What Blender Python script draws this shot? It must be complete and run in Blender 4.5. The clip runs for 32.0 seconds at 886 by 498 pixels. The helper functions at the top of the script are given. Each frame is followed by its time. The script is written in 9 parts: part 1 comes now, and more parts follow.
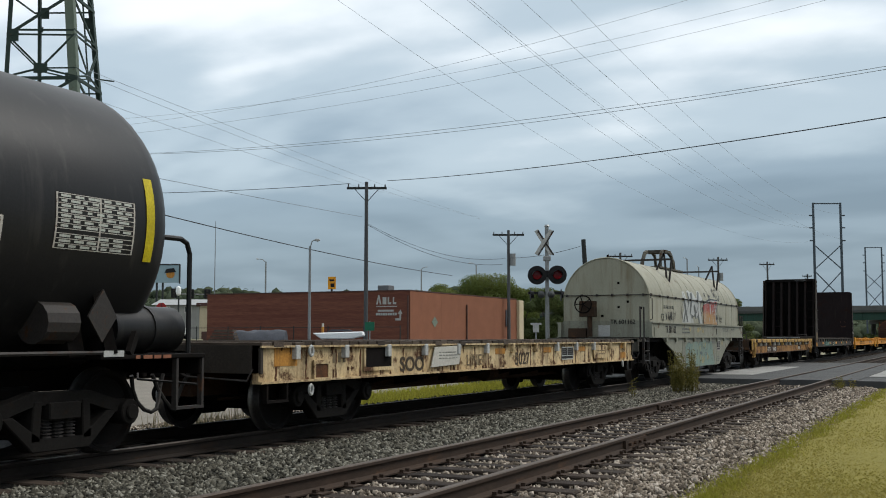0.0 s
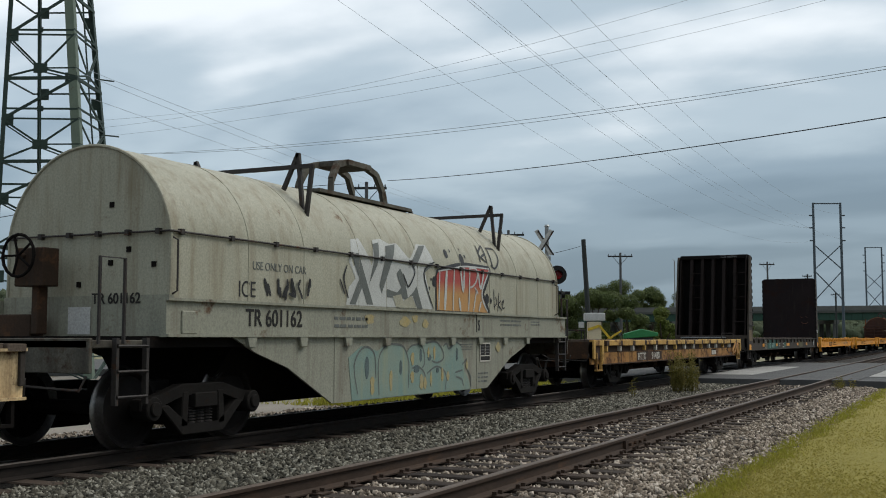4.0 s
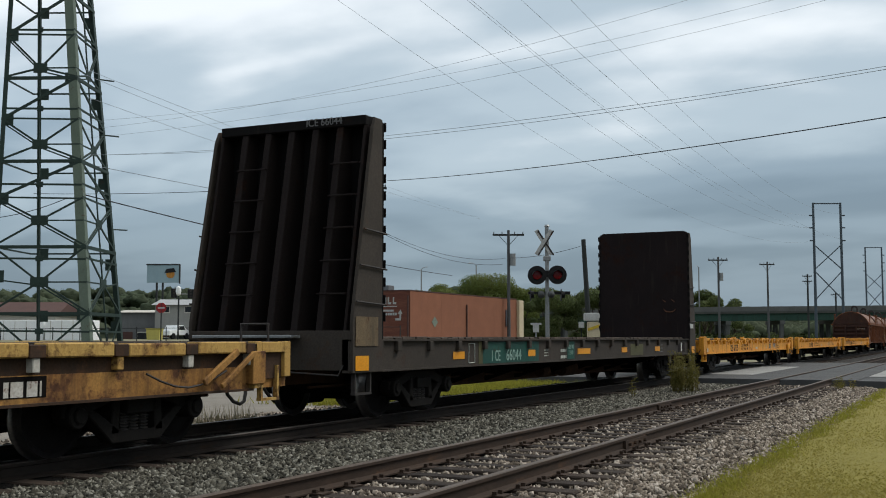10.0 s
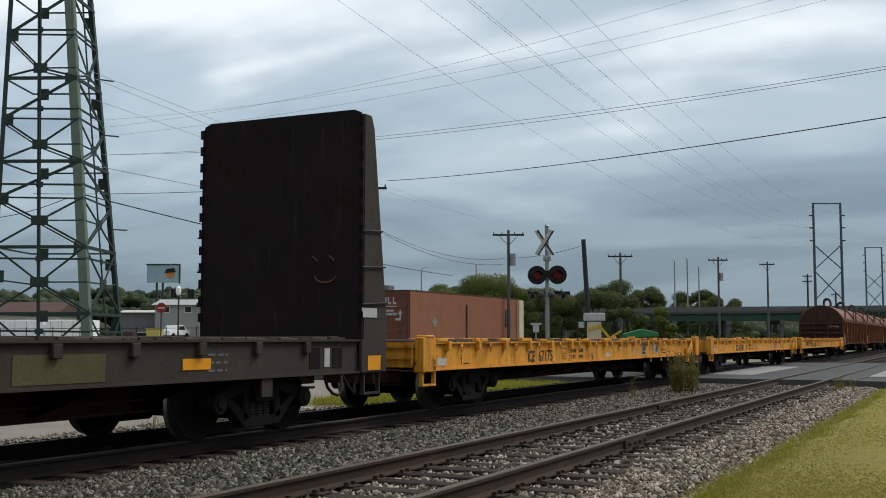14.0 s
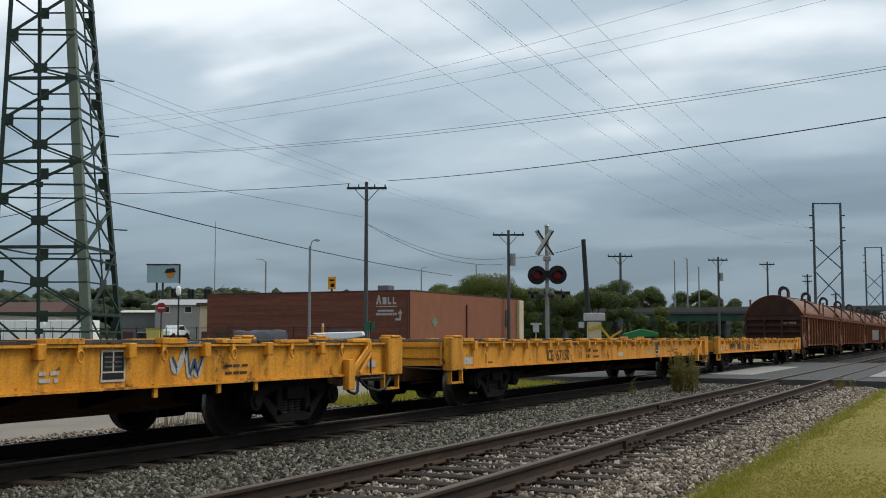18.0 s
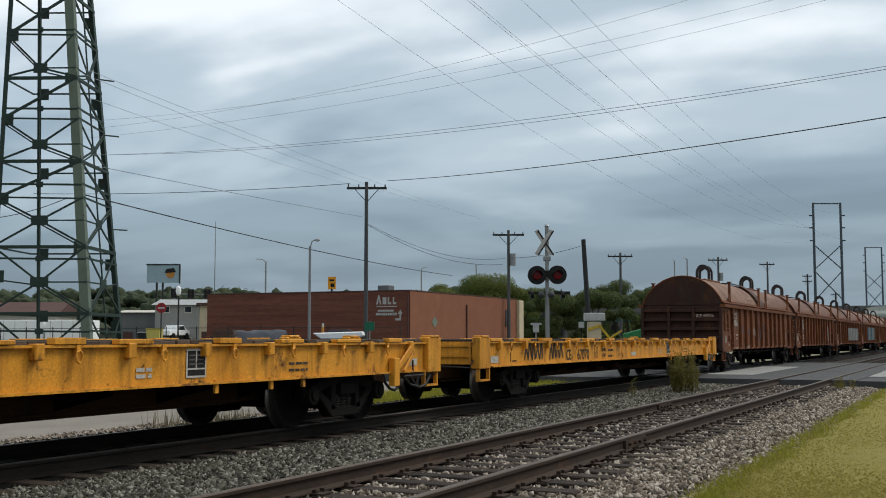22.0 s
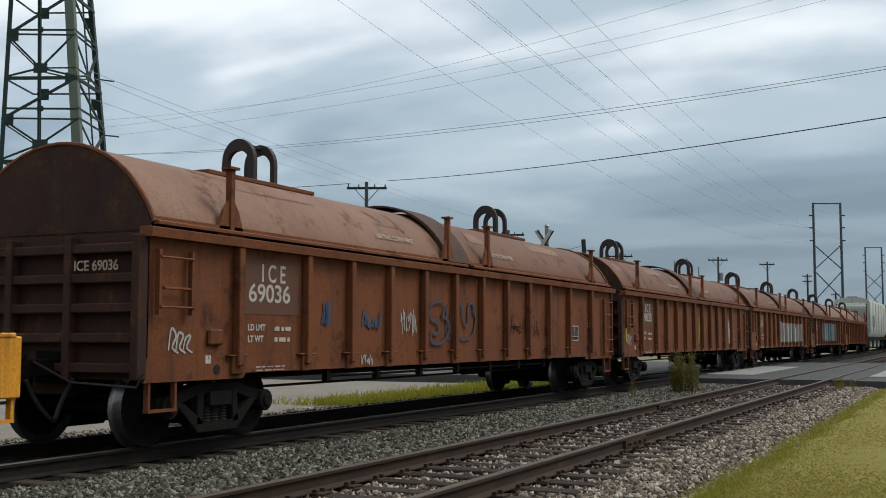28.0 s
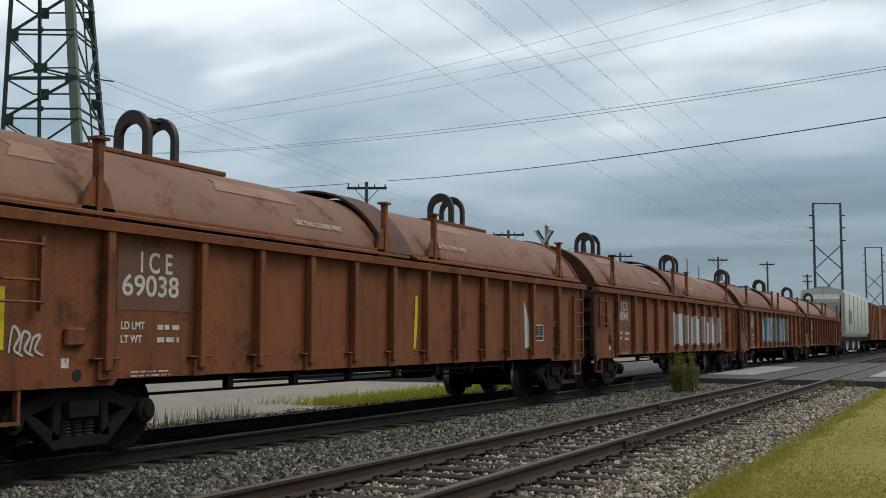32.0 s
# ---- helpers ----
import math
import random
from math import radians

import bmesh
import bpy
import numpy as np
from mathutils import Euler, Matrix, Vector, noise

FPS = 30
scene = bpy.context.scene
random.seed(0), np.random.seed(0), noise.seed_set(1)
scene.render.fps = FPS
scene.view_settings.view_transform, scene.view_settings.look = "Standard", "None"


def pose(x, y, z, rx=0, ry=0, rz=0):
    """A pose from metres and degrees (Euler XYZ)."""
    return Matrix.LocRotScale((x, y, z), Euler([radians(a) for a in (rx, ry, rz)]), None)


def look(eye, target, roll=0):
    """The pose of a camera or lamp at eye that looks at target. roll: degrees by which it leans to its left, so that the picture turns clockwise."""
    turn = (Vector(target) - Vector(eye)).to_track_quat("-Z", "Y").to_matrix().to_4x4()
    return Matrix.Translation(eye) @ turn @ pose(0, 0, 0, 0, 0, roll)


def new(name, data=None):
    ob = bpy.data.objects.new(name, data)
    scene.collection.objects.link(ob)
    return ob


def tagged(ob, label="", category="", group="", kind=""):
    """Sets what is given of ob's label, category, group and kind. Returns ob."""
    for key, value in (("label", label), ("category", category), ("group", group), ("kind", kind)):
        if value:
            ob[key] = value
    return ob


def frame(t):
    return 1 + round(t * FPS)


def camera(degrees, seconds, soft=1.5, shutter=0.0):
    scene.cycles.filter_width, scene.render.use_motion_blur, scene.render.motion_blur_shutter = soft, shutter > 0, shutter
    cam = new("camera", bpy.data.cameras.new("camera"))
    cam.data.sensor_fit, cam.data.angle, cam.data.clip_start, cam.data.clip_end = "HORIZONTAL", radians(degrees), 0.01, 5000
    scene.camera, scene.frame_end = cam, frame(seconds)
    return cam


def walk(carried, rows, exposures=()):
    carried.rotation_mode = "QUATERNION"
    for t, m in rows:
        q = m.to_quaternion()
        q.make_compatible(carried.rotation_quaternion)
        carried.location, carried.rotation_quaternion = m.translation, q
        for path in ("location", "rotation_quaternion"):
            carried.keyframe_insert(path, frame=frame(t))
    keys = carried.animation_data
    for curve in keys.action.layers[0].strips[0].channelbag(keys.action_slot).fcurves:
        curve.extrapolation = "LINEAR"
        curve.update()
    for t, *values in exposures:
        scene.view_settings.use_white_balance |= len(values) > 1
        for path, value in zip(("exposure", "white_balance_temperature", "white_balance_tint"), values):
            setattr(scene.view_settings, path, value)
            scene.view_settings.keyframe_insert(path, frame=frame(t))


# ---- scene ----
# camera: stands still beside the line, tops of rails at z = 0, x runs along the tracks
cam = camera(43.6, 32.0, soft=1.0)
EYE = (0.0, 0.0, 1.16)
VIEW = look(EYE, (0.90221, 0.43130, 1.16 + 0.08036))
walk(cam, [(0.0, VIEW), (32.0, VIEW)], [(0.0, 0.12), (0.5, 0.04), (1.0, 0.0), (32.0, 0.0)])

SPEED = 4.81            # metres a second, towards -x
TRACK_A = 8.84           # axis of the train's track
TRACK_B = 4.473          # axis of the empty track
GAUGE = 1.435

# ---- world, sun ----
world = bpy.data.worlds.new("overcast_sky")
scene.world = world
world.use_nodes = True


def build_sky():
    nt = world.node_tree
    nt.nodes.clear()
    N, L = nt.nodes.new, nt.links.new
    out, bg = N("ShaderNodeOutputWorld"), N("ShaderNodeBackground")
    sky = N("ShaderNodeTexSky")
    sky.sky_type, sky.sun_disc = "NISHITA", False
    sky.sun_elevation, sky.sun_rotation = radians(52), radians(200)
    sky.dust_density, sky.ozone_density = 4.0, 2.0
    tc, sep = N("ShaderNodeTexCoord"), N("ShaderNodeSeparateXYZ")
    L(tc.outputs["Generated"], sep.inputs[0])
    up = N("ShaderNodeMath"); up.operation = "MAXIMUM"; up.inputs[1].default_value = 0.0
    L(sep.outputs[2], up.inputs[0])
    lift = N("ShaderNodeMath"); lift.operation = "ADD"; lift.inputs[1].default_value = 0.16
    L(up.outputs[0], lift.inputs[0])
    dv = N("ShaderNodeVectorMath"); dv.operation = "DIVIDE"
    comb = N("ShaderNodeCombineXYZ")
    for i in range(3):
        L(lift.outputs[0], comb.inputs[i])
    L(tc.outputs["Generated"], dv.inputs[0]); L(comb.outputs[0], dv.inputs[1])
    mp = N("ShaderNodeMapping")
    mp.inputs["Rotation"].default_value = (0, 0, radians(-20))
    mp.inputs["Location"].default_value = (CLOUD_SHIFT[0], CLOUD_SHIFT[1], 0)
    mp.inputs["Scale"].default_value = (1.0, 0.75, 0.0)
    L(dv.outputs[0], mp.inputs[0])
    n1, n2 = N("ShaderNodeTexNoise"), N("ShaderNodeTexNoise")
    n1.inputs["Scale"].default_value, n1.inputs["Detail"].default_value, n1.inputs["Roughness"].default_value = 1.0, 3, 0.45
    n1.inputs["Distortion"].default_value = 0.5
    n2.inputs["Scale"].default_value, n2.inputs["Detail"].default_value, n2.inputs["Roughness"].default_value = 3.4, 5, 0.5
    L(mp.outputs[0], n1.inputs["Vector"]); L(mp.outputs[0], n2.inputs["Vector"])
    mixn = N("ShaderNodeMix"); mixn.inputs[0].default_value = 0.15
    L(n1.outputs[0], mixn.inputs[2]); L(n2.outputs[0], mixn.inputs[3])
    # clouds are brighter high up, greyer towards the horizon
    hi = N("ShaderNodeMapRange")
    hi.inputs[1].default_value, hi.inputs[2].default_value = 0.0, 0.40
    hi.inputs[3].default_value, hi.inputs[4].default_value = -0.175, 0.10
    L(up.outputs[0], hi.inputs[0])
    add = N("ShaderNodeMath"); add.operation = "ADD"
    L(mixn.outputs[0], add.inputs[0]); L(hi.outputs[0], add.inputs[1])
    ramp = N("ShaderNodeValToRGB")
    cr = ramp.color_ramp
    cr.interpolation = "EASE"
    cr.elements[0].position, cr.elements[0].color = 0.30, (0.177, 0.242, 0.297, 1)
    cr.elements[1].position, cr.elements[1].color = 0.71, (0.88, 0.925, 0.945, 1)
    e = cr.elements.new(0.45); e.color = (0.252, 0.330, 0.392, 1)
    e = cr.elements.new(0.58); e.color = (0.438, 0.525, 0.58, 1)
    # thinner, brighter cloud towards the far side of the line
    toward = N("ShaderNodeVectorMath"); toward.operation = "DOT_PRODUCT"
    toward.inputs[1].default_value = (0.285, 0.65, 0.70)
    L(tc.outputs["Generated"], toward.inputs[0])
    glow = N("ShaderNodeMapRange")
    glow.inputs[1].default_value, glow.inputs[2].default_value = 0.55, 0.9
    glow.inputs[3].default_value, glow.inputs[4].default_value = 0.0, 0.37
    L(toward.outputs["Value"], glow.inputs[0])
    add2 = N("ShaderNodeMath"); add2.operation = "ADD"
    high = N("ShaderNodeMapRange")
    high.inputs[1].default_value, high.inputs[2].default_value = 0.08, 0.30
    L(up.outputs[0], high.inputs[0])
    both = N("ShaderNodeMath"); both.operation = "MULTIPLY"
    L(glow.outputs[0], both.inputs[0]); L(high.outputs[0], both.inputs[1])
    L(add.outputs[0], add2.inputs[0]); L(both.outputs[0], add2.inputs[1])
    L(add2.outputs[0], ramp.inputs[0])
    # a little of the clear sky's colour shows through the cloud
    mul = N("ShaderNodeMix"); mul.data_type = "RGBA"; mul.blend_type = "ADD"; mul.inputs[0].default_value = 0.03
    L(ramp.outputs[0], mul.inputs[6]); L(sky.outputs[0], mul.inputs[7])
    L(mul.outputs[2], bg.inputs[0])
    bg.inputs[1].default_value = 0.99
    L(bg.outputs[0], out.inputs[0])


CLOUD_SHIFT = (0.35, 0.1)
build_sky()

sun_data = bpy.data.lights.new("sun", "SUN")
sun_data.energy, sun_data.angle, sun_data.color = 2.1, radians(25), (1.0, 0.965, 0.91)
sun = new("sun", sun_data)
sun.matrix_basis = look((40, -38, 70), (0, 0, 0))

# ---- materials ----


def rgb(r, g, b):
    return (r, g, b, 1.0)


def mat(name, base, other=None, rough=0.65, metal=0.0, scale=3.0, bump=0.15, fine=40.0, rust=0.0, rust_col=(0.10, 0.045, 0.022),
        streak=0.0, streak_col=(0.03, 0.025, 0.02), vary=0.0, island=0.0, chips=(), stretch=(1, 1, 1), spots=0.0, spot_col=(0.02, 0.02, 0.02), spec=0.22, sheer=0.0):
    """A weathered surface: two scales of tone, rust patches, streaks that run down, fine relief."""
    m = bpy.data.materials.new(name)
    m.use_nodes = True
    nt = m.node_tree
    N, L = nt.nodes.new, nt.links.new
    bsdf = nt.nodes["Principled BSDF"]
    tc, mp = N("ShaderNodeTexCoord"), N("ShaderNodeMapping")
    mp.inputs["Scale"].default_value = stretch
    L(tc.outputs["Object"], mp.inputs[0])

    def noise_tex(s, detail=5, rough_=0.6, vec=None):
        n = N("ShaderNodeTexNoise")
        n.inputs["Scale"].default_value, n.inputs["Detail"].default_value, n.inputs["Roughness"].default_value = s, detail, rough_
        L(vec if vec else mp.outputs[0], n.inputs["Vector"])
        return n.outputs[0]

    def ramped(v, a, b):
        r = N("ShaderNodeMapRange")
        r.inputs[1].default_value, r.inputs[2].default_value = a, b
        L(v, r.inputs[0])
        return r.outputs[0]

    def blend(fac, a, b):
        x = N("ShaderNodeMix"); x.data_type = "RGBA"
        L(fac, x.inputs[0])
        for sock, v in ((6, a), (7, b)):
            if isinstance(v, tuple):
                x.inputs[sock].default_value = rgb(*v)
            else:
                L(v, x.inputs[sock])
        return x.outputs[2]

    other = other or tuple(c * 0.72 for c in base)
    col = blend(ramped(noise_tex(scale), 0.32, 0.68), base, other)
    col = blend(ramped(noise_tex(fine, 3), 0.35, 0.95), col, tuple(c * 0.55 for c in other))
    if streak:
        ms = N("ShaderNodeMapping"); ms.inputs["Scale"].default_value = (3.2, 3.2, 0.28)
        L(tc.outputs["Object"], ms.inputs[0])
        s = ramped(noise_tex(2.0, 6, 0.65, ms.outputs[0]), 0.62 - 0.25 * streak, 0.80)
        col = blend(s, col, streak_col)
    rough_sock = None
    if rust:
        rv = ramped(noise_tex(1.7 * scale, 9, 0.72), 0.66 - 0.3 * rust, 0.74 - 0.24 * rust)
        rc = blend(ramped(noise_tex(17, 4), 0.3, 0.7), rust_col, tuple(c * 0.45 for c in rust_col))
        col = blend(rv, col, rc)
        rr = N("ShaderNodeMapRange"); rr.inputs[3].default_value, rr.inputs[4].default_value = rough, 0.92
        L(rv, rr.inputs[0]); rough_sock = rr.outputs[0]
    if spots:
        col = blend(ramped(noise_tex(9 * scale, 4), 0.72 - 0.2 * spots, 0.78 - 0.2 * spots), col, spot_col)
    for amount, node, sock in ((vary, "ShaderNodeObjectInfo", "Random"), (island, "ShaderNodeNewGeometry", "Random Per Island")):
        if amount:
            o, r, h = N(node), N("ShaderNodeMapRange"), N("ShaderNodeHueSaturation")
            r.inputs[3].default_value, r.inputs[4].default_value = 1 - amount, 1 + amount
            L(o.outputs[sock], r.inputs[0]); L(r.outputs[0], h.inputs["Value"]); L(col, h.inputs["Color"])
            col = h.outputs[0]
    if chips:                              # many dark pieces, some grey, a few pale ones
        o, r = N("ShaderNodeNewGeometry"), N("ShaderNodeValToRGB")
        r.color_ramp.interpolation = "LINEAR"
        r.color_ramp.elements[0].color, r.color_ramp.elements[1].color = rgb(*chips[0]), rgb(*chips[-1])
        for k, c in enumerate(chips[1:-1]):
            r.color_ramp.elements.new((0.45, 0.78, 0.9)[k]).color = rgb(*c)
        x = N("ShaderNodeMix"); x.data_type, x.blend_type = "RGBA", "MULTIPLY"
        x.inputs[0].default_value = 1.0
        L(o.outputs["Random Per Island"], r.inputs[0]); L(col, x.inputs[6]); L(r.outputs[0], x.inputs[7])
        col = x.outputs[2]
    L(col, bsdf.inputs["Base Color"])
    bsdf.inputs["Roughness"].default_value, bsdf.inputs["Metallic"].default_value = rough, metal
    bsdf.inputs["Specular IOR Level"].default_value = spec
    if rough_sock:
        L(rough_sock, bsdf.inputs["Roughness"])
    if bump:
        b = N("ShaderNodeBump")
        b.inputs["Strength"].default_value, b.inputs["Distance"].default_value = bump, 0.02
        L(noise_tex(fine * 0.8, 5, 0.65), b.inputs["Height"]); L(b.outputs[0], bsdf.inputs["Normal"])
    if sheer:                              # thin leaves let part of the light through
        tr, mx = N("ShaderNodeBsdfTranslucent"), N("ShaderNodeMixShader")
        mx.inputs[0].default_value = sheer
        L(col, tr.inputs[0]); L(bsdf.outputs[0], mx.inputs[1]); L(tr.outputs[0], mx.inputs[2])
        L(mx.outputs[0], nt.nodes["Material Output"].inputs["Surface"])
    return m


def fade_paint(name, top, bottom, z0, z1):
    """Spray paint that was blended from one colour below to another above."""
    m = mat(name, top, None, 0.5)
    nt = m.node_tree
    tc, sep, r, x = (nt.nodes.new("ShaderNode" + k) for k in ("TexCoord", "SeparateXYZ", "MapRange", "Mix"))
    x.data_type = "RGBA"
    r.inputs[1].default_value, r.inputs[2].default_value = z0, z1
    x.inputs[6].default_value, x.inputs[7].default_value = rgb(*bottom), rgb(*top)
    nt.links.new(tc.outputs["Object"], sep.inputs[0]); nt.links.new(sep.outputs[2], r.inputs[0]); nt.links.new(r.outputs[0], x.inputs[0])
    nt.links.new(x.outputs[2], nt.nodes["Principled BSDF"].inputs["Base Color"])
    return m


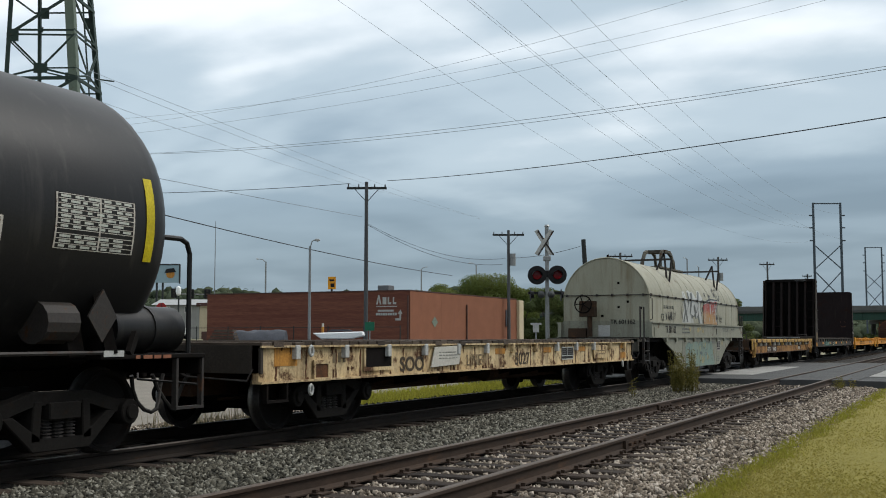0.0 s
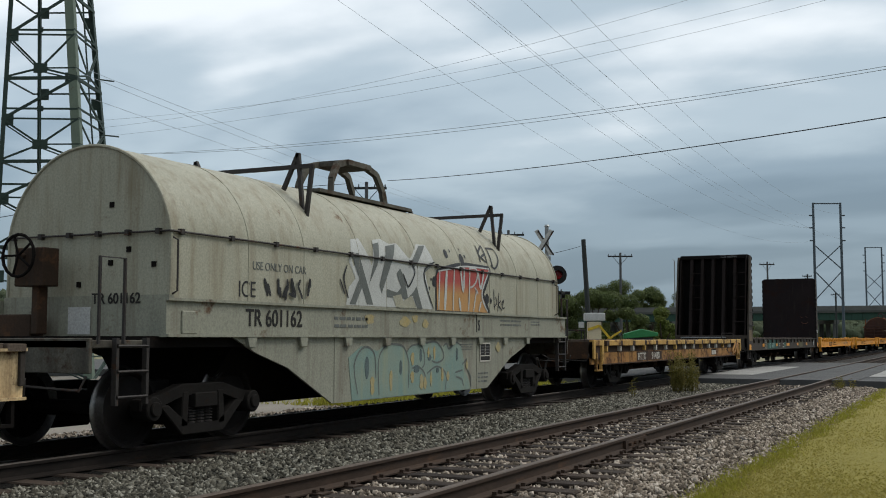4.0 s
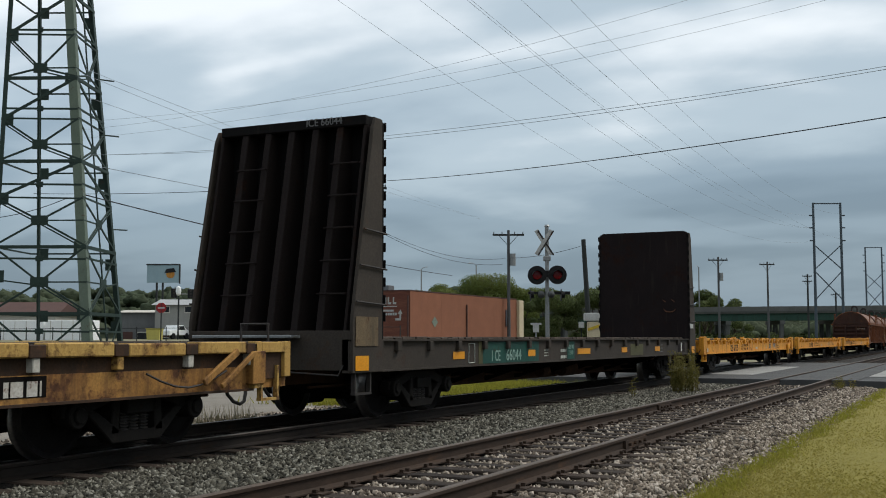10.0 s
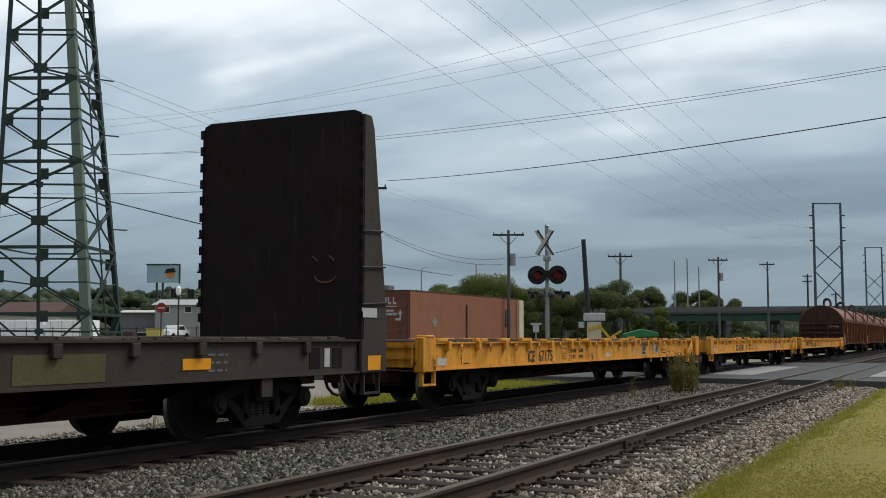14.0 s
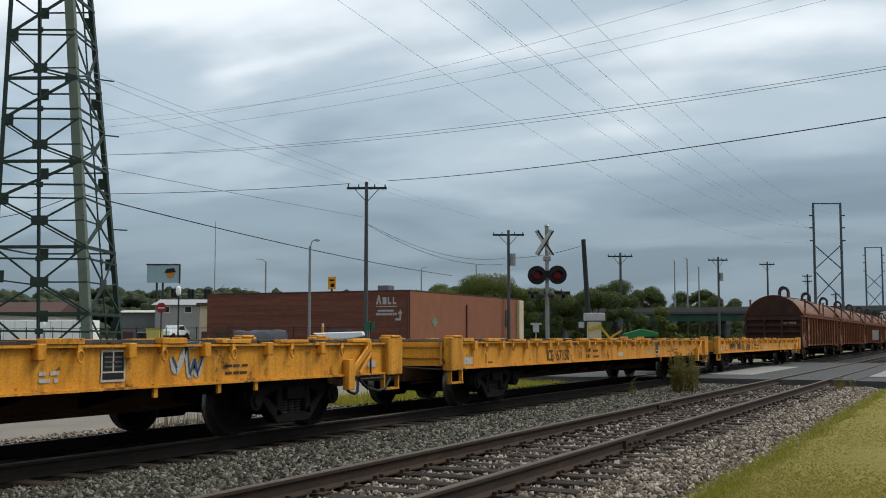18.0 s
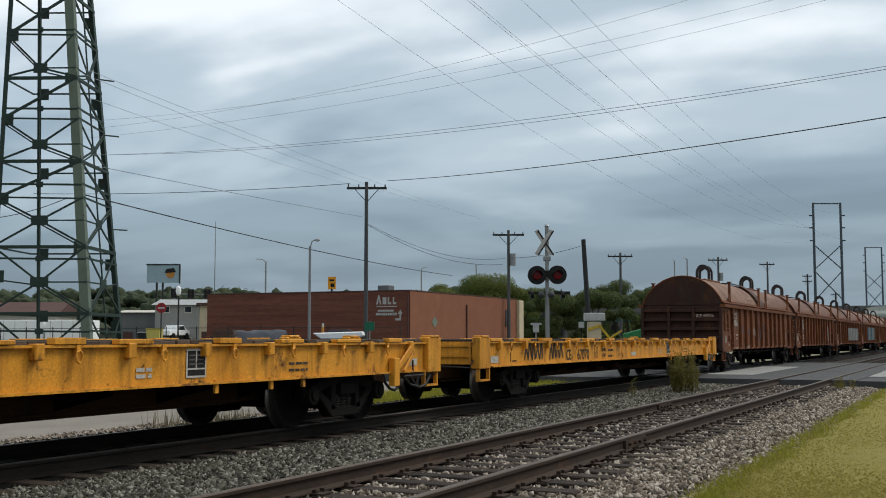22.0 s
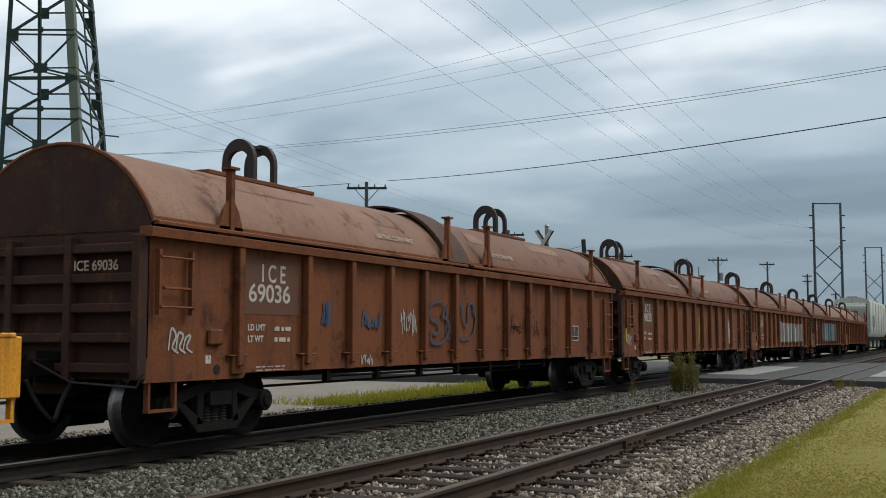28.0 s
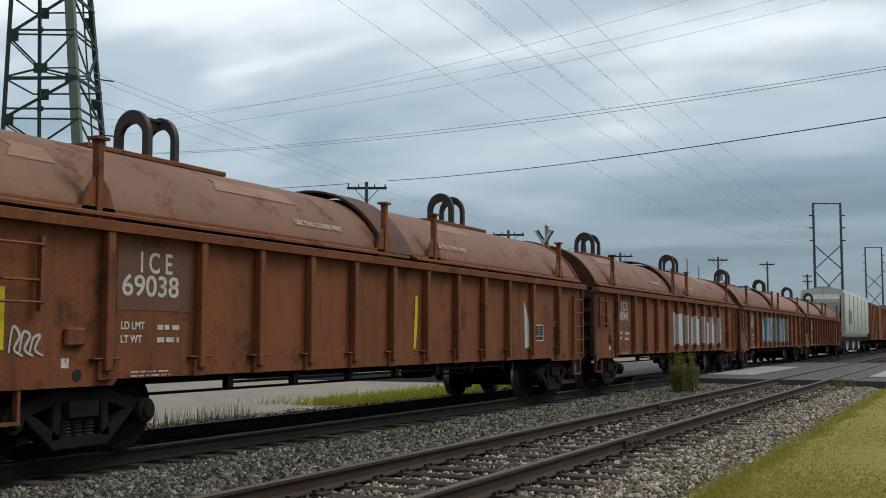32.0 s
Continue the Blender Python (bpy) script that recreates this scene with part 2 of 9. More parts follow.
M = {
    # train
    "yellow": mat("yellow_paint", (0.76, 0.345, 0.036), (0.62, 0.255, 0.022), 0.5, rust=0.30, streak=0.60, scale=1.6, bump=0.08, streak_col=(0.20, 0.085, 0.014), spots=0.06, spot_col=(0.10, 0.05, 0.02)),
    "edge_yellow": mat("pale_worn_yellow_paint", (0.50, 0.33, 0.10), (0.40, 0.23, 0.06), 0.7, rust=0.45, streak=0.5, scale=2.0, streak_col=(0.10, 0.05, 0.025)),
    "old_yellow": mat("worn_yellow_paint", (0.40, 0.215, 0.058), (0.27, 0.125, 0.033), 0.7, rust=0.56, streak=0.70, scale=1.4, streak_col=(0.06, 0.03, 0.015), spots=0.2),
    "worn_letter": mat("worn_brown_black_lettering", (0.040, 0.030, 0.022), (0.075, 0.055, 0.033), 0.8, scale=7),
    "faint_letter": mat("faint_brown_lettering", (0.10, 0.075, 0.048), (0.19, 0.145, 0.085), 0.8, scale=7),
    "rust_stain": mat("rust_stain", (0.13, 0.052, 0.020), (0.050, 0.024, 0.013), 0.9, scale=9),
    "rust_dark": mat("dark_rusted_steel", (0.060, 0.032, 0.018), (0.030, 0.019, 0.012), 0.85, rust=0.4, rust_col=(0.095, 0.046, 0.022), streak=0.4, scale=2.0),
    "pale_yellow": mat("pale_yellow_paint", (0.52, 0.46, 0.12), (0.44, 0.39, 0.11), 0.6),
    "cream": mat("worn_cream_paint", (0.66, 0.53, 0.32), (0.54, 0.39, 0.20), 0.7, rust=0.52, streak=0.72, scale=2.2, streak_col=(0.06, 0.03, 0.018), spots=0.3, spot_col=(0.05, 0.028, 0.015)),
    "dark_car": mat("dark_grey_olive_paint", (0.052, 0.042, 0.034), (0.034, 0.028, 0.022), 0.8, rust=0.32, rust_col=(0.065, 0.040, 0.026), streak=0.4, scale=1.2),
    "bulkhead_in": mat("scorched_dark_steel", (0.018, 0.0125, 0.013), (0.011, 0.0085, 0.009), 0.85, rust=0.42, rust_col=(0.024, 0.011, 0.008), streak=0.2, scale=0.8, spec=0.1),
    "bulkhead_out": mat("black_steel", (0.007, 0.006, 0.006), (0.005, 0.0045, 0.0045), 0.8, rust=0.2, rust_col=(0.02, 0.013, 0.009), streak=0.2, scale=1.0, spec=0.1),
    # gondola ends: grime, and the shade of faces turned from the sun, painted in
    "brown_grime_shade": mat("shaded_grimy_red_brown_paint", (0.058, 0.024, 0.016), (0.034, 0.015, 0.011), 0.8, rust=0.4, streak=0.5, scale=1.1),
    "brown": mat("red_brown_paint", (0.205, 0.068, 0.022), (0.138, 0.044, 0.016), 0.7, rust=0.38, rust_col=(0.105, 0.038, 0.018), streak=0.5, streak_col=(0.06, 0.026, 0.016), scale=1.1, bump=0.1, spots=0.12, spot_col=(0.07, 0.03, 0.02)),
    "brown_cover": mat("red_brown_cover_paint", (0.158, 0.066, 0.031), (0.112, 0.045, 0.022), 0.6, rust=0.34, rust_col=(0.125, 0.048, 0.026), streak=0.3, scale=0.9, bump=0.05, streak_col=(0.10, 0.045, 0.03)),
    "brown_lip": mat("shaded_brown_lip_paint", (0.085, 0.034, 0.020), (0.055, 0.023, 0.015), 0.7, rust=0.4, rust_col=(0.10, 0.04, 0.022), streak=0.4, scale=1.2),
    "tan_cover": mat("pale_tan_cover_paint", (0.235, 0.125, 0.075), (0.165, 0.078, 0.044), 0.6, rust=0.3, rust_col=(0.14, 0.06, 0.034), streak=0.3, scale=0.9, bump=0.05, streak_col=(0.12, 0.06, 0.04)),
    "black_tank": mat("black_tank_paint", (0.011, 0.011, 0.012), (0.017, 0.016, 0.016), 0.42, streak=0.25, streak_col=(0.035, 0.032, 0.03), scale=0.8, bump=0.03),
    "grey_hood": mat("pale_grey_green_paint", (0.335, 0.328, 0.255), (0.285, 0.28, 0.215), 0.55, rust=0.10, rust_col=(0.16, 0.09, 0.05), streak=0.55, streak_col=(0.165, 0.135, 0.085), scale=0.9, bump=0.05),
    "grey_body": mat("pale_grey_green_frame_paint", (0.27, 0.272, 0.215), (0.225, 0.227, 0.178), 0.6, rust=0.22, rust_col=(0.12, 0.065, 0.035), streak=0.5, streak_col=(0.12, 0.10, 0.075), scale=1.1, bump=0.06),
    "hopper": mat("pale_grey_hopper_paint", (0.50, 0.52, 0.47), (0.42, 0.44, 0.39), 0.6, streak=0.4, streak_col=(0.22, 0.22, 0.195), scale=0.8),
    # grimy steel taken near black, so the shade under the cars is in the colour
    "under": mat("grimy_shaded_underframe_steel", (0.010, 0.008, 0.007), (0.006, 0.005, 0.0045), 0.9, rust=0.3, rust_col=(0.018, 0.011, 0.007), scale=3, spec=0.08),
    "belly": mat("rusty_centre_sill", (0.070, 0.034, 0.018), (0.034, 0.019, 0.012), 0.9, rust=0.4, rust_col=(0.085, 0.040, 0.019), streak=0.4, scale=1.5, spec=0.1),
    "grey_grime_dark": mat("darkened_grimy_grey_green_paint", (0.13, 0.125, 0.10), (0.06, 0.055, 0.045), 0.8, rust=0.5, rust_col=(0.06, 0.035, 0.02), streak=0.6, scale=2),
    # trucks and wheels are darkened likewise for the shade beneath the cars
    "truck": mat("shaded_cast_steel_truck", (0.015, 0.0135, 0.012), (0.009, 0.008, 0.007), 0.85, rust=0.3, rust_col=(0.018, 0.012, 0.008), scale=4, spec=0.1),
    "wheel": mat("shaded_wheel_steel", (0.010, 0.0085, 0.008), (0.007, 0.006, 0.0055), 0.8, rust=0.3, rust_col=(0.018, 0.011, 0.008), scale=4, spec=0.1),
    "tread": mat("polished_wheel_tread", (0.30, 0.29, 0.28), None, 0.35, 0.9, bump=0.02),
    "deck": mat("weathered_deck_wood", (0.085, 0.064, 0.048), (0.05, 0.038, 0.029), 0.85, scale=5, stretch=(1, 0.15, 1), vary=0.4, bump=0.5),
    "loop_steel": mat("bare_dark_loop_steel", (0.028, 0.026, 0.028), (0.045, 0.032, 0.028), 0.55, rust=0.3),
    "bar": mat("dark_bar_steel", (0.04, 0.035, 0.032), None, 0.6, rust=0.3),
    "white": mat("worn_white_lettering", (0.55, 0.53, 0.48), (0.40, 0.37, 0.32), 0.7, scale=8, rust=0.3, rust_col=(0.16, 0.08, 0.05)),
    "black": mat("black_lettering", (0.02, 0.018, 0.016), None, 0.6),
    "teal_paint": mat("teal_lettering_panel", (0.012, 0.075, 0.055), (0.01, 0.05, 0.04), 0.6, scale=4, rust=0.2),
    "mint": mat("mint_lettering", (0.28, 0.40, 0.35), (0.16, 0.25, 0.21), 0.6, scale=8),
    "amber": mat("amber_reflector", (0.78, 0.34, 0.015), (0.66, 0.26, 0.012), 0.35, scale=6, streak=0.2),
    "lime": mat("lime_yellow_reflector", (0.62, 0.50, 0.02), None, 0.35),
    "orange_patch": mat("orange_patch_paint", (0.50, 0.24, 0.045), (0.38, 0.17, 0.035), 0.6, streak=0.55),
    "olive_patch": mat("olive_patch_paint", (0.09, 0.085, 0.035), (0.07, 0.065, 0.03), 0.6),
    "scuff": mat("burned_scuff", (0.13, 0.055, 0.026), (0.05, 0.026, 0.018), 0.8, scale=9),
    "tan_patch": mat("worn_tan_paint", (0.17, 0.12, 0.065), (0.10, 0.075, 0.045), 0.7, rust=0.4, streak=0.6),
    # graffiti
    "g_white": mat("spray_white", (0.46, 0.47, 0.45), (0.38, 0.39, 0.37), 0.5, streak=0.3, streak_col=(0.3, 0.3, 0.27)),
    "g_grey": mat("spray_grey", (0.13, 0.14, 0.13), None, 0.5),
    "g_red": mat("spray_red", (0.36, 0.075, 0.055), (0.28, 0.06, 0.045), 0.5),
    "g_teal": mat("faded_teal_spray", (0.155, 0.25, 0.225), (0.215, 0.265, 0.215), 0.6, scale=2.5, streak=0.4, streak_col=(0.25, 0.26, 0.16)),
    "g_fade": fade_paint("spray_red_to_ochre", (0.30, 0.055, 0.045), (0.36, 0.20, 0.075), 1.88, 2.08),
    "g_ochre": mat("thin_ochre_spray", (0.36, 0.28, 0.10), (0.30, 0.27, 0.17), 0.6, scale=6),
    "g_slate": mat("slate_spray", (0.10, 0.135, 0.135), None, 0.6),
    "g_blue": mat("spray_blue", (0.16, 0.32, 0.42), None, 0.5),
    "g_black": mat("spray_black", (0.03, 0.03, 0.03), None, 0.5),
    "faded_grey": mat("faded_grey_stencil", (0.16, 0.16, 0.16), (0.09, 0.09, 0.09), 0.7, scale=9),
    "rib_dark": mat("scorched_rib_steel", (0.020, 0.015, 0.014), (0.013, 0.010, 0.0095), 0.85, rust=0.3, rust_col=(0.026, 0.014, 0.010), scale=1.0, spec=0.1),
    "g_darkblue": mat("faded_dark_blue_spray", (0.050, 0.066, 0.105), (0.085, 0.062, 0.065), 0.7, scale=5),
    "faded_white": mat("faded_white_stencil", (0.50, 0.42, 0.35), (0.30, 0.20, 0.14), 0.7, scale=9),
    "g_tagblue": mat("spray_tag_blue", (0.045, 0.085, 0.15), (0.06, 0.075, 0.11), 0.6),
    "g_blueblack": mat("touched_up_dark_paint", (0.105, 0.060, 0.044), (0.130, 0.056, 0.030), 0.7, scale=5),
    # ground
    "stone": mat("crushed_granite", (0.315, 0.305, 0.262), (0.215, 0.205, 0.175), 0.95, scale=9, chips=((0.09, 0.09, 0.08), (0.24, 0.23, 0.20), (0.55, 0.54, 0.50), (1.0, 1.0, 0.97)), bump=0.3),
    # stones and bed of the train's track: the shade below the cars is painted in
    "stone_dark": mat("shaded_ballast", (0.021, 0.019, 0.017), (0.011, 0.010, 0.009), 0.95, scale=9, island=0.8, bump=0.3, spec=0.1),
    "bed_dark": mat("shaded_ballast_bed", (0.014, 0.013, 0.011), (0.008, 0.0075, 0.007), 0.95, scale=14, fine=60, bump=0.9, spec=0.1),
    "stone_warm": mat("dusty_crushed_granite", (0.54, 0.49, 0.43), (0.37, 0.325, 0.28), 0.95, scale=9, chips=((0.08, 0.07, 0.058), (0.30, 0.265, 0.225), (0.64, 0.60, 0.54), (1.0, 0.98, 0.94)), bump=0.3),
    "bed": mat("ballast_bed", (0.040, 0.035, 0.030), (0.018, 0.016, 0.014), 0.95, scale=14, fine=60, bump=0.9),
    "rail": mat("rusty_rail_side", (0.050, 0.031, 0.020), (0.034, 0.022, 0.015), 0.85, rust=0.3, rust_col=(0.085, 0.048, 0.028), scale=3, stretch=(0.3, 1, 1)),
    "rail_dark": mat("dark_rail_side", (0.024, 0.018, 0.014), (0.015, 0.012, 0.010), 0.8, rust=0.3, rust_col=(0.035, 0.022, 0.014), scale=3, stretch=(0.3, 1, 1), spec=0.15),
    "rail_top": mat("dull_rail_head", (0.095, 0.070, 0.052), (0.062, 0.045, 0.034), 0.6, 0.2, scale=4, stretch=(0.15, 1, 1), bump=0.03),
    "shiny_rail": mat("polished_rail_head", (0.10, 0.085, 0.075), (0.07, 0.058, 0.05), 0.5, 0.4, scale=4, stretch=(0.15, 1, 1), bump=0.02),
    "tie": mat("creosoted_tie_wood", (0.048, 0.034, 0.024), (0.024, 0.018, 0.014), 0.95, scale=4, stretch=(1, 0.12, 1), vary=0.4, bump=0.6),
    "lawn": mat("lawn_soil", (0.235, 0.20, 0.045), (0.20, 0.175, 0.04), 0.95, scale=0.5, fine=90, bump=0.6),
    "grass": mat("grass_blades", (0.24, 0.215, 0.042), (0.28, 0.235, 0.058), 0.9, scale=0.5, island=0.12, bump=0, sheer=0.45),
    "rough_grass": mat("rough_grass", (0.30, 0.28, 0.036), (0.24, 0.24, 0.032), 0.85, scale=0.8, island=0.3, bump=0, sheer=0.45),
    "dry": mat("dry_stalks", (0.34, 0.30, 0.19), (0.26, 0.22, 0.13), 0.9, island=0.3, bump=0),
    "weed": mat("green_weed", (0.125, 0.125, 0.028), (0.19, 0.155, 0.05), 0.8, island=0.35, bump=0, sheer=0.45),
    "lot": mat("gravel_lot", (0.235, 0.21, 0.178), (0.17, 0.155, 0.128), 0.95, scale=1.1, fine=50, bump=0.5),
    "earth": mat("distant_ground", (0.15, 0.15, 0.075), (0.20, 0.18, 0.12), 0.95, scale=0.08, fine=3, bump=0.2),
    "asphalt": mat("worn_asphalt", (0.085, 0.085, 0.082), (0.058, 0.058, 0.058), 0.9, scale=1.2, fine=70, bump=0.3),
    "panel": mat("concrete_crossing_panel", (0.30, 0.295, 0.275), (0.23, 0.225, 0.21), 0.85, scale=2, streak=0.0),
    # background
    # the tower's one green twice: lit for the near leg, shaded for the rest
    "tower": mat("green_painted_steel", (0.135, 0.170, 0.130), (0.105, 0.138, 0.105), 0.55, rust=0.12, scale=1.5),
    "tower_shaded": mat("shaded_green_painted_steel", (0.026, 0.046, 0.036), (0.02, 0.036, 0.029), 0.55, rust=0.1, scale=1.5),
    "pole": mat("weathered_pole_wood", (0.095, 0.100, 0.102), (0.07, 0.073, 0.075), 0.95, scale=3, stretch=(1, 1, 0.1)),
    "dark_pole": mat("dark_pole_wood", (0.04, 0.045, 0.045), None, 0.9, stretch=(1, 1, 0.1)),
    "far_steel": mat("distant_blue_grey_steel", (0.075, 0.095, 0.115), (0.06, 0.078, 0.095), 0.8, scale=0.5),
    "galv": mat("galvanised_steel", (0.30, 0.31, 0.31), (0.24, 0.25, 0.25), 0.5, 0.5),
    "wire": mat("cable", (0.03, 0.032, 0.035), None, 0.6, bump=0),
    # cable colour lifted to pale blue-grey to paint in haze
    "far_wire": mat("hazed_far_cable", (0.30, 0.34, 0.38), None, 0.6, bump=0),
    "brick": mat("dark_red_brick", (0.200, 0.078, 0.050), (0.125, 0.044, 0.031), 0.85, scale=5, vary=0.1, stretch=(1, 0.04, 1)),
    "tan_wall": mat("tan_brown_wall", (0.255, 0.105, 0.060), (0.215, 0.088, 0.050), 0.85, scale=1.0, streak=0.2, streak_col=(0.16, 0.07, 0.05), vary=0.06),
    "pale_wall": mat("pale_wall", (0.52, 0.50, 0.44), (0.44, 0.42, 0.37), 0.85, scale=0.8, streak=0.3, streak_col=(0.3, 0.28, 0.24)),
    "cream_wall": mat("cream_wall", (0.55, 0.47, 0.33), (0.48, 0.41, 0.28), 0.85, scale=0.8),
    "house_wall": mat("grey_siding", (0.30, 0.30, 0.28), (0.25, 0.25, 0.235), 0.85, scale=0.8, streak=0.3, streak_col=(0.2, 0.2, 0.18)),
    "roof_pale": mat("pale_grey_roof", (0.36, 0.37, 0.37), (0.29, 0.30, 0.30), 0.8, scale=1.5),
    "white_wall": mat("white_metal_wall", (0.86, 0.88, 0.88), (0.78, 0.80, 0.80), 0.6, scale=0.6),
    "roof_grey": mat("grey_roof", (0.16, 0.165, 0.17), (0.12, 0.125, 0.13), 0.85, scale=1.5),
    "roof_brown": mat("brown_roof", (0.10, 0.055, 0.045), (0.08, 0.045, 0.04), 0.85, scale=1.5),
    "window": mat("dark_window_glass", (0.02, 0.025, 0.03), None, 0.1, bump=0),
    "bridge_green": mat("bridge_green_steel", (0.028, 0.068, 0.052), (0.022, 0.055, 0.043), 0.8, scale=0.4, streak=0.3),
    "bridge_edge": mat("weathered_bridge_edge", (0.075, 0.080, 0.075), None, 0.9, scale=0.4),
    "g_grey_pale": mat("faded_green_grey_sign", (0.20, 0.24, 0.19), None, 0.7, scale=5),
    "bridge_grey": mat("bridge_concrete", (0.12, 0.125, 0.12), (0.09, 0.092, 0.088), 0.9, scale=0.4, streak=0.3, streak_col=(0.12, 0.13, 0.13)),
    "signal_black": mat("signal_black", (0.010, 0.010, 0.011), None, 0.5, bump=0.03),
    "lens": mat("red_signal_lens", (0.22, 0.008, 0.014), (0.16, 0.006, 0.01), 0.2, bump=0, scale=6),
    "sign_white": mat("weathered_sign_white", (0.50, 0.50, 0.48), (0.38, 0.38, 0.36), 0.6, scale=4, spots=0.1),
    "sign_red": mat("sign_red", (0.40, 0.03, 0.03), None, 0.5),
    "sign_green": mat("sign_green", (0.02, 0.16, 0.09), None, 0.5),
    "sign_blue": mat("pale_blue_board", (0.26, 0.36, 0.40), (0.23, 0.33, 0.37), 0.6),
    "orange": mat("machine_yellow", (0.60, 0.42, 0.04), None, 0.5, rust=0.1),
    "machine_green": mat("machine_green", (0.03, 0.20, 0.07), None, 0.5),
    "tarp": mat("grey_tarp", (0.075, 0.08, 0.095), (0.05, 0.055, 0.065), 0.7, scale=2),
    "leaf_a": mat("oak_leaves", (0.075, 0.115, 0.026), (0.155, 0.175, 0.040), 0.7, scale=0.25, island=0.4, bump=0, sheer=0.45),
    "leaf_b": mat("dark_leaves", (0.066, 0.094, 0.032), (0.112, 0.136, 0.046), 0.75, scale=0.3, island=0.35, bump=0, sheer=0.45),
    # far leaves are paler and greyer: distance haze is painted into the green
    "leaf_far": mat("hazed_distant_leaves", (0.072, 0.100, 0.062), (0.112, 0.132, 0.076), 0.95, scale=0.02, island=0.28, bump=0, sheer=0.45),
    "bark": mat("bark", (0.07, 0.055, 0.042), None, 0.95, scale=5, stretch=(1, 1, 0.2), bump=0.7),
}

# ---- mesh helpers ----


def box(bm, x0, x1, y0, y1, z0, z1, m=None):
    vs = [bm.verts.new(((m @ Vector(p)) if m else p)) for p in
          ((x0, y0, z0), (x1, y0, z0), (x1, y1, z0), (x0, y1, z0), (x0, y0, z1), (x1, y0, z1), (x1, y1, z1), (x0, y1, z1))]
    for f in ((3, 2, 1, 0), (4, 5, 6, 7), (0, 1, 5, 4), (1, 2, 6, 5), (2, 3, 7, 6), (3, 0, 4, 7)):
        bm.faces.new([vs[i] for i in f])


def rod(bm, p0, p1, r, n=8, r2=None):
    """A round bar from p0 to p1, tapering to r2."""
    p0, p1 = Vector(p0), Vector(p1)
    r2 = r if r2 is None else r2
    q = (p1 - p0).to_track_quat("Z", "Y").to_matrix()
    ring = [[bm.verts.new(p + q @ Vector((rr * math.cos(2 * math.pi * i / n), rr * math.sin(2 * math.pi * i / n), 0))) for i in range(n)]
            for p, rr in ((p0, r), (p1, r2))]
    for i in range(n):
        bm.faces.new((ring[0][i], ring[0][(i + 1) % n], ring[1][(i + 1) % n], ring[1][i]))
    bm.faces.new(ring[0][::-1]); bm.faces.new(ring[1])


def pipe(bm, pts, r, n=8):
    """A round bar that follows a line of points."""
    pts = [Vector(p) for p in pts]
    rings = []
    side = None
    for i, p in enumerate(pts):
        d = (pts[min(i + 1, len(pts) - 1)] - pts[max(i - 1, 0)]).normalized()
        if side is None:
            side = d.orthogonal().normalized()
        side = (side - d * side.dot(d)).normalized() if (side - d * side.dot(d)).length > 1e-4 else d.orthogonal().normalized()
        up = d.cross(side)
        rings.append([bm.verts.new(p + r * (side * math.cos(2 * math.pi * k / n) + up * math.sin(2 * math.pi * k / n))) for k in range(n)])
    for a, b in zip(rings, rings[1:]):
        for k in range(n):
            bm.faces.new((a[k], a[(k + 1) % n], b[(k + 1) % n], b[k]))
    bm.faces.new(rings[0][::-1]); bm.faces.new(rings[-1])


def beam(bm, p0, p1, w, h):
    """A square bar from p0 to p1, w wide and h high."""
    p0, p1 = Vector(p0), Vector(p1)
    q = (p1 - p0).to_track_quat("X", "Z").to_matrix().to_4x4()
    box(bm, 0, (p1 - p0).length, -w / 2, w / 2, -h / 2, h / 2, Matrix.Translation(p0) @ q)


def prism(bm, pts, a0, a1, axis="y"):
    """A flat outline pushed from a0 to a1: (x, z) along y, (y, z) along x, (x, y) along z."""
    def at(p, a):
        return {"y": (p[0], a, p[1]), "x": (a, p[0], p[1]), "z": (p[0], p[1], a)}[axis]
    lo, hi = [bm.verts.new(at(p, a0)) for p in pts], [bm.verts.new(at(p, a1)) for p in pts]
    n = len(pts)
    bm.faces.new(lo); bm.faces.new(hi[::-1])
    for i in range(n):
        bm.faces.new((lo[(i + 1) % n], lo[i], hi[i], hi[(i + 1) % n]))


def lathe(bm, profile, n=24, axis="y", c=(0, 0, 0)):
    """A profile of (radius, along) turned about the axis."""
    rings = []
    for r, a in profile:
        ring = []
        for i in range(n):
            u, v = r * math.cos(2 * math.pi * i / n), r * math.sin(2 * math.pi * i / n)
            p = {"y": (u, a, v), "x": (a, u, v), "z": (u, v, a)}[axis]
            ring.append(bm.verts.new((p[0] + c[0], p[1] + c[1], p[2] + c[2])))
        rings.append(ring)
    for a, b in zip(rings, rings[1:]):
        for i in range(n):
            bm.faces.new((a[i], a[(i + 1) % n], b[(i + 1) % n], b[i]))
    bm.faces.new(rings[0][::-1]); bm.faces.new(rings[-1])


def cross_wall(half_x, y0, y1, z0, z1, flange=0.14, web=0.05, t=0.025):
    """The outline of a channel-shaped sill, seen along x; y0 is its outer face."""
    s = 1 if y0 > y1 else -1
    return [(y0, z1), (y0, z1 - t), (y0 - s * web, z1 - t), (y0 - s * web, z0 + t), (y0, z0 + t), (y0, z0), (y0 - s * flange, z0), (y0 - s * flange, z1)]


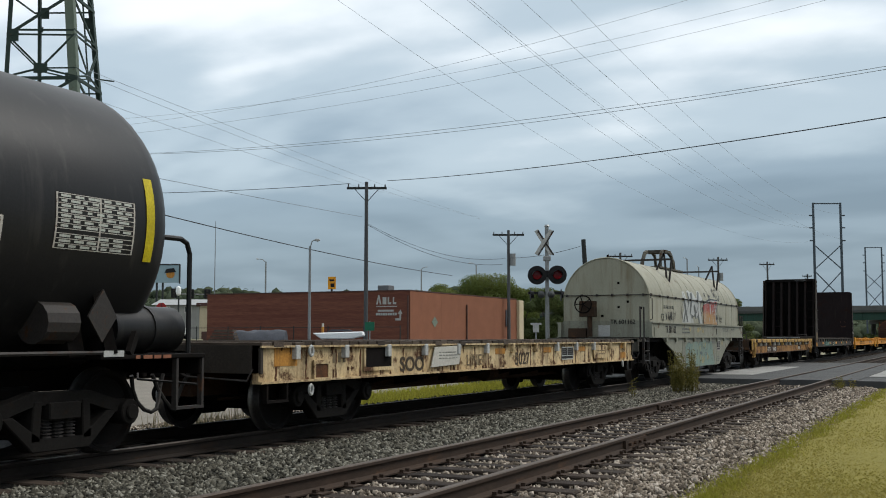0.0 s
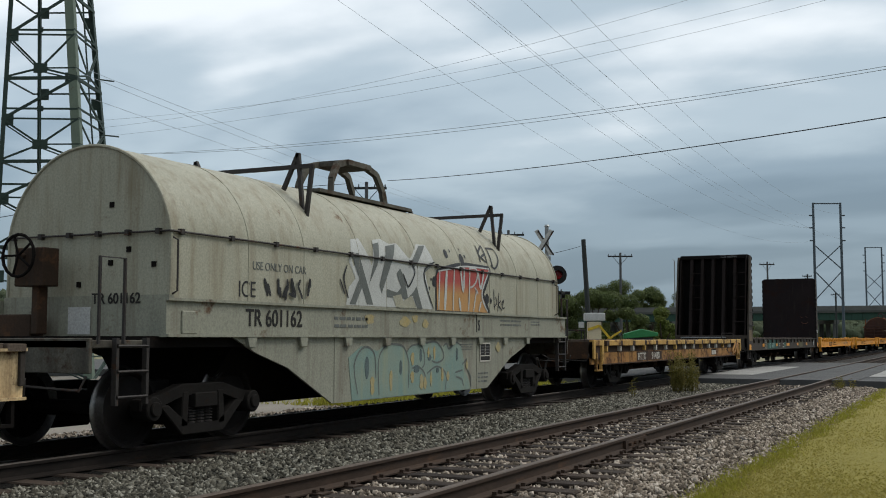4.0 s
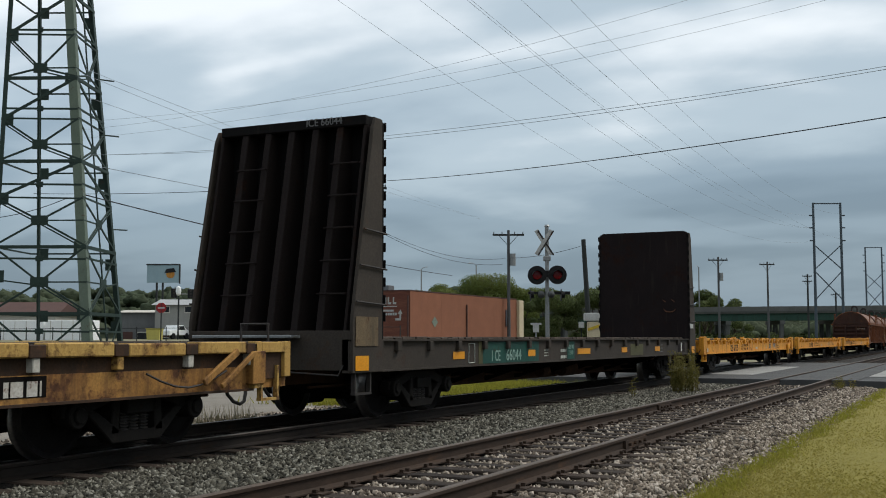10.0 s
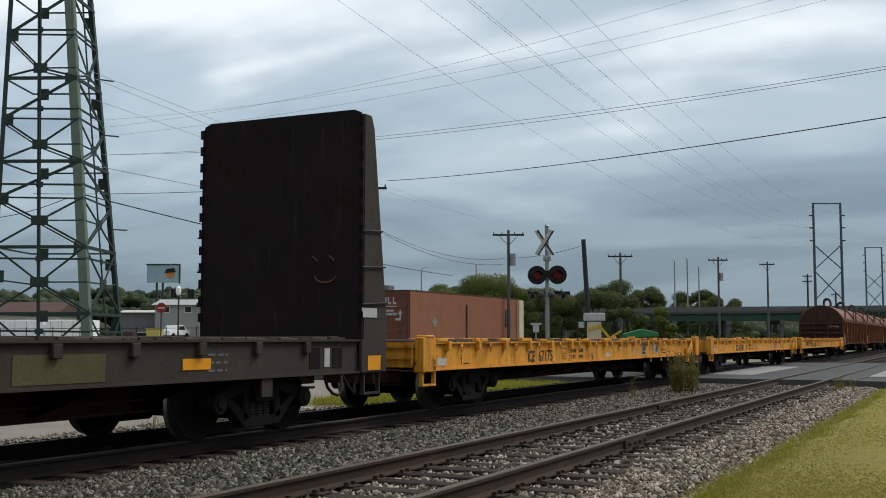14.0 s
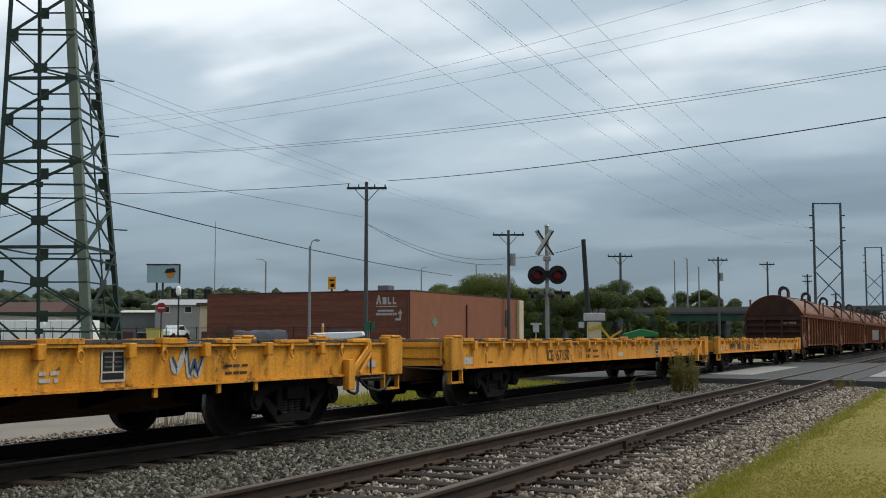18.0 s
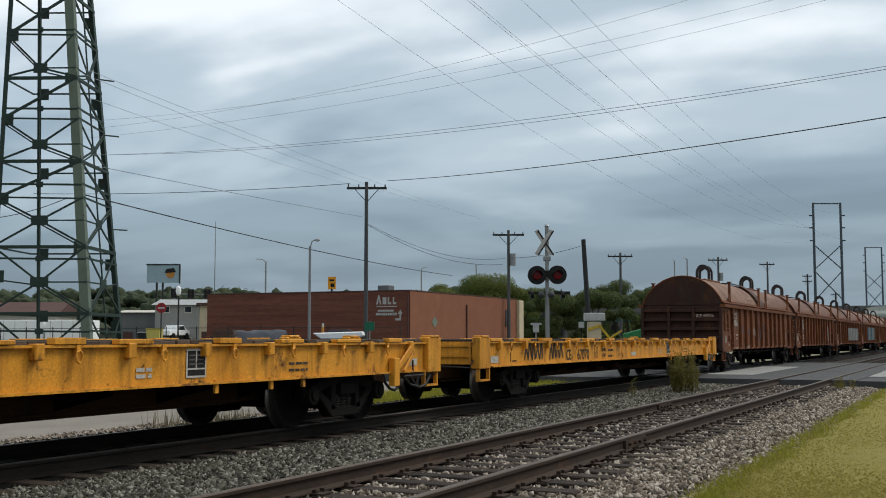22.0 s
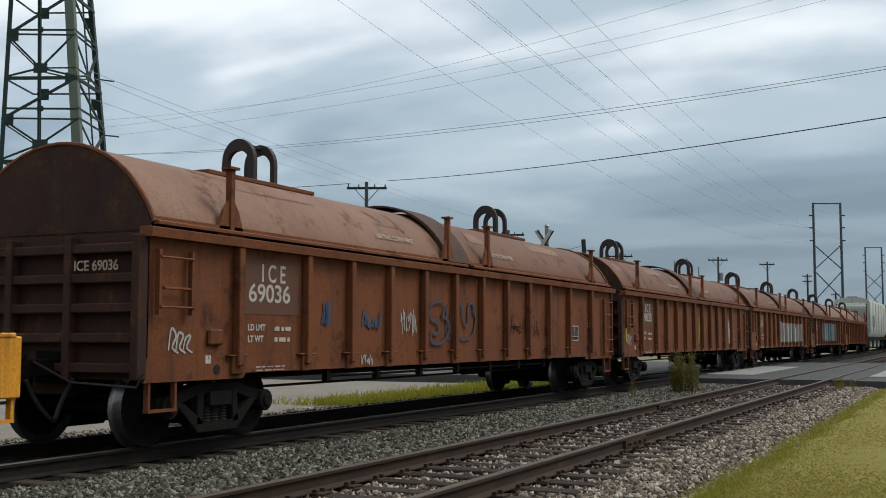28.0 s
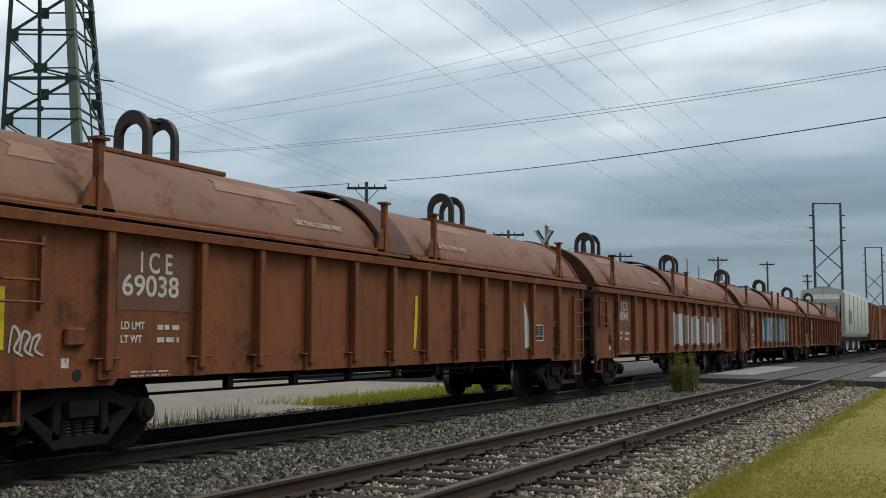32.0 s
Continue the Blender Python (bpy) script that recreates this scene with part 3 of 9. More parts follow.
def mesh_of(bm, material, bevel=0.0, smooth=False, name="mesh"):
    if bevel:
        bmesh.ops.bevel(bm, geom=list(bm.edges), offset=bevel, segments=1, affect="EDGES", clamp_overlap=True)
    bmesh.ops.recalc_face_normals(bm, faces=list(bm.faces))
    me = bpy.data.meshes.new(name)
    if smooth:
        for f in bm.faces:
            f.smooth = True
        for e in bm.edges:
            if len(e.link_faces) == 2 and e.calc_face_angle(0) > radians(38):
                e.smooth = False
    bm.to_mesh(me)
    bm.free()
    me.materials.append(material)
    return me


def part(name, bm, material, parent=None, label="", bevel=0.0, smooth=False, at=None):
    """Link a bmesh, or a mesh that is shared, as one object under a thing or a part."""
    me = bm if isinstance(bm, bpy.types.Mesh) else mesh_of(bm, material, bevel, smooth, name)
    ob = new(name, me)
    if parent:
        ob.parent = parent
    if at is not None:
        ob.matrix_basis = at
    if label:
        ob["label"] = label
    return ob


def thing(name, label, category, at=None, group="", kind=""):
    ob = new(name)
    ob.empty_display_size = 0.2
    if at is not None:
        ob.matrix_basis = at
    return tagged(ob, label, category, group, kind)


def whole(name, bm, material, label, category="", at=None, group="", kind="", bevel=0.0, smooth=False):
    """A thing that is one mesh."""
    return tagged(part(name, bm, material, None, "", bevel, smooth, at), label, category, group, kind)


def soup(name, verts, faces, material):
    """A mesh of many small pieces from arrays."""
    me = bpy.data.meshes.new(name)
    verts, faces = np.asarray(verts, np.float32), np.asarray(faces, np.int32)
    k = faces.shape[1]
    me.vertices.add(len(verts)); me.vertices.foreach_set("co", verts.ravel())
    me.loops.add(faces.size); me.loops.foreach_set("vertex_index", faces.ravel())
    me.polygons.add(len(faces)); me.polygons.foreach_set("loop_start", np.arange(0, faces.size, k, dtype=np.int32))
    me.update(calc_edges=True)
    me.materials.append(material)
    return me


def curve(pts, n=5):
    """More points along a smooth line through the given ones."""
    p = [Vector((a[0], a[1])) for a in pts]
    p = [p[0]] + p + [p[-1]]
    out = []
    for i in range(1, len(p) - 2):
        for k in range(n):
            t = k / n
            out.append(0.5 * ((2 * p[i]) + (p[i + 1] - p[i - 1]) * t + (2 * p[i - 1] - 5 * p[i] + 4 * p[i + 1] - p[i + 2]) * t * t + (3 * p[i] - p[i - 1] - 3 * p[i + 1] + p[i + 2]) * t ** 3))
    return out + [p[-2]]


def stroke(bm, pts, r, y):
    """A flat painted line on the side of a car; y is a number or follows the height."""
    p = curve(pts)
    n = len(p)
    rows = []
    for i in range(n):
        d = p[min(i + 1, n - 1)] - p[max(i - 1, 0)]
        d = d.normalized() if d.length > 1e-6 else Vector((1, 0))
        w = r * (0.65 + 0.35 * math.sin(math.pi * i / max(1, n - 1)))
        row = []
        for s in (-1, 1):
            x, z = p[i].x - s * d.y * w, p[i].y + s * d.x * w
            row.append(bm.verts.new((x, (y(z) if callable(y) else y) - 0.004, z)))
        rows.append(row)
    for a, b in zip(rows, rows[1:]):
        bm.faces.new((a[0], a[1], b[1], b[0]))


def lettering(name, text, size, material, parent, m, label="", stretch=1.0, bold=0.0):
    """Words as thin raised paint; m places the text's lower left corner."""
    cu = bpy.data.curves.new(name, "FONT")
    cu.body, cu.size, cu.extrude, cu.offset = text, size, 0.002, bold
    tmp = bpy.data.objects.new(name, cu)
    me = bpy.data.meshes.new_from_object(tmp)
    bpy.data.objects.remove(tmp)
    me.transform(Matrix.Diagonal((stretch, 1, 1, 1)))
    me.materials.clear(); me.materials.append(material)
    return part(name, me, material, parent, label, at=m)


def on_side(x, y, z):
    """The pose of writing on the side of a car that faces the camera."""
    return pose(x, y, z, 90, 0, 0)

# ---- ground ----


def slab(name, x0, x1, y0, y1, z, t, material, label, kind="structure", category="ground"):
    bm = bmesh.new()
    box(bm, x0, x1, y0, y1, z - t, z)
    return whole(name, bm, material, label, category, kind=kind)


bm = bmesh.new()
box(bm, -600, 3500, -1500, 3000, -0.9, -0.36)
whole("ground", bm, M["earth"], "open ground of dry grass and dirt reaching the horizon", "ground", kind="structure")


def bed(name, y0, y1, z, x0, x1, label, key="bed"):
    """A ballast bed with sloping shoulders and an uneven top."""
    nx, ys = int((x1 - x0) / 0.5), [y0 - 0.45, y0, y0 + 0.4, (y0 + y1) / 2, y1 - 0.4, y1, y1 + 0.45]
    verts, faces = [], []
    for i in range(nx + 1):
        for j, y in enumerate(ys):
            drop = -0.36 if j in (0, 6) else z - (0.07 if j in (1, 5) else 0)
            verts.append((x0 + i * 0.5, y + random.uniform(-0.06, 0.06), drop + random.uniform(-0.012, 0.012)))
    for i in range(nx):
        for j in range(6):
            a = i * 7 + j
            faces.append((a, a + 7, a + 8, a + 1))
    me = soup(name, verts, faces, M["bed"])
    me.materials[0] = M[key]
    return tagged(new(name, me), label, "ballast", kind="structure")


bed("ballast_bed", 2.35, 7.75, -0.195, -14, 260, "grey ballast bed of the empty track")
# this bed's near-black colour holds the train's shade
bed("ballast_bed", 7.55, 10.75, -0.18, -14, 330, "ballast bed of the train's track, darkened for the shade under the cars", "bed_dark")


def stones(name, n, x0, x1, y0, y1, z, size, material, seed, label, keep=None):
    """Loose crushed stones: irregular eight-sided chips."""
    rs = np.random.RandomState(seed)
    base = np.array([(1, 0, 0), (-1, 0, 0), (0, 1, 0), (0, -1, 0), (0, 0, 1), (0, 0, -1)], float)
    tri = np.array([(0, 2, 4), (2, 1, 4), (1, 3, 4), (3, 0, 4), (2, 0, 5), (1, 2, 5), (3, 1, 5), (0, 3, 5)])
    u = rs.rand(n)
    px = x0 + (x1 - x0) * u ** 1.6          # denser towards the near end
    py = rs.uniform(y0, y1, n)
    if keep is not None:
        ok = keep(px, py)
        px, py = px[ok], py[ok]
        n = len(px)
    q = rs.normal(size=(n, 4)); q /= np.linalg.norm(q, axis=1)[:, None]
    w, x, y, zz = q.T
    rot = np.stack([1 - 2 * (y * y + zz * zz), 2 * (x * y - zz * w), 2 * (x * zz + y * w), 2 * (x * y + zz * w), 1 - 2 * (x * x + zz * zz), 2 * (y * zz - x * w),
                    2 * (x * zz - y * w), 2 * (y * zz + x * w), 1 - 2 * (x * x + y * y)], 1).reshape(n, 3, 3)
    sc = size * rs.uniform(0.55, 1.35, (n, 1, 1)) * (1 + 0.012 * (px[:, None, None] - x0))
    v = base[None] * rs.uniform(0.6, 1.1, (n, 6, 1)) * np.array([1.0, 0.8, 0.62]) * sc
    v = np.einsum("nij,nkj->nki", rot, v)
    v += np.stack([px, py, z(px, py) if callable(z) else np.full(n, z)], 1)[:, None]
    f = (tri[None] + 6 * np.arange(n)[:, None, None]).reshape(-1, 3)
    me = soup(name, v.reshape(-1, 3), f, material)
    return tagged(new(name, me), label, "gravel", kind="stuff")


def off_road(px, py):
    return (px < 32.6) | (px > 57)


def clear_of_rails(px, py):
    ok = off_road(px, py)
    for c in (TRACK_A, TRACK_B):
        for s in (-1, 1):
            ok &= np.abs(py - (c + s * GAUGE / 2)) > 0.085
    return ok


stones("ballast_stones", 34000, 6.0, 62, 5.75, 7.75, lambda x, y: -0.18 - 0.01 * np.abs(y - 6.9), 0.042, M["stone"], 1, "grey crushed stone ballast", clear_of_rails)
stones("ballast_stones", 18000, 6.0, 62, 7.7, 11.3, -0.20, 0.040, M["stone_dark"], 2, "crushed stone ballast, darkened for the shade under the cars", clear_of_rails)


def between_ties(px, py):
    k = np.abs((px / 0.53) % 1 - 0.5)      # ties stand where k is small
    return clear_of_rails(px, py) & ((k > 0.24) | (np.random.RandomState(5).rand(len(px)) < 0.05))


stones("ballast_stones", 30000, 6.0, 62, 3.0, 5.9, -0.19, 0.038, M["stone_warm"], 3, "pale dusty ballast between the ties", between_ties)
stones("ballast_stones", 22000, 6.5, 62, 2.05, 3.25, lambda x, y: np.where(y > 2.6, -0.2, -0.2 - 0.2 * (2.6 - y)), 0.041, M["stone_warm"], 4, "loose ballast at the edge of the lawn", off_road)


# ---- tracks ----
def rail_mesh(x0, x1, head_mat, side="rail"):
    prof = [(-0.07, -0.16), (0.07, -0.16), (0.07, -0.148), (0.012, -0.125), (0.010, -0.045), (0.035, -0.035), (0.036, -0.008), (0.028, 0.0), (-0.028, 0.0), (-0.036, -0.008), (-0.035, -0.035), (-0.010, -0.045), (-0.012, -0.125), (-0.07, -0.148)]
    bm = bmesh.new()
    prism(bm, prof, x0, x1, "x")
    me = mesh_of(bm, M[side], name="rail")
    me.materials.append(head_mat)
    for p in me.polygons:
        if p.normal.z > 0.6 and p.center.z > -0.02:
            p.material_index = 1
    return me


def tie_mesh():
    bm = bmesh.new()
    box(bm, -0.115, 0.115, -1.28, 1.28, -0.33, -0.163)
    return mesh_of(bm, M["tie"], 0.012, name="tie")


def plate_mesh():
    bm = bmesh.new()
    box(bm, -0.09, 0.09, -0.17, 0.17, -0.168, -0.155)
    for sx in (-0.06, 0.06):
        for sy in (-0.085, 0.085):
            box(bm, sx - 0.012, sx + 0.012, sy - 0.02, sy + 0.02, -0.157, -0.125)
    return mesh_of(bm, M["rail"], name="tie_plate")


TIE, TIE_PLATE = tie_mesh(), plate_mesh()


def track(name, y, head, label, ties_to, near):
    tr = thing(name, label, "railway track", pose(0, y, 0), kind="structure")
    for s in (-1, 1):
        part("rail", rail_mesh(-16, 420, head, "rail" if near else "rail_dark"), M["rail"], tr, at=pose(0, s * GAUGE / 2, 0))
    rnd = random.Random(int(y * 10))
    k = 9
    while 0.53 * k < ties_to:
        x = 0.53 * (k + 0.5)
        if not 32.6 < x < 57:
            part("tie", TIE, M["tie"], tr, at=pose(x + rnd.uniform(-0.03, 0.03), rnd.uniform(-0.05, 0.05), rnd.uniform(-0.012, 0.006), 0, 0, rnd.uniform(-1.5, 1.5)))
            if x < near:
                for s in (-1, 1):
                    part("tie_plate", TIE_PLATE, M["rail"], tr, at=pose(x, s * GAUGE / 2, 0))
        k += 1
    return tr


track_a = track("track_1", TRACK_A, M["shiny_rail"], "railway track with polished rails under the train", 120, 0)
track_b = track("track_2", TRACK_B, M["rail_top"], "empty railway track with rusty rails on wooden ties", 130, 26)
# joint bars on the near rail
for x, s in ((13.15, -1), (20.2, 1)):
    bm = bmesh.new()
    for d in (-1, 1):
        a, b = sorted((d * 0.012, d * 0.05))
        box(bm, x - 0.45, x + 0.45, a, b, -0.135, -0.04)
        for k in range(4):
            rod(bm, (x - 0.33 + 0.22 * k, d * 0.04, -0.085), (x - 0.33 + 0.22 * k, d * 0.085, -0.085), 0.02, 6)
    part("joint_bar", bm, M["rail"], track_b, "bolted rail joint", at=pose(0, s * GAUGE / 2, 0))

# ---- road crossing ----
road = slab("road", 33.2, 56.5, -80, 3.0, -0.045, 0.3, M["asphalt"], "worn grey asphalt road crossing the tracks", category="road")
slab("road", 33.2, 56.5, 10.4, 120, -0.045, 0.3, M["asphalt"], "worn grey asphalt road beyond the tracks", category="road")
crossing = thing("level_crossing", "asphalt and concrete level crossing between the rails", "level crossing", kind="structure")
for y0, y1, key, z in ((3.0, 3.68, "asphalt", -0.02), (3.84, 5.11, "asphalt", -0.03), (5.27, 6.35, "asphalt", -0.03), (6.35, 8.04, "asphalt", -0.026), (8.20, 9.48, "asphalt", -0.03), (9.64, 10.4, "asphalt", -0.03)):
    for k in range(8):
        bm = bmesh.new()
        x0 = 33.2 + k * 2.9125
        box(bm, x0 + 0.01, x0 + 2.90, y0, y1, -0.3, z)
        part("panel", bm, M[key], crossing, bevel=0.01)
for x0, x1, y0, y1 in ((36.6, 47.5, 6.5, 8.0), (36.3, 46.5, 1.2, 2.95)):
    for k in range(4):
        bm = bmesh.new()
        a = x0 + (x1 - x0) * k / 4
        box(bm, a + 0.02, a + (x1 - x0) / 4 - 0.02, y0, y1, -0.2, -0.012)
        part("concrete_panel", bm, M["panel"], crossing, "pale concrete panel", bevel=0.01)

# ---- lawn ----
bm = bmesh.new()
xs = np.linspace(3, 33.0, 61)
edge = [2.30 + 0.06 * math.sin(1.7 * x) + 0.04 * math.sin(4.3 * x + 1) for x in xs]
rows = []
for x, e in zip(xs, edge):
    rows.append([bm.verts.new((x, y, z)) for y, z in ((-60, -0.24), (-6, -0.24), (0.5, -0.245 + 0.01 * math.sin(x)), (e - 0.3, -0.25), (e, -0.30))])
for a, b in zip(rows, rows[1:]):
    for i in range(4):
        bm.faces.new((a[i], b[i], b[i + 1], a[i + 1]))
whole("lawn", bm, M["lawn"], "mown olive-green lawn beside the tracks", "lawn", kind="structure")


def blades(name, n, x0, x1, y_of, h, wd, z, material, seed, label, power=1.8, lean=0.5):
    """Single grass blades: narrow leaning triangles."""
    rs = np.random.RandomState(seed)
    px = x0 + (x1 - x0) * rs.rand(n) ** power
    py = y_of(px, rs)
    a = rs.uniform(0, 2 * np.pi, n)
    hh = h * rs.uniform(0.5, 1.3, n)
    ww = wd * rs.uniform(0.6, 1.4, n) * (1 + 0.03 * (px - x0))
    zz = z(px, py) if callable(z) else np.full(n, z)
    d = np.stack([np.cos(a), np.sin(a), np.zeros(n)], 1)
    tip = np.stack([rs.normal(0, lean, n) * hh, rs.normal(0, lean, n) * hh, hh], 1)
    b = np.stack([px, py, zz], 1)
    v = np.stack([b - d * ww[:, None] / 2, b + d * ww[:, None] / 2, b + tip], 1).reshape(-1, 3)
    f = np.arange(3 * n).reshape(-1, 3)
    return tagged(new(name, soup(name, v, f, material)), label, "grass", kind="stuff")


def edge_at(x):
    return 2.30 + 0.06 * np.sin(1.7 * x) + 0.04 * np.sin(4.3 * x + 1)


blades("lawn_grass", 45000, 9.0, 33, lambda x, r: edge_at(x) - (r.rand(len(x)) ** 1.1) * (1.2 + 0.32 * (x - 9)), 0.017, 0.016, -0.25, M["grass"], 6, "short olive-green grass of the lawn", 1.8, 1.2)
blades("lawn_edge_grass", 15000, 9.0, 33, lambda x, r: edge_at(x) + r.normal(0, 0.12, len(x)), 0.06, 0.011, -0.27, M["rough_grass"], 7, "longer grass along the edge of the lawn")

# ---- the far side of the tracks ----
slab("gravel_lot", -30, 33.0, 11.3, 31.5, -0.30, 0.3, M["lot"], "pale gravel lot behind the tracks", category="gravel lot")
blades("verge_grass", 9000, 20.5, 33.0, lambda x, r: 12.4 + r.normal(0, 0.75, len(x)), 0.16, 0.03, -0.30, M["rough_grass"], 8, "patch of rough green grass behind the tracks", 1.0)
blades("dry_stalks", 260, 13.2, 15.6, lambda x, r: 11.0 + r.normal(0, 0.15, len(x)), 0.36, 0.02, -0.30, M["dry"], 9, "tuft of dry pale stalks beside the track", 1.0, 0.12)
stones("lot_stones", 9000, 8, 34, 11.1, 12.6, -0.30, 0.04, M["stone_warm"], 11, "loose pale stones at the edge of the lot")


def weed_clump(name, x, y, n, h, spread, seed, label):
    """Upright stems with many narrow leaves."""
    rnd = random.Random(seed)
    bm = bmesh.new()
    for k in range(n):
        a, r = rnd.uniform(0, 6.28), spread * math.sqrt(rnd.random())
        bx, by, hh = r * math.cos(a), 0.5 * r * math.sin(a), h * rnd.uniform(0.5, 1.1)
        tx, ty = bx + rnd.uniform(-0.15, 0.15), by + rnd.uniform(-0.12, 0.12)
        rod(bm, (bx, by, 0), (tx, ty, hh), 0.008, 4, 0.003)
        for q in range(22):
            f = rnd.uniform(0.15, 1.0)
            px, py, pz = bx + (tx - bx) * f, by + (ty - by) * f, hh * f
            b = rnd.uniform(0, 6.28)
            l = rnd.uniform(0.05, 0.13) * (1.2 - 0.5 * f)
            dx, dy = math.cos(b), math.sin(b)
            vs = [bm.verts.new(p) for p in ((px, py, pz), (px + dx * l * 0.5 - dy * 0.015, py + dy * l * 0.5 + dx * 0.015, pz + l * 0.4), (px + dx * l, py + dy * l, pz + l * 0.45), (px + dx * l * 0.5 + dy * 0.015, py + dy * l * 0.5 - dx * 0.015, pz + l * 0.32))]
            bm.faces.new(vs)
    return whole(name, bm, M["weed"], label, "weeds", pose(x, y, -0.2), kind="stuff")


weed_clump("weed_clump", 27.75, 6.55, 75, 0.98, 0.66, 3, "tall green weeds growing between the tracks")
weed_clump("weed_clump", 31.0, 3.15, 10, 0.30, 0.5, 4, "low weeds beside the road crossing")
weed_clump("weed_clump", 24.5, 7.0, 2, 0.42, 0.12, 5, "single dry weed stalk in the ballast")

# ---- the train ----
TRAIN = []               # every car with its place at the clip's start
WHEELS = []              # every turning wheelset


def truck_meshes():
    """The cast parts of a two-axle truck, built once."""
    out = {}
    bm = bmesh.new()
    # side frame: top chord, tension member, columns and journal boxes, in the plane of the bearings
    prism(bm, [(-1.04, 0.52), (-0.72, 0.56), (-0.36, 0.66), (0.36, 0.66), (0.72, 0.56), (1.04, 0.52), (1.04, 0.40), (0.72, 0.42), (0.34, 0.55), (-0.34, 0.55), (-0.72, 0.42), (-1.04, 0.40)], -0.07, 0.07)
    prism(bm, [(-0.74, 0.44), (-0.60, 0.45), (-0.27, 0.22), (0.27, 0.22), (0.60, 0.45), (0.74, 0.44), (0.36, 0.11), (-0.36, 0.11)], -0.08, 0.08)
    for s in (-1, 1):
        prism(bm, [(s * 0.27, 0.20), (s * 0.39, 0.20), (s * 0.36, 0.58), (s * 0.25, 0.58)], -0.08, 0.08)
        rod(bm, (s * 0.88, -0.13, 0.42), (s * 0.88, 0.10, 0.42), 0.13, 14)
        rod(bm, (s * 0.88, -0.16, 0.42), (s * 0.88, -0.12, 0.42), 0.08, 10)
    out["frame"] = mesh_of(bm, M["truck"], 0.012, name="side_frame")
    bm = bmesh.new()
    box(bm, -0.20, 0.20, -1.12, 1.12, 0.40, 0.56)
    box(bm, -0.30, 0.30, -0.35, 0.35, 0.56, 0.68)
    box(bm, -0.22, 0.22, -0.90, 0.90, 0.20, 0.41)
    box(bm, -0.62, -0.50, -0.72, 0.72, 0.30, 0.42)
    box(bm, 0.50, 0.62, -0.72, 0.72, 0.30, 0.42)
    out["bolster"] = mesh_of(bm, M["truck"], 0.01, name="bolster")
    bm = bmesh.new()
    prof = []
    for k in range(6):
        z = 0.225 + k * 0.032
        prof += [(0.040, z), (0.068, z + 0.008), (0.068, z + 0.016), (0.040, z + 0.026)]
    lathe(bm, prof, 10, "z")
    out["spring"] = mesh_of(bm, M["bar"], name="spring")
    bm = bmesh.new()
    for s in (-1, 1):
        prof = [(0.10, 0.60), (0.12, 0.66), (0.17, 0.715), (0.30, 0.735), (0.36, 0.70), (0.445, 0.655), (0.45, 0.675), (0.43, 0.69), (0.42, 0.71), (0.415, 0.81), (0.37, 0.81), (0.34, 0.765), (0.18, 0.785), (0.13, 0.82), (0.11, 0.85)]
        lathe(bm, [(r, s * a) for r, a in prof], 32)
    rod(bm, (0, -1.02, 0), (0, 1.02, 0), 0.075, 14)
    me = mesh_of(bm, M["wheel"], smooth=True, name="wheelset")
    me.materials.append(M["tread"])
    for p in me.polygons:
        c = p.center
        r = math.hypot(c.x, c.z)
        if r > 0.395 and 0.66 < abs(c.y) < 0.80:
            p.material_index = 1
    out["wheel"] = me
    return out


TRUCK = truck_meshes()


def truck(car, x, y=0.0):
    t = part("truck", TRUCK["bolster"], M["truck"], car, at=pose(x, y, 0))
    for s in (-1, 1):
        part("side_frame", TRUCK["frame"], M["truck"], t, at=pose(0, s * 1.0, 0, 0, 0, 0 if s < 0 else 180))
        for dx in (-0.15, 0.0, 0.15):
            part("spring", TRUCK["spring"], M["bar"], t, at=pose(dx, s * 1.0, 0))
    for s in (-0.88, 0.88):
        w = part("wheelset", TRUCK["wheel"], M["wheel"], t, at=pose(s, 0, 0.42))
        WHEELS.append((w, s))
    return t


def coupler(car, x, s, y=0.0):
    """The coupler, its pocket, the cut lever and the hanging air hose at one end; s = -1 at the front."""
    bm = bmesh.new()
    box(bm, min(x, x + s * 0.55), max(x, x + s * 0.55), -0.09, 0.09, 0.76, 0.94)
    prism(bm, [(x + s * 0.50, -0.14), (x + s * 0.50, 0.14), (x + s * 0.72, 0.17), (x + s * 0.78, 0.05), (x + s * 0.66, 0.02), (x + s * 0.66, -0.14)], 0.70, 1.0, "z")
    box(bm, min(x - s * 0.3, x), max(x - s * 0.3, x), -0.28, 0.28, 0.68, 1.02)
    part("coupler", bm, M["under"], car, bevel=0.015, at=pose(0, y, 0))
    bm = bmesh.new()
    pts = [(x + s * (0.05 + 0.60 * k / 8), -0.32 + 0.05 * math.sin(k), 0.74 - 0.42 * math.sin(math.pi * k / 8)) for k in range(9)]
    pipe(bm, pts, 0.024, 7)
    part("air_hose", bm, M["black"], car, at=pose(0, y, 0))
    bm = bmesh.new()
    pipe(bm, [(x + s * 0.06, -1.25, 0.80), (x + s * 0.10, -1.20, 0.66), (x + s * 0.12, -0.35, 0.70), (x + s * 0.40, -0.10, 0.92)], 0.014, 6)
    part("cut_lever", bm, M["bar"], car, at=pose(0, y, 0))


def step(car, x, y, z0, z1, mat_, w=0.42):
    """A stirrup step hanging under the sill."""
    bm = bmesh.new()
    s = 0.018
    for dx in (0, w):
        box(bm, x + dx - s, x + dx + s, y - 0.03, y + 0.03, z0, z1)
    box(bm, x - s, x + w + s, y - 0.035, y + 0.035, z0 - 0.03, z0)
    part("stirrup_step", bm, mat_, car)


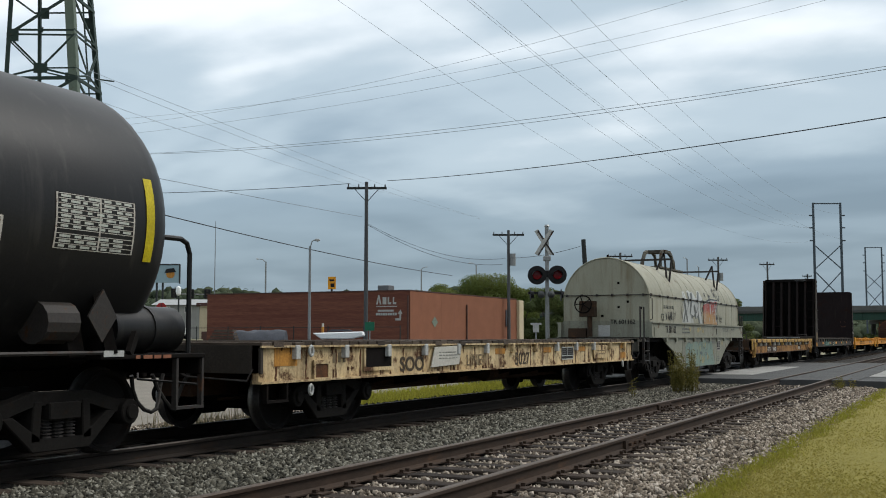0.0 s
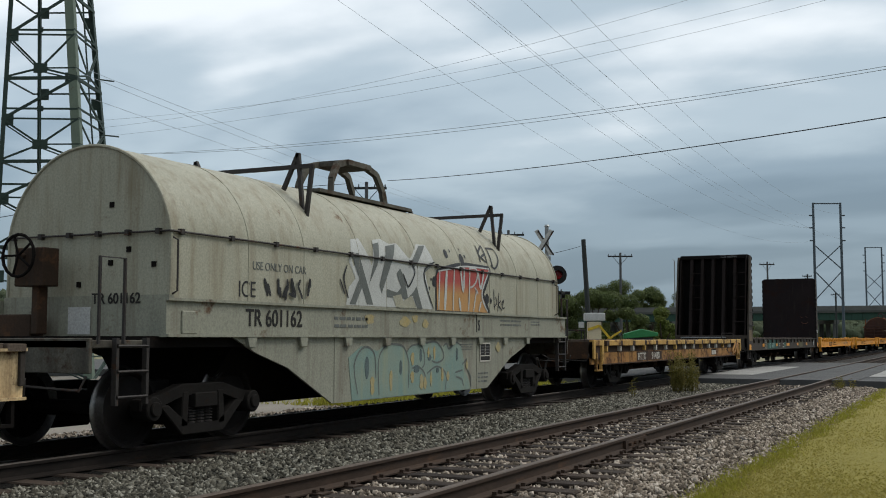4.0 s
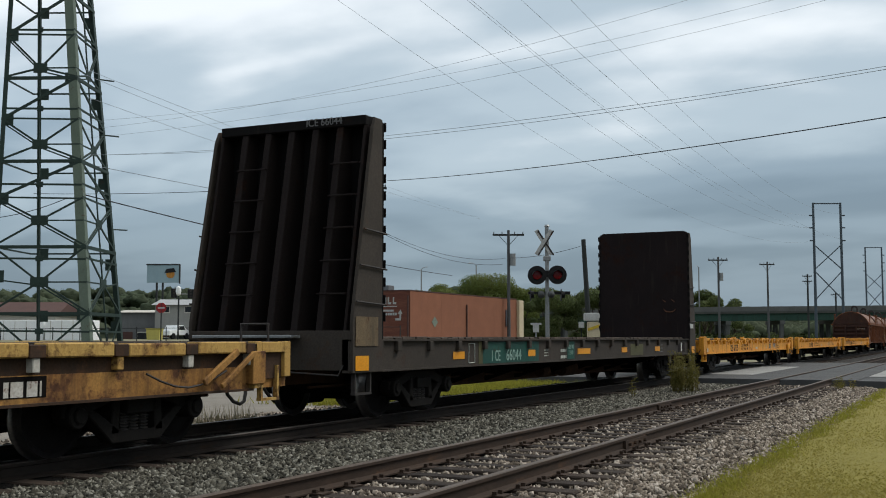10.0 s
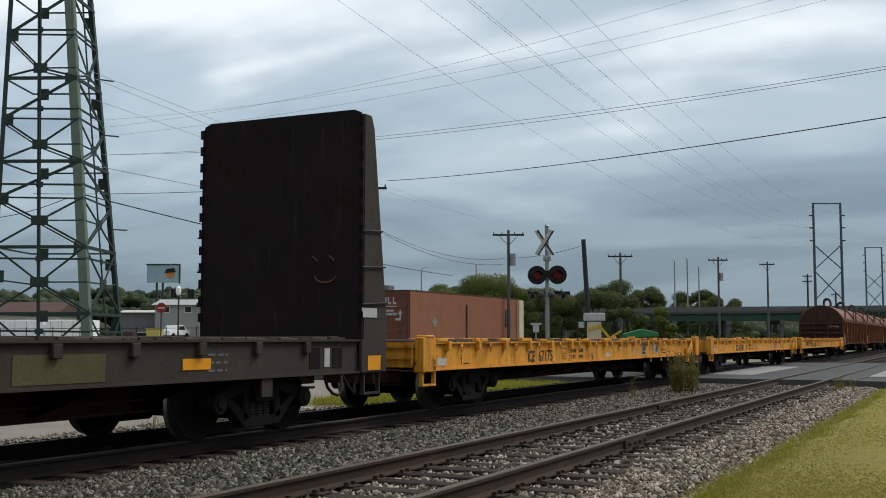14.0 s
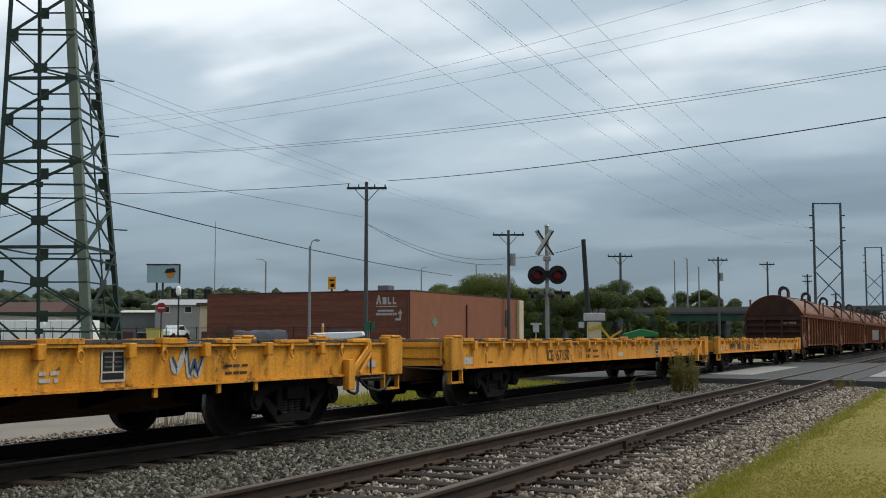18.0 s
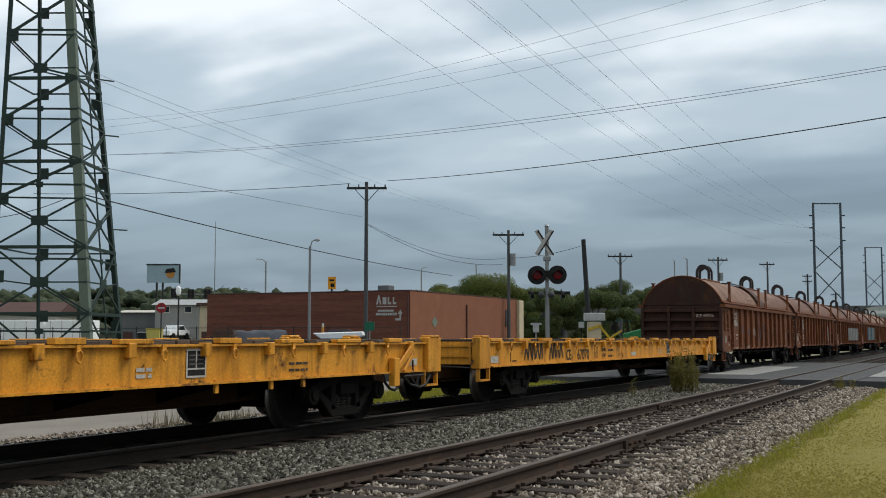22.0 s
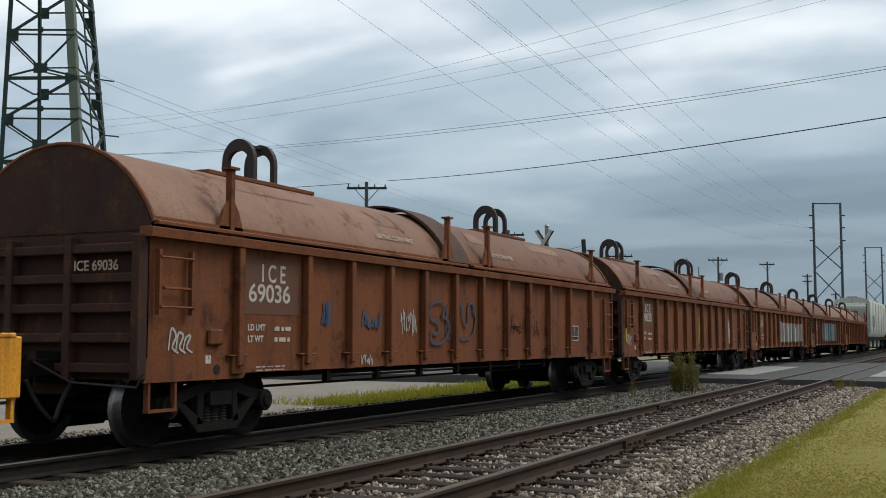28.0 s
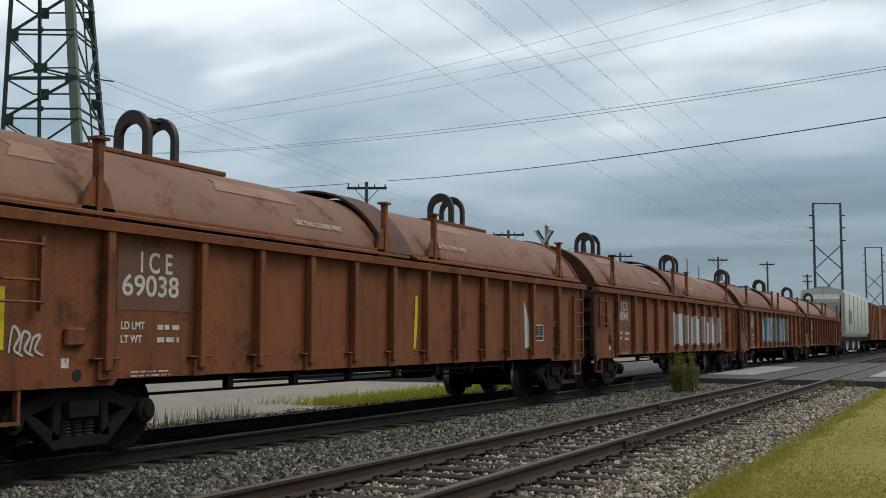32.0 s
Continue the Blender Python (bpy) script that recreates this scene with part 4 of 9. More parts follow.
def ladder(car, x0, x1, y, z0, z1, n, mat_, rail=True):
    bm = bmesh.new()
    if rail:
        for x in (x0, x1):
            box(bm, x - 0.02, x + 0.02, y - 0.03, y + 0.03, z0, z1)
    for k in range(n):
        z = z0 + 0.08 + (z1 - z0 - 0.16) * k / max(1, n - 1)
        rod(bm, (x0, y - 0.03, z), (x1, y - 0.03, z), 0.014, 6)
        for x in (x0, x1):
            box(bm, x - 0.015, x + 0.015, y - 0.03, y + 0.03, z - 0.02, z + 0.02)
    part("ladder", bm, mat_, car)


def grab(car, pts, mat_, r=0.014):
    bm = bmesh.new()
    pipe(bm, pts, r, 6)
    part("grab_iron", bm, mat_, car)


def plate(car, name, x, z, w, h, y, mat_, label="", t=0.003):
    """A painted or fixed plate on the side at y, facing the camera."""
    bm = bmesh.new()
    box(bm, x, x + w, y - t, y, z, z + h)
    return part(name, bm, mat_, car, label)


def bars(car, x, z, w, h, rows, y, mat_, fill=0.55, seed=0):
    """Small writing that cannot be read, as rows of short bars."""
    rnd = random.Random(seed)
    for r in range(rows):
        zz = z + h - (r + 1) * h / rows
        xx = x
        while xx < x + w - 0.02:
            l = rnd.uniform(0.05, 0.16)
            l = min(l, x + w - xx)
            plate(car, "stencil_bar", xx, zz, l, h / rows * fill, y, mat_)
            xx += l + rnd.uniform(0.02, 0.05)


def stencil_frame(car, x, z, w, h, y, mat_=None):
    """The black data panel with its white frame."""
    panel = plate(car, "data_panel", x, z, w, h, y, M["black"], "black data panel with white frame")
    b, y2 = 0.022, y - 0.004
    lines = [(0, 0, w, b), (0, h - b, w, b), (0, b, b, h - 2 * b), (w - b, b, b, h - 2 * b), (w * 0.47, h * 0.33, 0.02, h * 0.67 - b), (b, h * 0.28, w - 2 * b, 0.016)]
    for k in range(3):
        lines += [(0.05, h * (0.45 + 0.15 * k), w * 0.30, h * 0.05), (w * 0.56, h * (0.45 + 0.15 * k), w * 0.30, h * 0.05)]
    for k, (dx, dz, lw, lh) in enumerate(lines):
        bm = bmesh.new()
        box(bm, x + dx, x + dx + lw, y2 - 0.002, y2, z + dz, z + dz + lh)
        part("panel_line", bm, (mat_ or M["white"]) if k < 6 else M["faded_grey"], panel)


def new_car(name, label, category, front, rear, group="cars of the freight train", aside=0.0):
    """An empty for a car whose ends stand at front and rear metres at the clip's start."""
    car = thing(name, label, category, pose((front + rear) / 2, TRACK_A + aside, 0), group)
    TRAIN.append((car, (front + rear) / 2, TRACK_A + aside))
    return car, (rear - front) / 2


def side_sill(car, h, w, z0, z1, material):
    """Two side sills, each with a recessed web between flanges."""
    for s in (-1, 1):
        bm = bmesh.new()
        prism(bm, cross_wall(h, s * w, 0, z0, z1), -h, h, "x")
        part("side_sill", bm, material, car)


def deck_boards(car, x0, x1, w, z, t=0.06, mat_=None, seed=1):
    rnd = random.Random(seed)
    n = round((x1 - x0) / 0.23)
    l = (x1 - x0) / n
    bm = bmesh.new()
    box(bm, -l / 2 + 0.006, l / 2 - 0.006, -w, w, -t, 0)
    plank = mesh_of(bm, mat_ or M["deck"], 0.006, name="plank")
    bm = bmesh.new()
    box(bm, x0 + 0.02, x1 - 0.02, -w + 0.05, w - 0.05, z - t - 0.05, z - t - 0.012)
    deck = part("deck", bm, M["under"], car, "deck of weathered wooden planks")
    for k in range(n):
        part("plank", plank, mat_ or M["deck"], deck, at=pose(x0 + l * (k + 0.5), rnd.uniform(-0.025, 0.025), z + rnd.uniform(-0.012, 0.012), 0, rnd.uniform(-1.0, 1.0), rnd.uniform(-0.3, 0.3)))


def underframe(car, h, c, z_top, z_mid, w=0.24, belly=None):
    """Centre sill with a fish belly between the trucks, crossbearers, brake pipe and cylinder."""
    belly = belly if belly else z_mid
    bm = bmesh.new()
    prism(bm, [(-h, z_top), (h, z_top), (h, z_top - 0.32), (c + 1.3, z_top - 0.32), (c - 2.0, z_mid), (-c + 2.0, z_mid), (-c - 1.3, z_top - 0.32), (-h, z_top - 0.32)], -w, w)
    part("centre_sill", bm, M["belly"], car, "rusty brown centre sill")
    n = int(2 * c // 1.5)
    for k in range(1, n):
        bm = bmesh.new()
        x = -c + 2 * c * k / n
        prism(bm, [(-1.18, z_top), (1.18, z_top), (1.18, z_top - 0.18), (0.3, z_mid + 0.05), (-0.3, z_mid + 0.05), (-1.18, z_top - 0.18)], x - 0.012, x + 0.012, "x")
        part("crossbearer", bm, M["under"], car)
    bm = bmesh.new()
    rod(bm, (0.4, -0.55, z_mid + 0.18), (1.2, -0.55, z_mid + 0.18), 0.16, 12)
    rod(bm, (-0.9, -0.55, z_mid + 0.16), (-0.5, -0.55, z_mid + 0.16), 0.12, 10)
    rod(bm, (-h + 0.3, -0.42, z_top - 0.36), (h - 0.3, -0.42, z_top - 0.36), 0.02, 6)
    rod(bm, (-c + 1.2, -0.5, z_mid + 0.05), (c - 1.2, -0.5, z_mid + 0.05), 0.014, 6)
    part("brake_gear", bm, M["belly"], car)


def ring_hook(bm, x, y, z):
    """A tie-down ring on its lug."""
    box(bm, x - 0.03, x + 0.03, y - 0.045, y, z + 0.03, z + 0.11)
    n = 8
    pts = [(x + 0.04 * math.cos(2 * math.pi * k / n), y - 0.045, z + 0.055 * math.sin(2 * math.pi * k / n)) for k in range(n + 1)]
    pipe(bm, pts, 0.013, 5)


def class_box(car, x, z, y):
    """A thin stencilled square round one letter."""
    for name, a, b, wd, ht in (("stencil_line", 0, 0, 0.25, 0.013), ("stencil_line", 0, 0.217, 0.25, 0.013), ("stencil_line", 0, 0.013, 0.013, 0.204), ("stencil_line", 0.237, 0.013, 0.013, 0.204)):
        plate(car, name, x + a, z + b, wd, ht, y, M["deck"])
    lettering("letter", "C", 0.13, M["deck"], car, on_side(x + 0.08, y, z + 0.035), "", 1.0, 0.002)


def yellow_flat(front, rear, number, seed, tag=False):
    """A yellow 60-foot flat car with stake pockets, tie-down rings and a wooden deck."""
    rnd = random.Random(seed)
    car, h = new_car("flat_car", "empty yellow flat car with rust-stained sides and worn wooden deck", "flat car", front, rear)
    w, zt, zb = 1.34, 1.13, 0.655
    y = -w
    side_sill(car, h, w - 0.02, zb, zt - 0.035, M["yellow"])
    for s in (-1, 1):
        bm = bmesh.new()
        prism(bm, [(s * (h - 0.05), zb + 0.06), (s * h, zb + 0.06), (s * h, zb + 0.18), (s * (h + 0.03), zb + 0.18), (s * (h + 0.03), zb + 0.22), (s * h, zb + 0.22), (s * h, zt - 0.12), (s * (h + 0.03), zt - 0.12), (s * (h + 0.03), zt - 0.08), (s * h, zt - 0.08), (s * h, zt - 0.03), (s * (h - 0.05), zt - 0.03)], -w + 0.1, w - 0.1)
        part("end_sill", bm, M["yellow"], car)
    for s in (-1, 1):                      # corner castings
        for sy in (-1, 1):
            bm = bmesh.new()
            a, b = sorted((s * (h + 0.02), s * (h - 0.42)))
            c_, d = sorted((sy * (w + 0.015), sy * (w - 0.14)))
            box(bm, a, b, c_, d, zb - 0.015, zt + 0.045)
            a, b = sorted((s * (h - 0.05), s * (h - 0.35)))
            box(bm, a, b, c_ - 0.01, d + 0.01, zt + 0.03, zt + 0.075)
            part("corner_post", bm, M["yellow"], car, bevel=0.012)
    deck_boards(car, -h + 0.42, h - 0.42, w - 0.1, zt + 0.0, seed=seed)
    # rub rail of short painted lengths along the deck edge
    for sy in (-1, 1):
        x = -h + 0.5
        while x < h - 0.6:
            bm = bmesh.new()
            l = rnd.choice((0.4, 0.5, 0.55, 0.62))
            l = min(l, h - 0.5 - x)
            a, b = sorted((sy * (w - 0.005), sy * (w - 0.11)))
            box(bm, x, x + l, a, b, zt - 0.03, zt + 0.022 + rnd.uniform(-0.012, 0.012))
            x += l + rnd.choice((0.45, 0.6, 0.8, 1.1))
            part("rub_block", bm, M["yellow"], car, "chipped yellow rub block", bevel=0.006)
    n = 15
    for sy in (-1, 1):
        for k in range(n):
            x = -h + 0.95 + (2 * h - 1.9) * k / (n - 1)
            bm = bmesh.new()
            a, b = sorted((sy * (w + 0.015), sy * (w - 0.09)))
            box(bm, x - 0.055, x + 0.055, a, b, zt - 0.17, zt - 0.02)
            part("stake_pocket", bm, M["yellow"], car, bevel=0.008)
            if k < n - 1:
                bm = bmesh.new()
                xx = x + (2 * h - 1.9) / (n - 1) * 0.41
                if sy < 0:
                    ring_hook(bm, xx, -w + 0.05, zt - 0.145)
                    part("tie_down_ring", bm, M["yellow"], car)
                else:
                    bm.free()
    yy = -w + 0.066
    nx = -h + 4.53
    lettering("reporting_mark", "ICE", 0.30, M["worn_letter"], car, on_side(nx, yy, zb + 0.058), "black stencilled letters", 0.82, 0.006)
    lettering("car_number", number, 0.30, M["worn_letter"], car, on_side(nx + (0.75 if tag else 0.56), yy, zb + 0.058), "black stencilled number", 1.06, 0.005)
    if number == "67175":
        for k, (text, dx) in enumerate((("LD LMT", 0), ("216300", 0.50), ("LT WT", 0), ("69700", 0.54))):
            lettering("load_stencil", text, 0.115, M["deck"], car, on_side(-h + 6.98 + dx, yy, zb + 0.205 - 0.13 * (k // 2)), "worn black stencilled writing", 0.9, 0.001)
        class_box(car, -h + 6.44, zb + 0.075, yy)
        bm = bmesh.new()                   # white and blue spray tag
        for pts in ([(13.50, 0.30), (13.58, 0.16), (13.74, 0.42)], [(13.74, 0.40), (13.80, 0.10), (13.88, 0.26), (13.93, 0.10), (14.04, 0.36)], [(13.72, 0.42), (13.98, 0.44)]):
            stroke(bm, [(-h + q[0], zb + q[1]) for q in pts], 0.042, yy)
        part("spray_tag", bm, M["g_white"], car, "white spray-painted tag")
        bm = bmesh.new()
        for pts in ([(13.51, 0.31), (13.59, 0.19)], [(13.76, 0.40), (13.81, 0.14), (13.88, 0.28), (13.93, 0.14), (14.03, 0.34)], [(13.74, 0.44), (13.96, 0.46)]):
            stroke(bm, [(-h + q[0], zb + q[1]) for q in pts], 0.018, yy - 0.003)
        part("spray_tag", bm, M["g_tagblue"], car, "blue spray-painted tag")
    else:
        for k, text in enumerate(("LD LMT", "LT WT")):
            lettering("load_stencil", text, 0.115, M["deck"], car, on_side(-h + 6.98, yy, zb + 0.205 - 0.13 * k), "worn black stencilled writing", 0.85, 0.001)
        bars(car, -h + 7.48, zb + 0.075, 0.38, 0.26, 2, yy, M["deck"], 0.35, seed)
        class_box(car, -h + 6.44, zb + 0.075, yy)
    bars(car, h - 6.85, zb + 0.10, 0.24, 0.13, 2, yy, M["white"], 0.6, seed + 5)
    stencil_frame(car, h - 6.07, zb + 0.08, 0.34, 0.31, yy)
    bars(car, h - 4.1, zb + 0.10, 0.42, 0.16, 2, yy, M["deck"], 0.35, seed + 6)
    plate(car, "patch", -h + 9.36, zb + 0.08, 0.40, 0.09, yy, M["white"], "faded white painted patch")
    for x in (13.24, 14.30, 15.0):         # hanging strap brackets
        bm = bmesh.new()
        box(bm, -h + x - 0.03, -h + x + 0.03, -w + 0.04, -w + 0.07, zb - 0.10, zb + 0.04)
        part("strap_bracket", bm, M["yellow"], car)
    plate(car, "patch", h - 0.95, zb + 0.1, 0.3, 0.1, yy, M["white"], "white painted patch")
    plate(car, "patch", -h + 0.62, zb + 0.07, 0.34, 0.12, yy, M["white"], "faded white painted patch")
    for x in (-h + 1.62, -h + 1.52):
        plate(car, "lettering_bar", x, zb + 0.08, 0.02 if x < -h + 1.55 else 0.2, 0.16 if x < -h + 1.55 else 0.02, yy, M["black"])
    if tag:                                # spray tag drawn over the lettering
        bm = bmesh.new()
        for k in range(9):
            x = nx - 2.3 + k * 0.20 + (0.35 if k > 4 else 0)
            stroke(bm, [(x, zb + 0.08 + rnd.uniform(-0.02, 0.05)), (x + rnd.uniform(0.02, 0.1), zb + 0.40 + rnd.uniform(-0.06, 0.02)), (x + 0.13, zb + 0.24), (x + rnd.uniform(0.12, 0.2), zb + 0.1)], 0.03, yy)
            stroke(bm, [(x + 0.02, zb + 0.40 + rnd.uniform(-0.04, 0.02)), (x + 0.15, zb + 0.37 + rnd.uniform(-0.03, 0.03))], 0.026, yy - 0.002)
        part("spray_tag", bm, M["g_black"], car, "black spray-painted tag")
    underframe(car, h - 0.1, h - 2.4, zb + 0.12, 0.34, 0.42)
    for s in (-1, 1):
        truck(car, s * (h - 2.4))
        coupler(car, s * h, s)
        step(car, s * (h - 0.25) - 0.21, -w + 0.05, 0.46, zb, M["yellow"])
        grab(car, [(s * (h - 0.02), -w + 0.15, zb + 0.1), (s * (h + 0.08), -w + 0.15, zb + 0.1), (s * (h + 0.08), -w + 0.15, zt - 0.05), (s * (h - 0.02), -w + 0.15, zt - 0.05)], M["yellow"])
    # hand brake gear and chain near the rear corner
    bm = bmesh.new()
    x = h - 1.55
    box(bm, x, x + 0.16, -w - 0.04, -w + 0.06, zb - 0.18, zb + 0.22)
    beam(bm, (x + 0.1, -w - 0.02, zb + 0.05), (x + 0.55, -w - 0.02, zb + 0.36), 0.03, 0.09)
    beam(bm, (x + 0.3, -w - 0.03, zb + 0.02), (x + 0.62, -w - 0.03, zb + 0.30), 0.03, 0.05)
    part("hand_brake_lever", bm, M["yellow"], car, bevel=0.008)
    bm = bmesh.new()
    pipe(bm, [(x + 0.35, -w + 0.02, zb - 0.04), (x + 0.6, -w + 0.02, zb - 0.18), (x + 0.9, -w + 0.02, zb - 0.23), (x + 1.1, -w + 0.02, zb - 0.20), (x + 1.25, -w + 0.02, zb - 0.06)], 0.022, 6)
    part("hose", bm, M["black"], car)
    bm = bmesh.new()
    rod(bm, (h - 1.1, -w + 0.04, zb - 0.05), (h - 0.1, -w + 0.04, zb - 0.05), 0.016, 6)
    rod(bm, (h - 0.85, -w + 0.03, zt - 0.5), (h - 0.85, -w + 0.03, zt + 0.25) if number == "67175" else (h - 0.85, -w + 0.03, zt - 0.3), 0.014, 6)
    part("pipe_run", bm, M["bar"], car)
    return car


def cream_flat(front, rear):
    """The cream 50-foot flat car, badly rusted, with patches on its side."""
    rnd = random.Random(5)
    car, h = new_car("flat_car", "empty cream flat car with peeling paint and heavy rust", "flat car", front, rear)
    w, zt, zb = 1.34, 1.12, 0.62
    side_sill(car, h, w, zb, zt - 0.05, M["cream"])
    for s in (-1, 1):
        bm = bmesh.new()
        a, b = sorted((s * h, s * (h - 0.06)))
        box(bm, a, b, -w + 0.02, w - 0.02, zb + 0.12, zt - 0.04)
        part("end_sill", bm, M["dark_car"], car, "dark end sill", bevel=0.006)
    deck_boards(car, -h, h, w - 0.02, zt, 0.07, seed=4)
    for sy in (-1, 1):
        for k in range(13):
            x = -h + 0.75 + (2 * h - 1.5) * k / 12
            bm = bmesh.new()
            a, b = sorted((sy * (w + 0.02), sy * (w - 0.09)))
            box(bm, x - 0.05, x + 0.05, a, b, zt - 0.22, zt - 0.05)
            part("stake_pocket", bm, M["cream"] if rnd.random() < 0.6 else M["sign_white"], car, bevel=0.008)
    y = -w + 0.05
    for zz in (0.06, 0.30):
        plate(car, "reflector", h - 1.02, zb + zz, 0.46, 0.15, y - 0.002, M["orange_patch"], "faded orange painted patch")
    plate(car, "reflector", -h + 0.32, zb + 0.20, 0.5, 0.22, y - 0.002, M["orange_patch"], "faded orange painted patch")
    for x, wd, ht, key in ((-h + 2.50, 0.74, 0.27, "under"), (-h + 1.22, 0.30, 0.17, "rust_stain")):      # dark boards in pale frames
        plate(car, "card_board", x, zb + (0.14 if wd > 0.5 else 0.04), wd, ht, y - 0.006, M[key], "dark card board", 0.01)
        for dx, dz, lw, lh in ((-0.05, -0.05, wd + 0.1, 0.05), (-0.05, ht, wd + 0.1, 0.05), (-0.05, 0, 0.05, ht), (wd, 0, 0.05, ht)):
            plate(car, "board_frame", x + dx, zb + (0.14 if wd > 0.5 else 0.04) + dz, lw, lh, y - 0.006, M["cream"], "cream frame", 0.02)
    for k in range(3):
        plate(car, "faded_bar", -h + 1.66 + 0.13 * k, zb + 0.22, 0.07, 0.13, y - 0.002, M["faint_letter"])
    stencil_frame(car, -h + 10.55, zb + 0.10, 0.72, 0.26, y - 0.004, M["g_white"])
    bm = bmesh.new()
    prism(bm, [(-h + 12.62, zb + 0.09), (-h + 13.45, zb + 0.09), (-h + 13.55, zb + 0.38), (-h + 12.53, zb + 0.38)], y - 0.04, y - 0.02)
    part("notice_plate", bm, M["cream"], car, "cream notice plate with worn writing", bevel=0.004)
    bars(car, -h + 12.75, zb + 0.18, 0.6, 0.14, 2, y - 0.041, M["faint_letter"], 0.3, 18)
    # large worn letters, drawn as plain strokes
    lettering("reporting_mark", "SOO", 0.29, M["worn_letter"], car, on_side(-h + 3.53, y - 0.004, zb + 0.06), "worn dark stencilled letters", 1.30, 0.008)
    lettering("reporting_mark", "LINE", 0.26, M["faint_letter"], car, on_side(-h + 5.88, y - 0.004, zb + 0.09), "faint stencilled letters", 1.2, 0.001)
    for k in range(24):                    # rusted seams between the side's panels
        x = -h + 0.42 + (2 * h - 0.84) * k / 23 + rnd.uniform(-0.06, 0.06)
        bm = bmesh.new()
        z_, pts, back = zb + 0.01, [], []
        while z_ < zt - 0.06:
            pts.append((x + rnd.uniform(0.004, 0.03), z_)); back.append((x - rnd.uniform(0.004, 0.03), z_))
            z_ += 0.055
        prism(bm, pts + back[::-1], y - 0.0028, y)
        part("rusted_seam", bm, M["rust_stain"], car)
    for k in range(60):                    # rust that has broken through the paint under the pockets
        x = -h + 0.75 + (2 * h - 1.5) * (k % 13) / 12 + rnd.uniform(-0.36, 0.36)
        if abs(x + h - 3.9) < 0.5 or abs(x + h - 8.3) < 0.6:
            continue
        zc, rx, rz = zb + rnd.choice((0.03, 0.03, 0.14, 0.36, 0.42, 0.44)), rnd.uniform(0.01, 0.06), rnd.uniform(0.02, 0.10)
        bm = bmesh.new()
        prism(bm, [(x + rx * math.cos(math.pi * i / 5) * rnd.uniform(0.5, 1.2), max(zb + 0.01, min(zt - 0.07, zc + rz * math.sin(math.pi * i / 5) * rnd.uniform(0.6, 1.3)))) for i in range(10)], y - 0.0035 - 0.0001 * k, y)
        part("rust_patch", bm, M["rust_stain"], car)
    lettering("car_number", "5027", 0.31, M["worn_letter"], car, on_side(-h + 8.02, y - 0.004, zb + 0.06), "worn dark stencilled number", 1.18, 0.006)
    bm = bmesh.new()                       # tilted pale notice plate
    prism(bm, [(-h + 4.48, zb + 0.09), (-h + 5.50, zb + 0.12), (-h + 5.60, zb + 0.42), (-h + 4.62, zb + 0.40)], y - 0.05, y - 0.03)
    part("notice_plate", bm, M["pale_wall"], car, "tilted pale notice plate with faint writing", bevel=0.004)
    bars(car, -h + 4.75, zb + 0.22, 0.65, 0.14, 3, y - 0.051, M["g_grey"], 0.25, 8)
    for x in (7.10, 9.5, 11.62):
        plate(car, "paint_patch", -h + x, zb + 0.26, 0.45, 0.10, y - 0.003, M["orange_patch"], "faded orange painted patch")
    underframe(car, h - 0.1, h - 2.0, zb + 0.15, 0.34)
    for s in (-1, 1):
        truck(car, s * (h - 2.0))
        coupler(car, s * h, s)
        step(car, s * (h - 0.35) - 0.2, -w + 0.05, 0.42, zb, M["under"])
    for x, z in ((-h + 1.05, zb - 0.10), (-h + 1.05, zb + 0.38), (h - 1.0, zb - 0.06)):
        bm = bmesh.new()
        pipe(bm, [(x + 0.05 * math.cos(k * math.pi / 6) * 0.8, -w - 0.01, z + 0.06 * math.sin(k * math.pi / 6)) for k in range(13)], 0.02, 6)
        part("hook_ring", bm, M["g_white"], car)
    return car


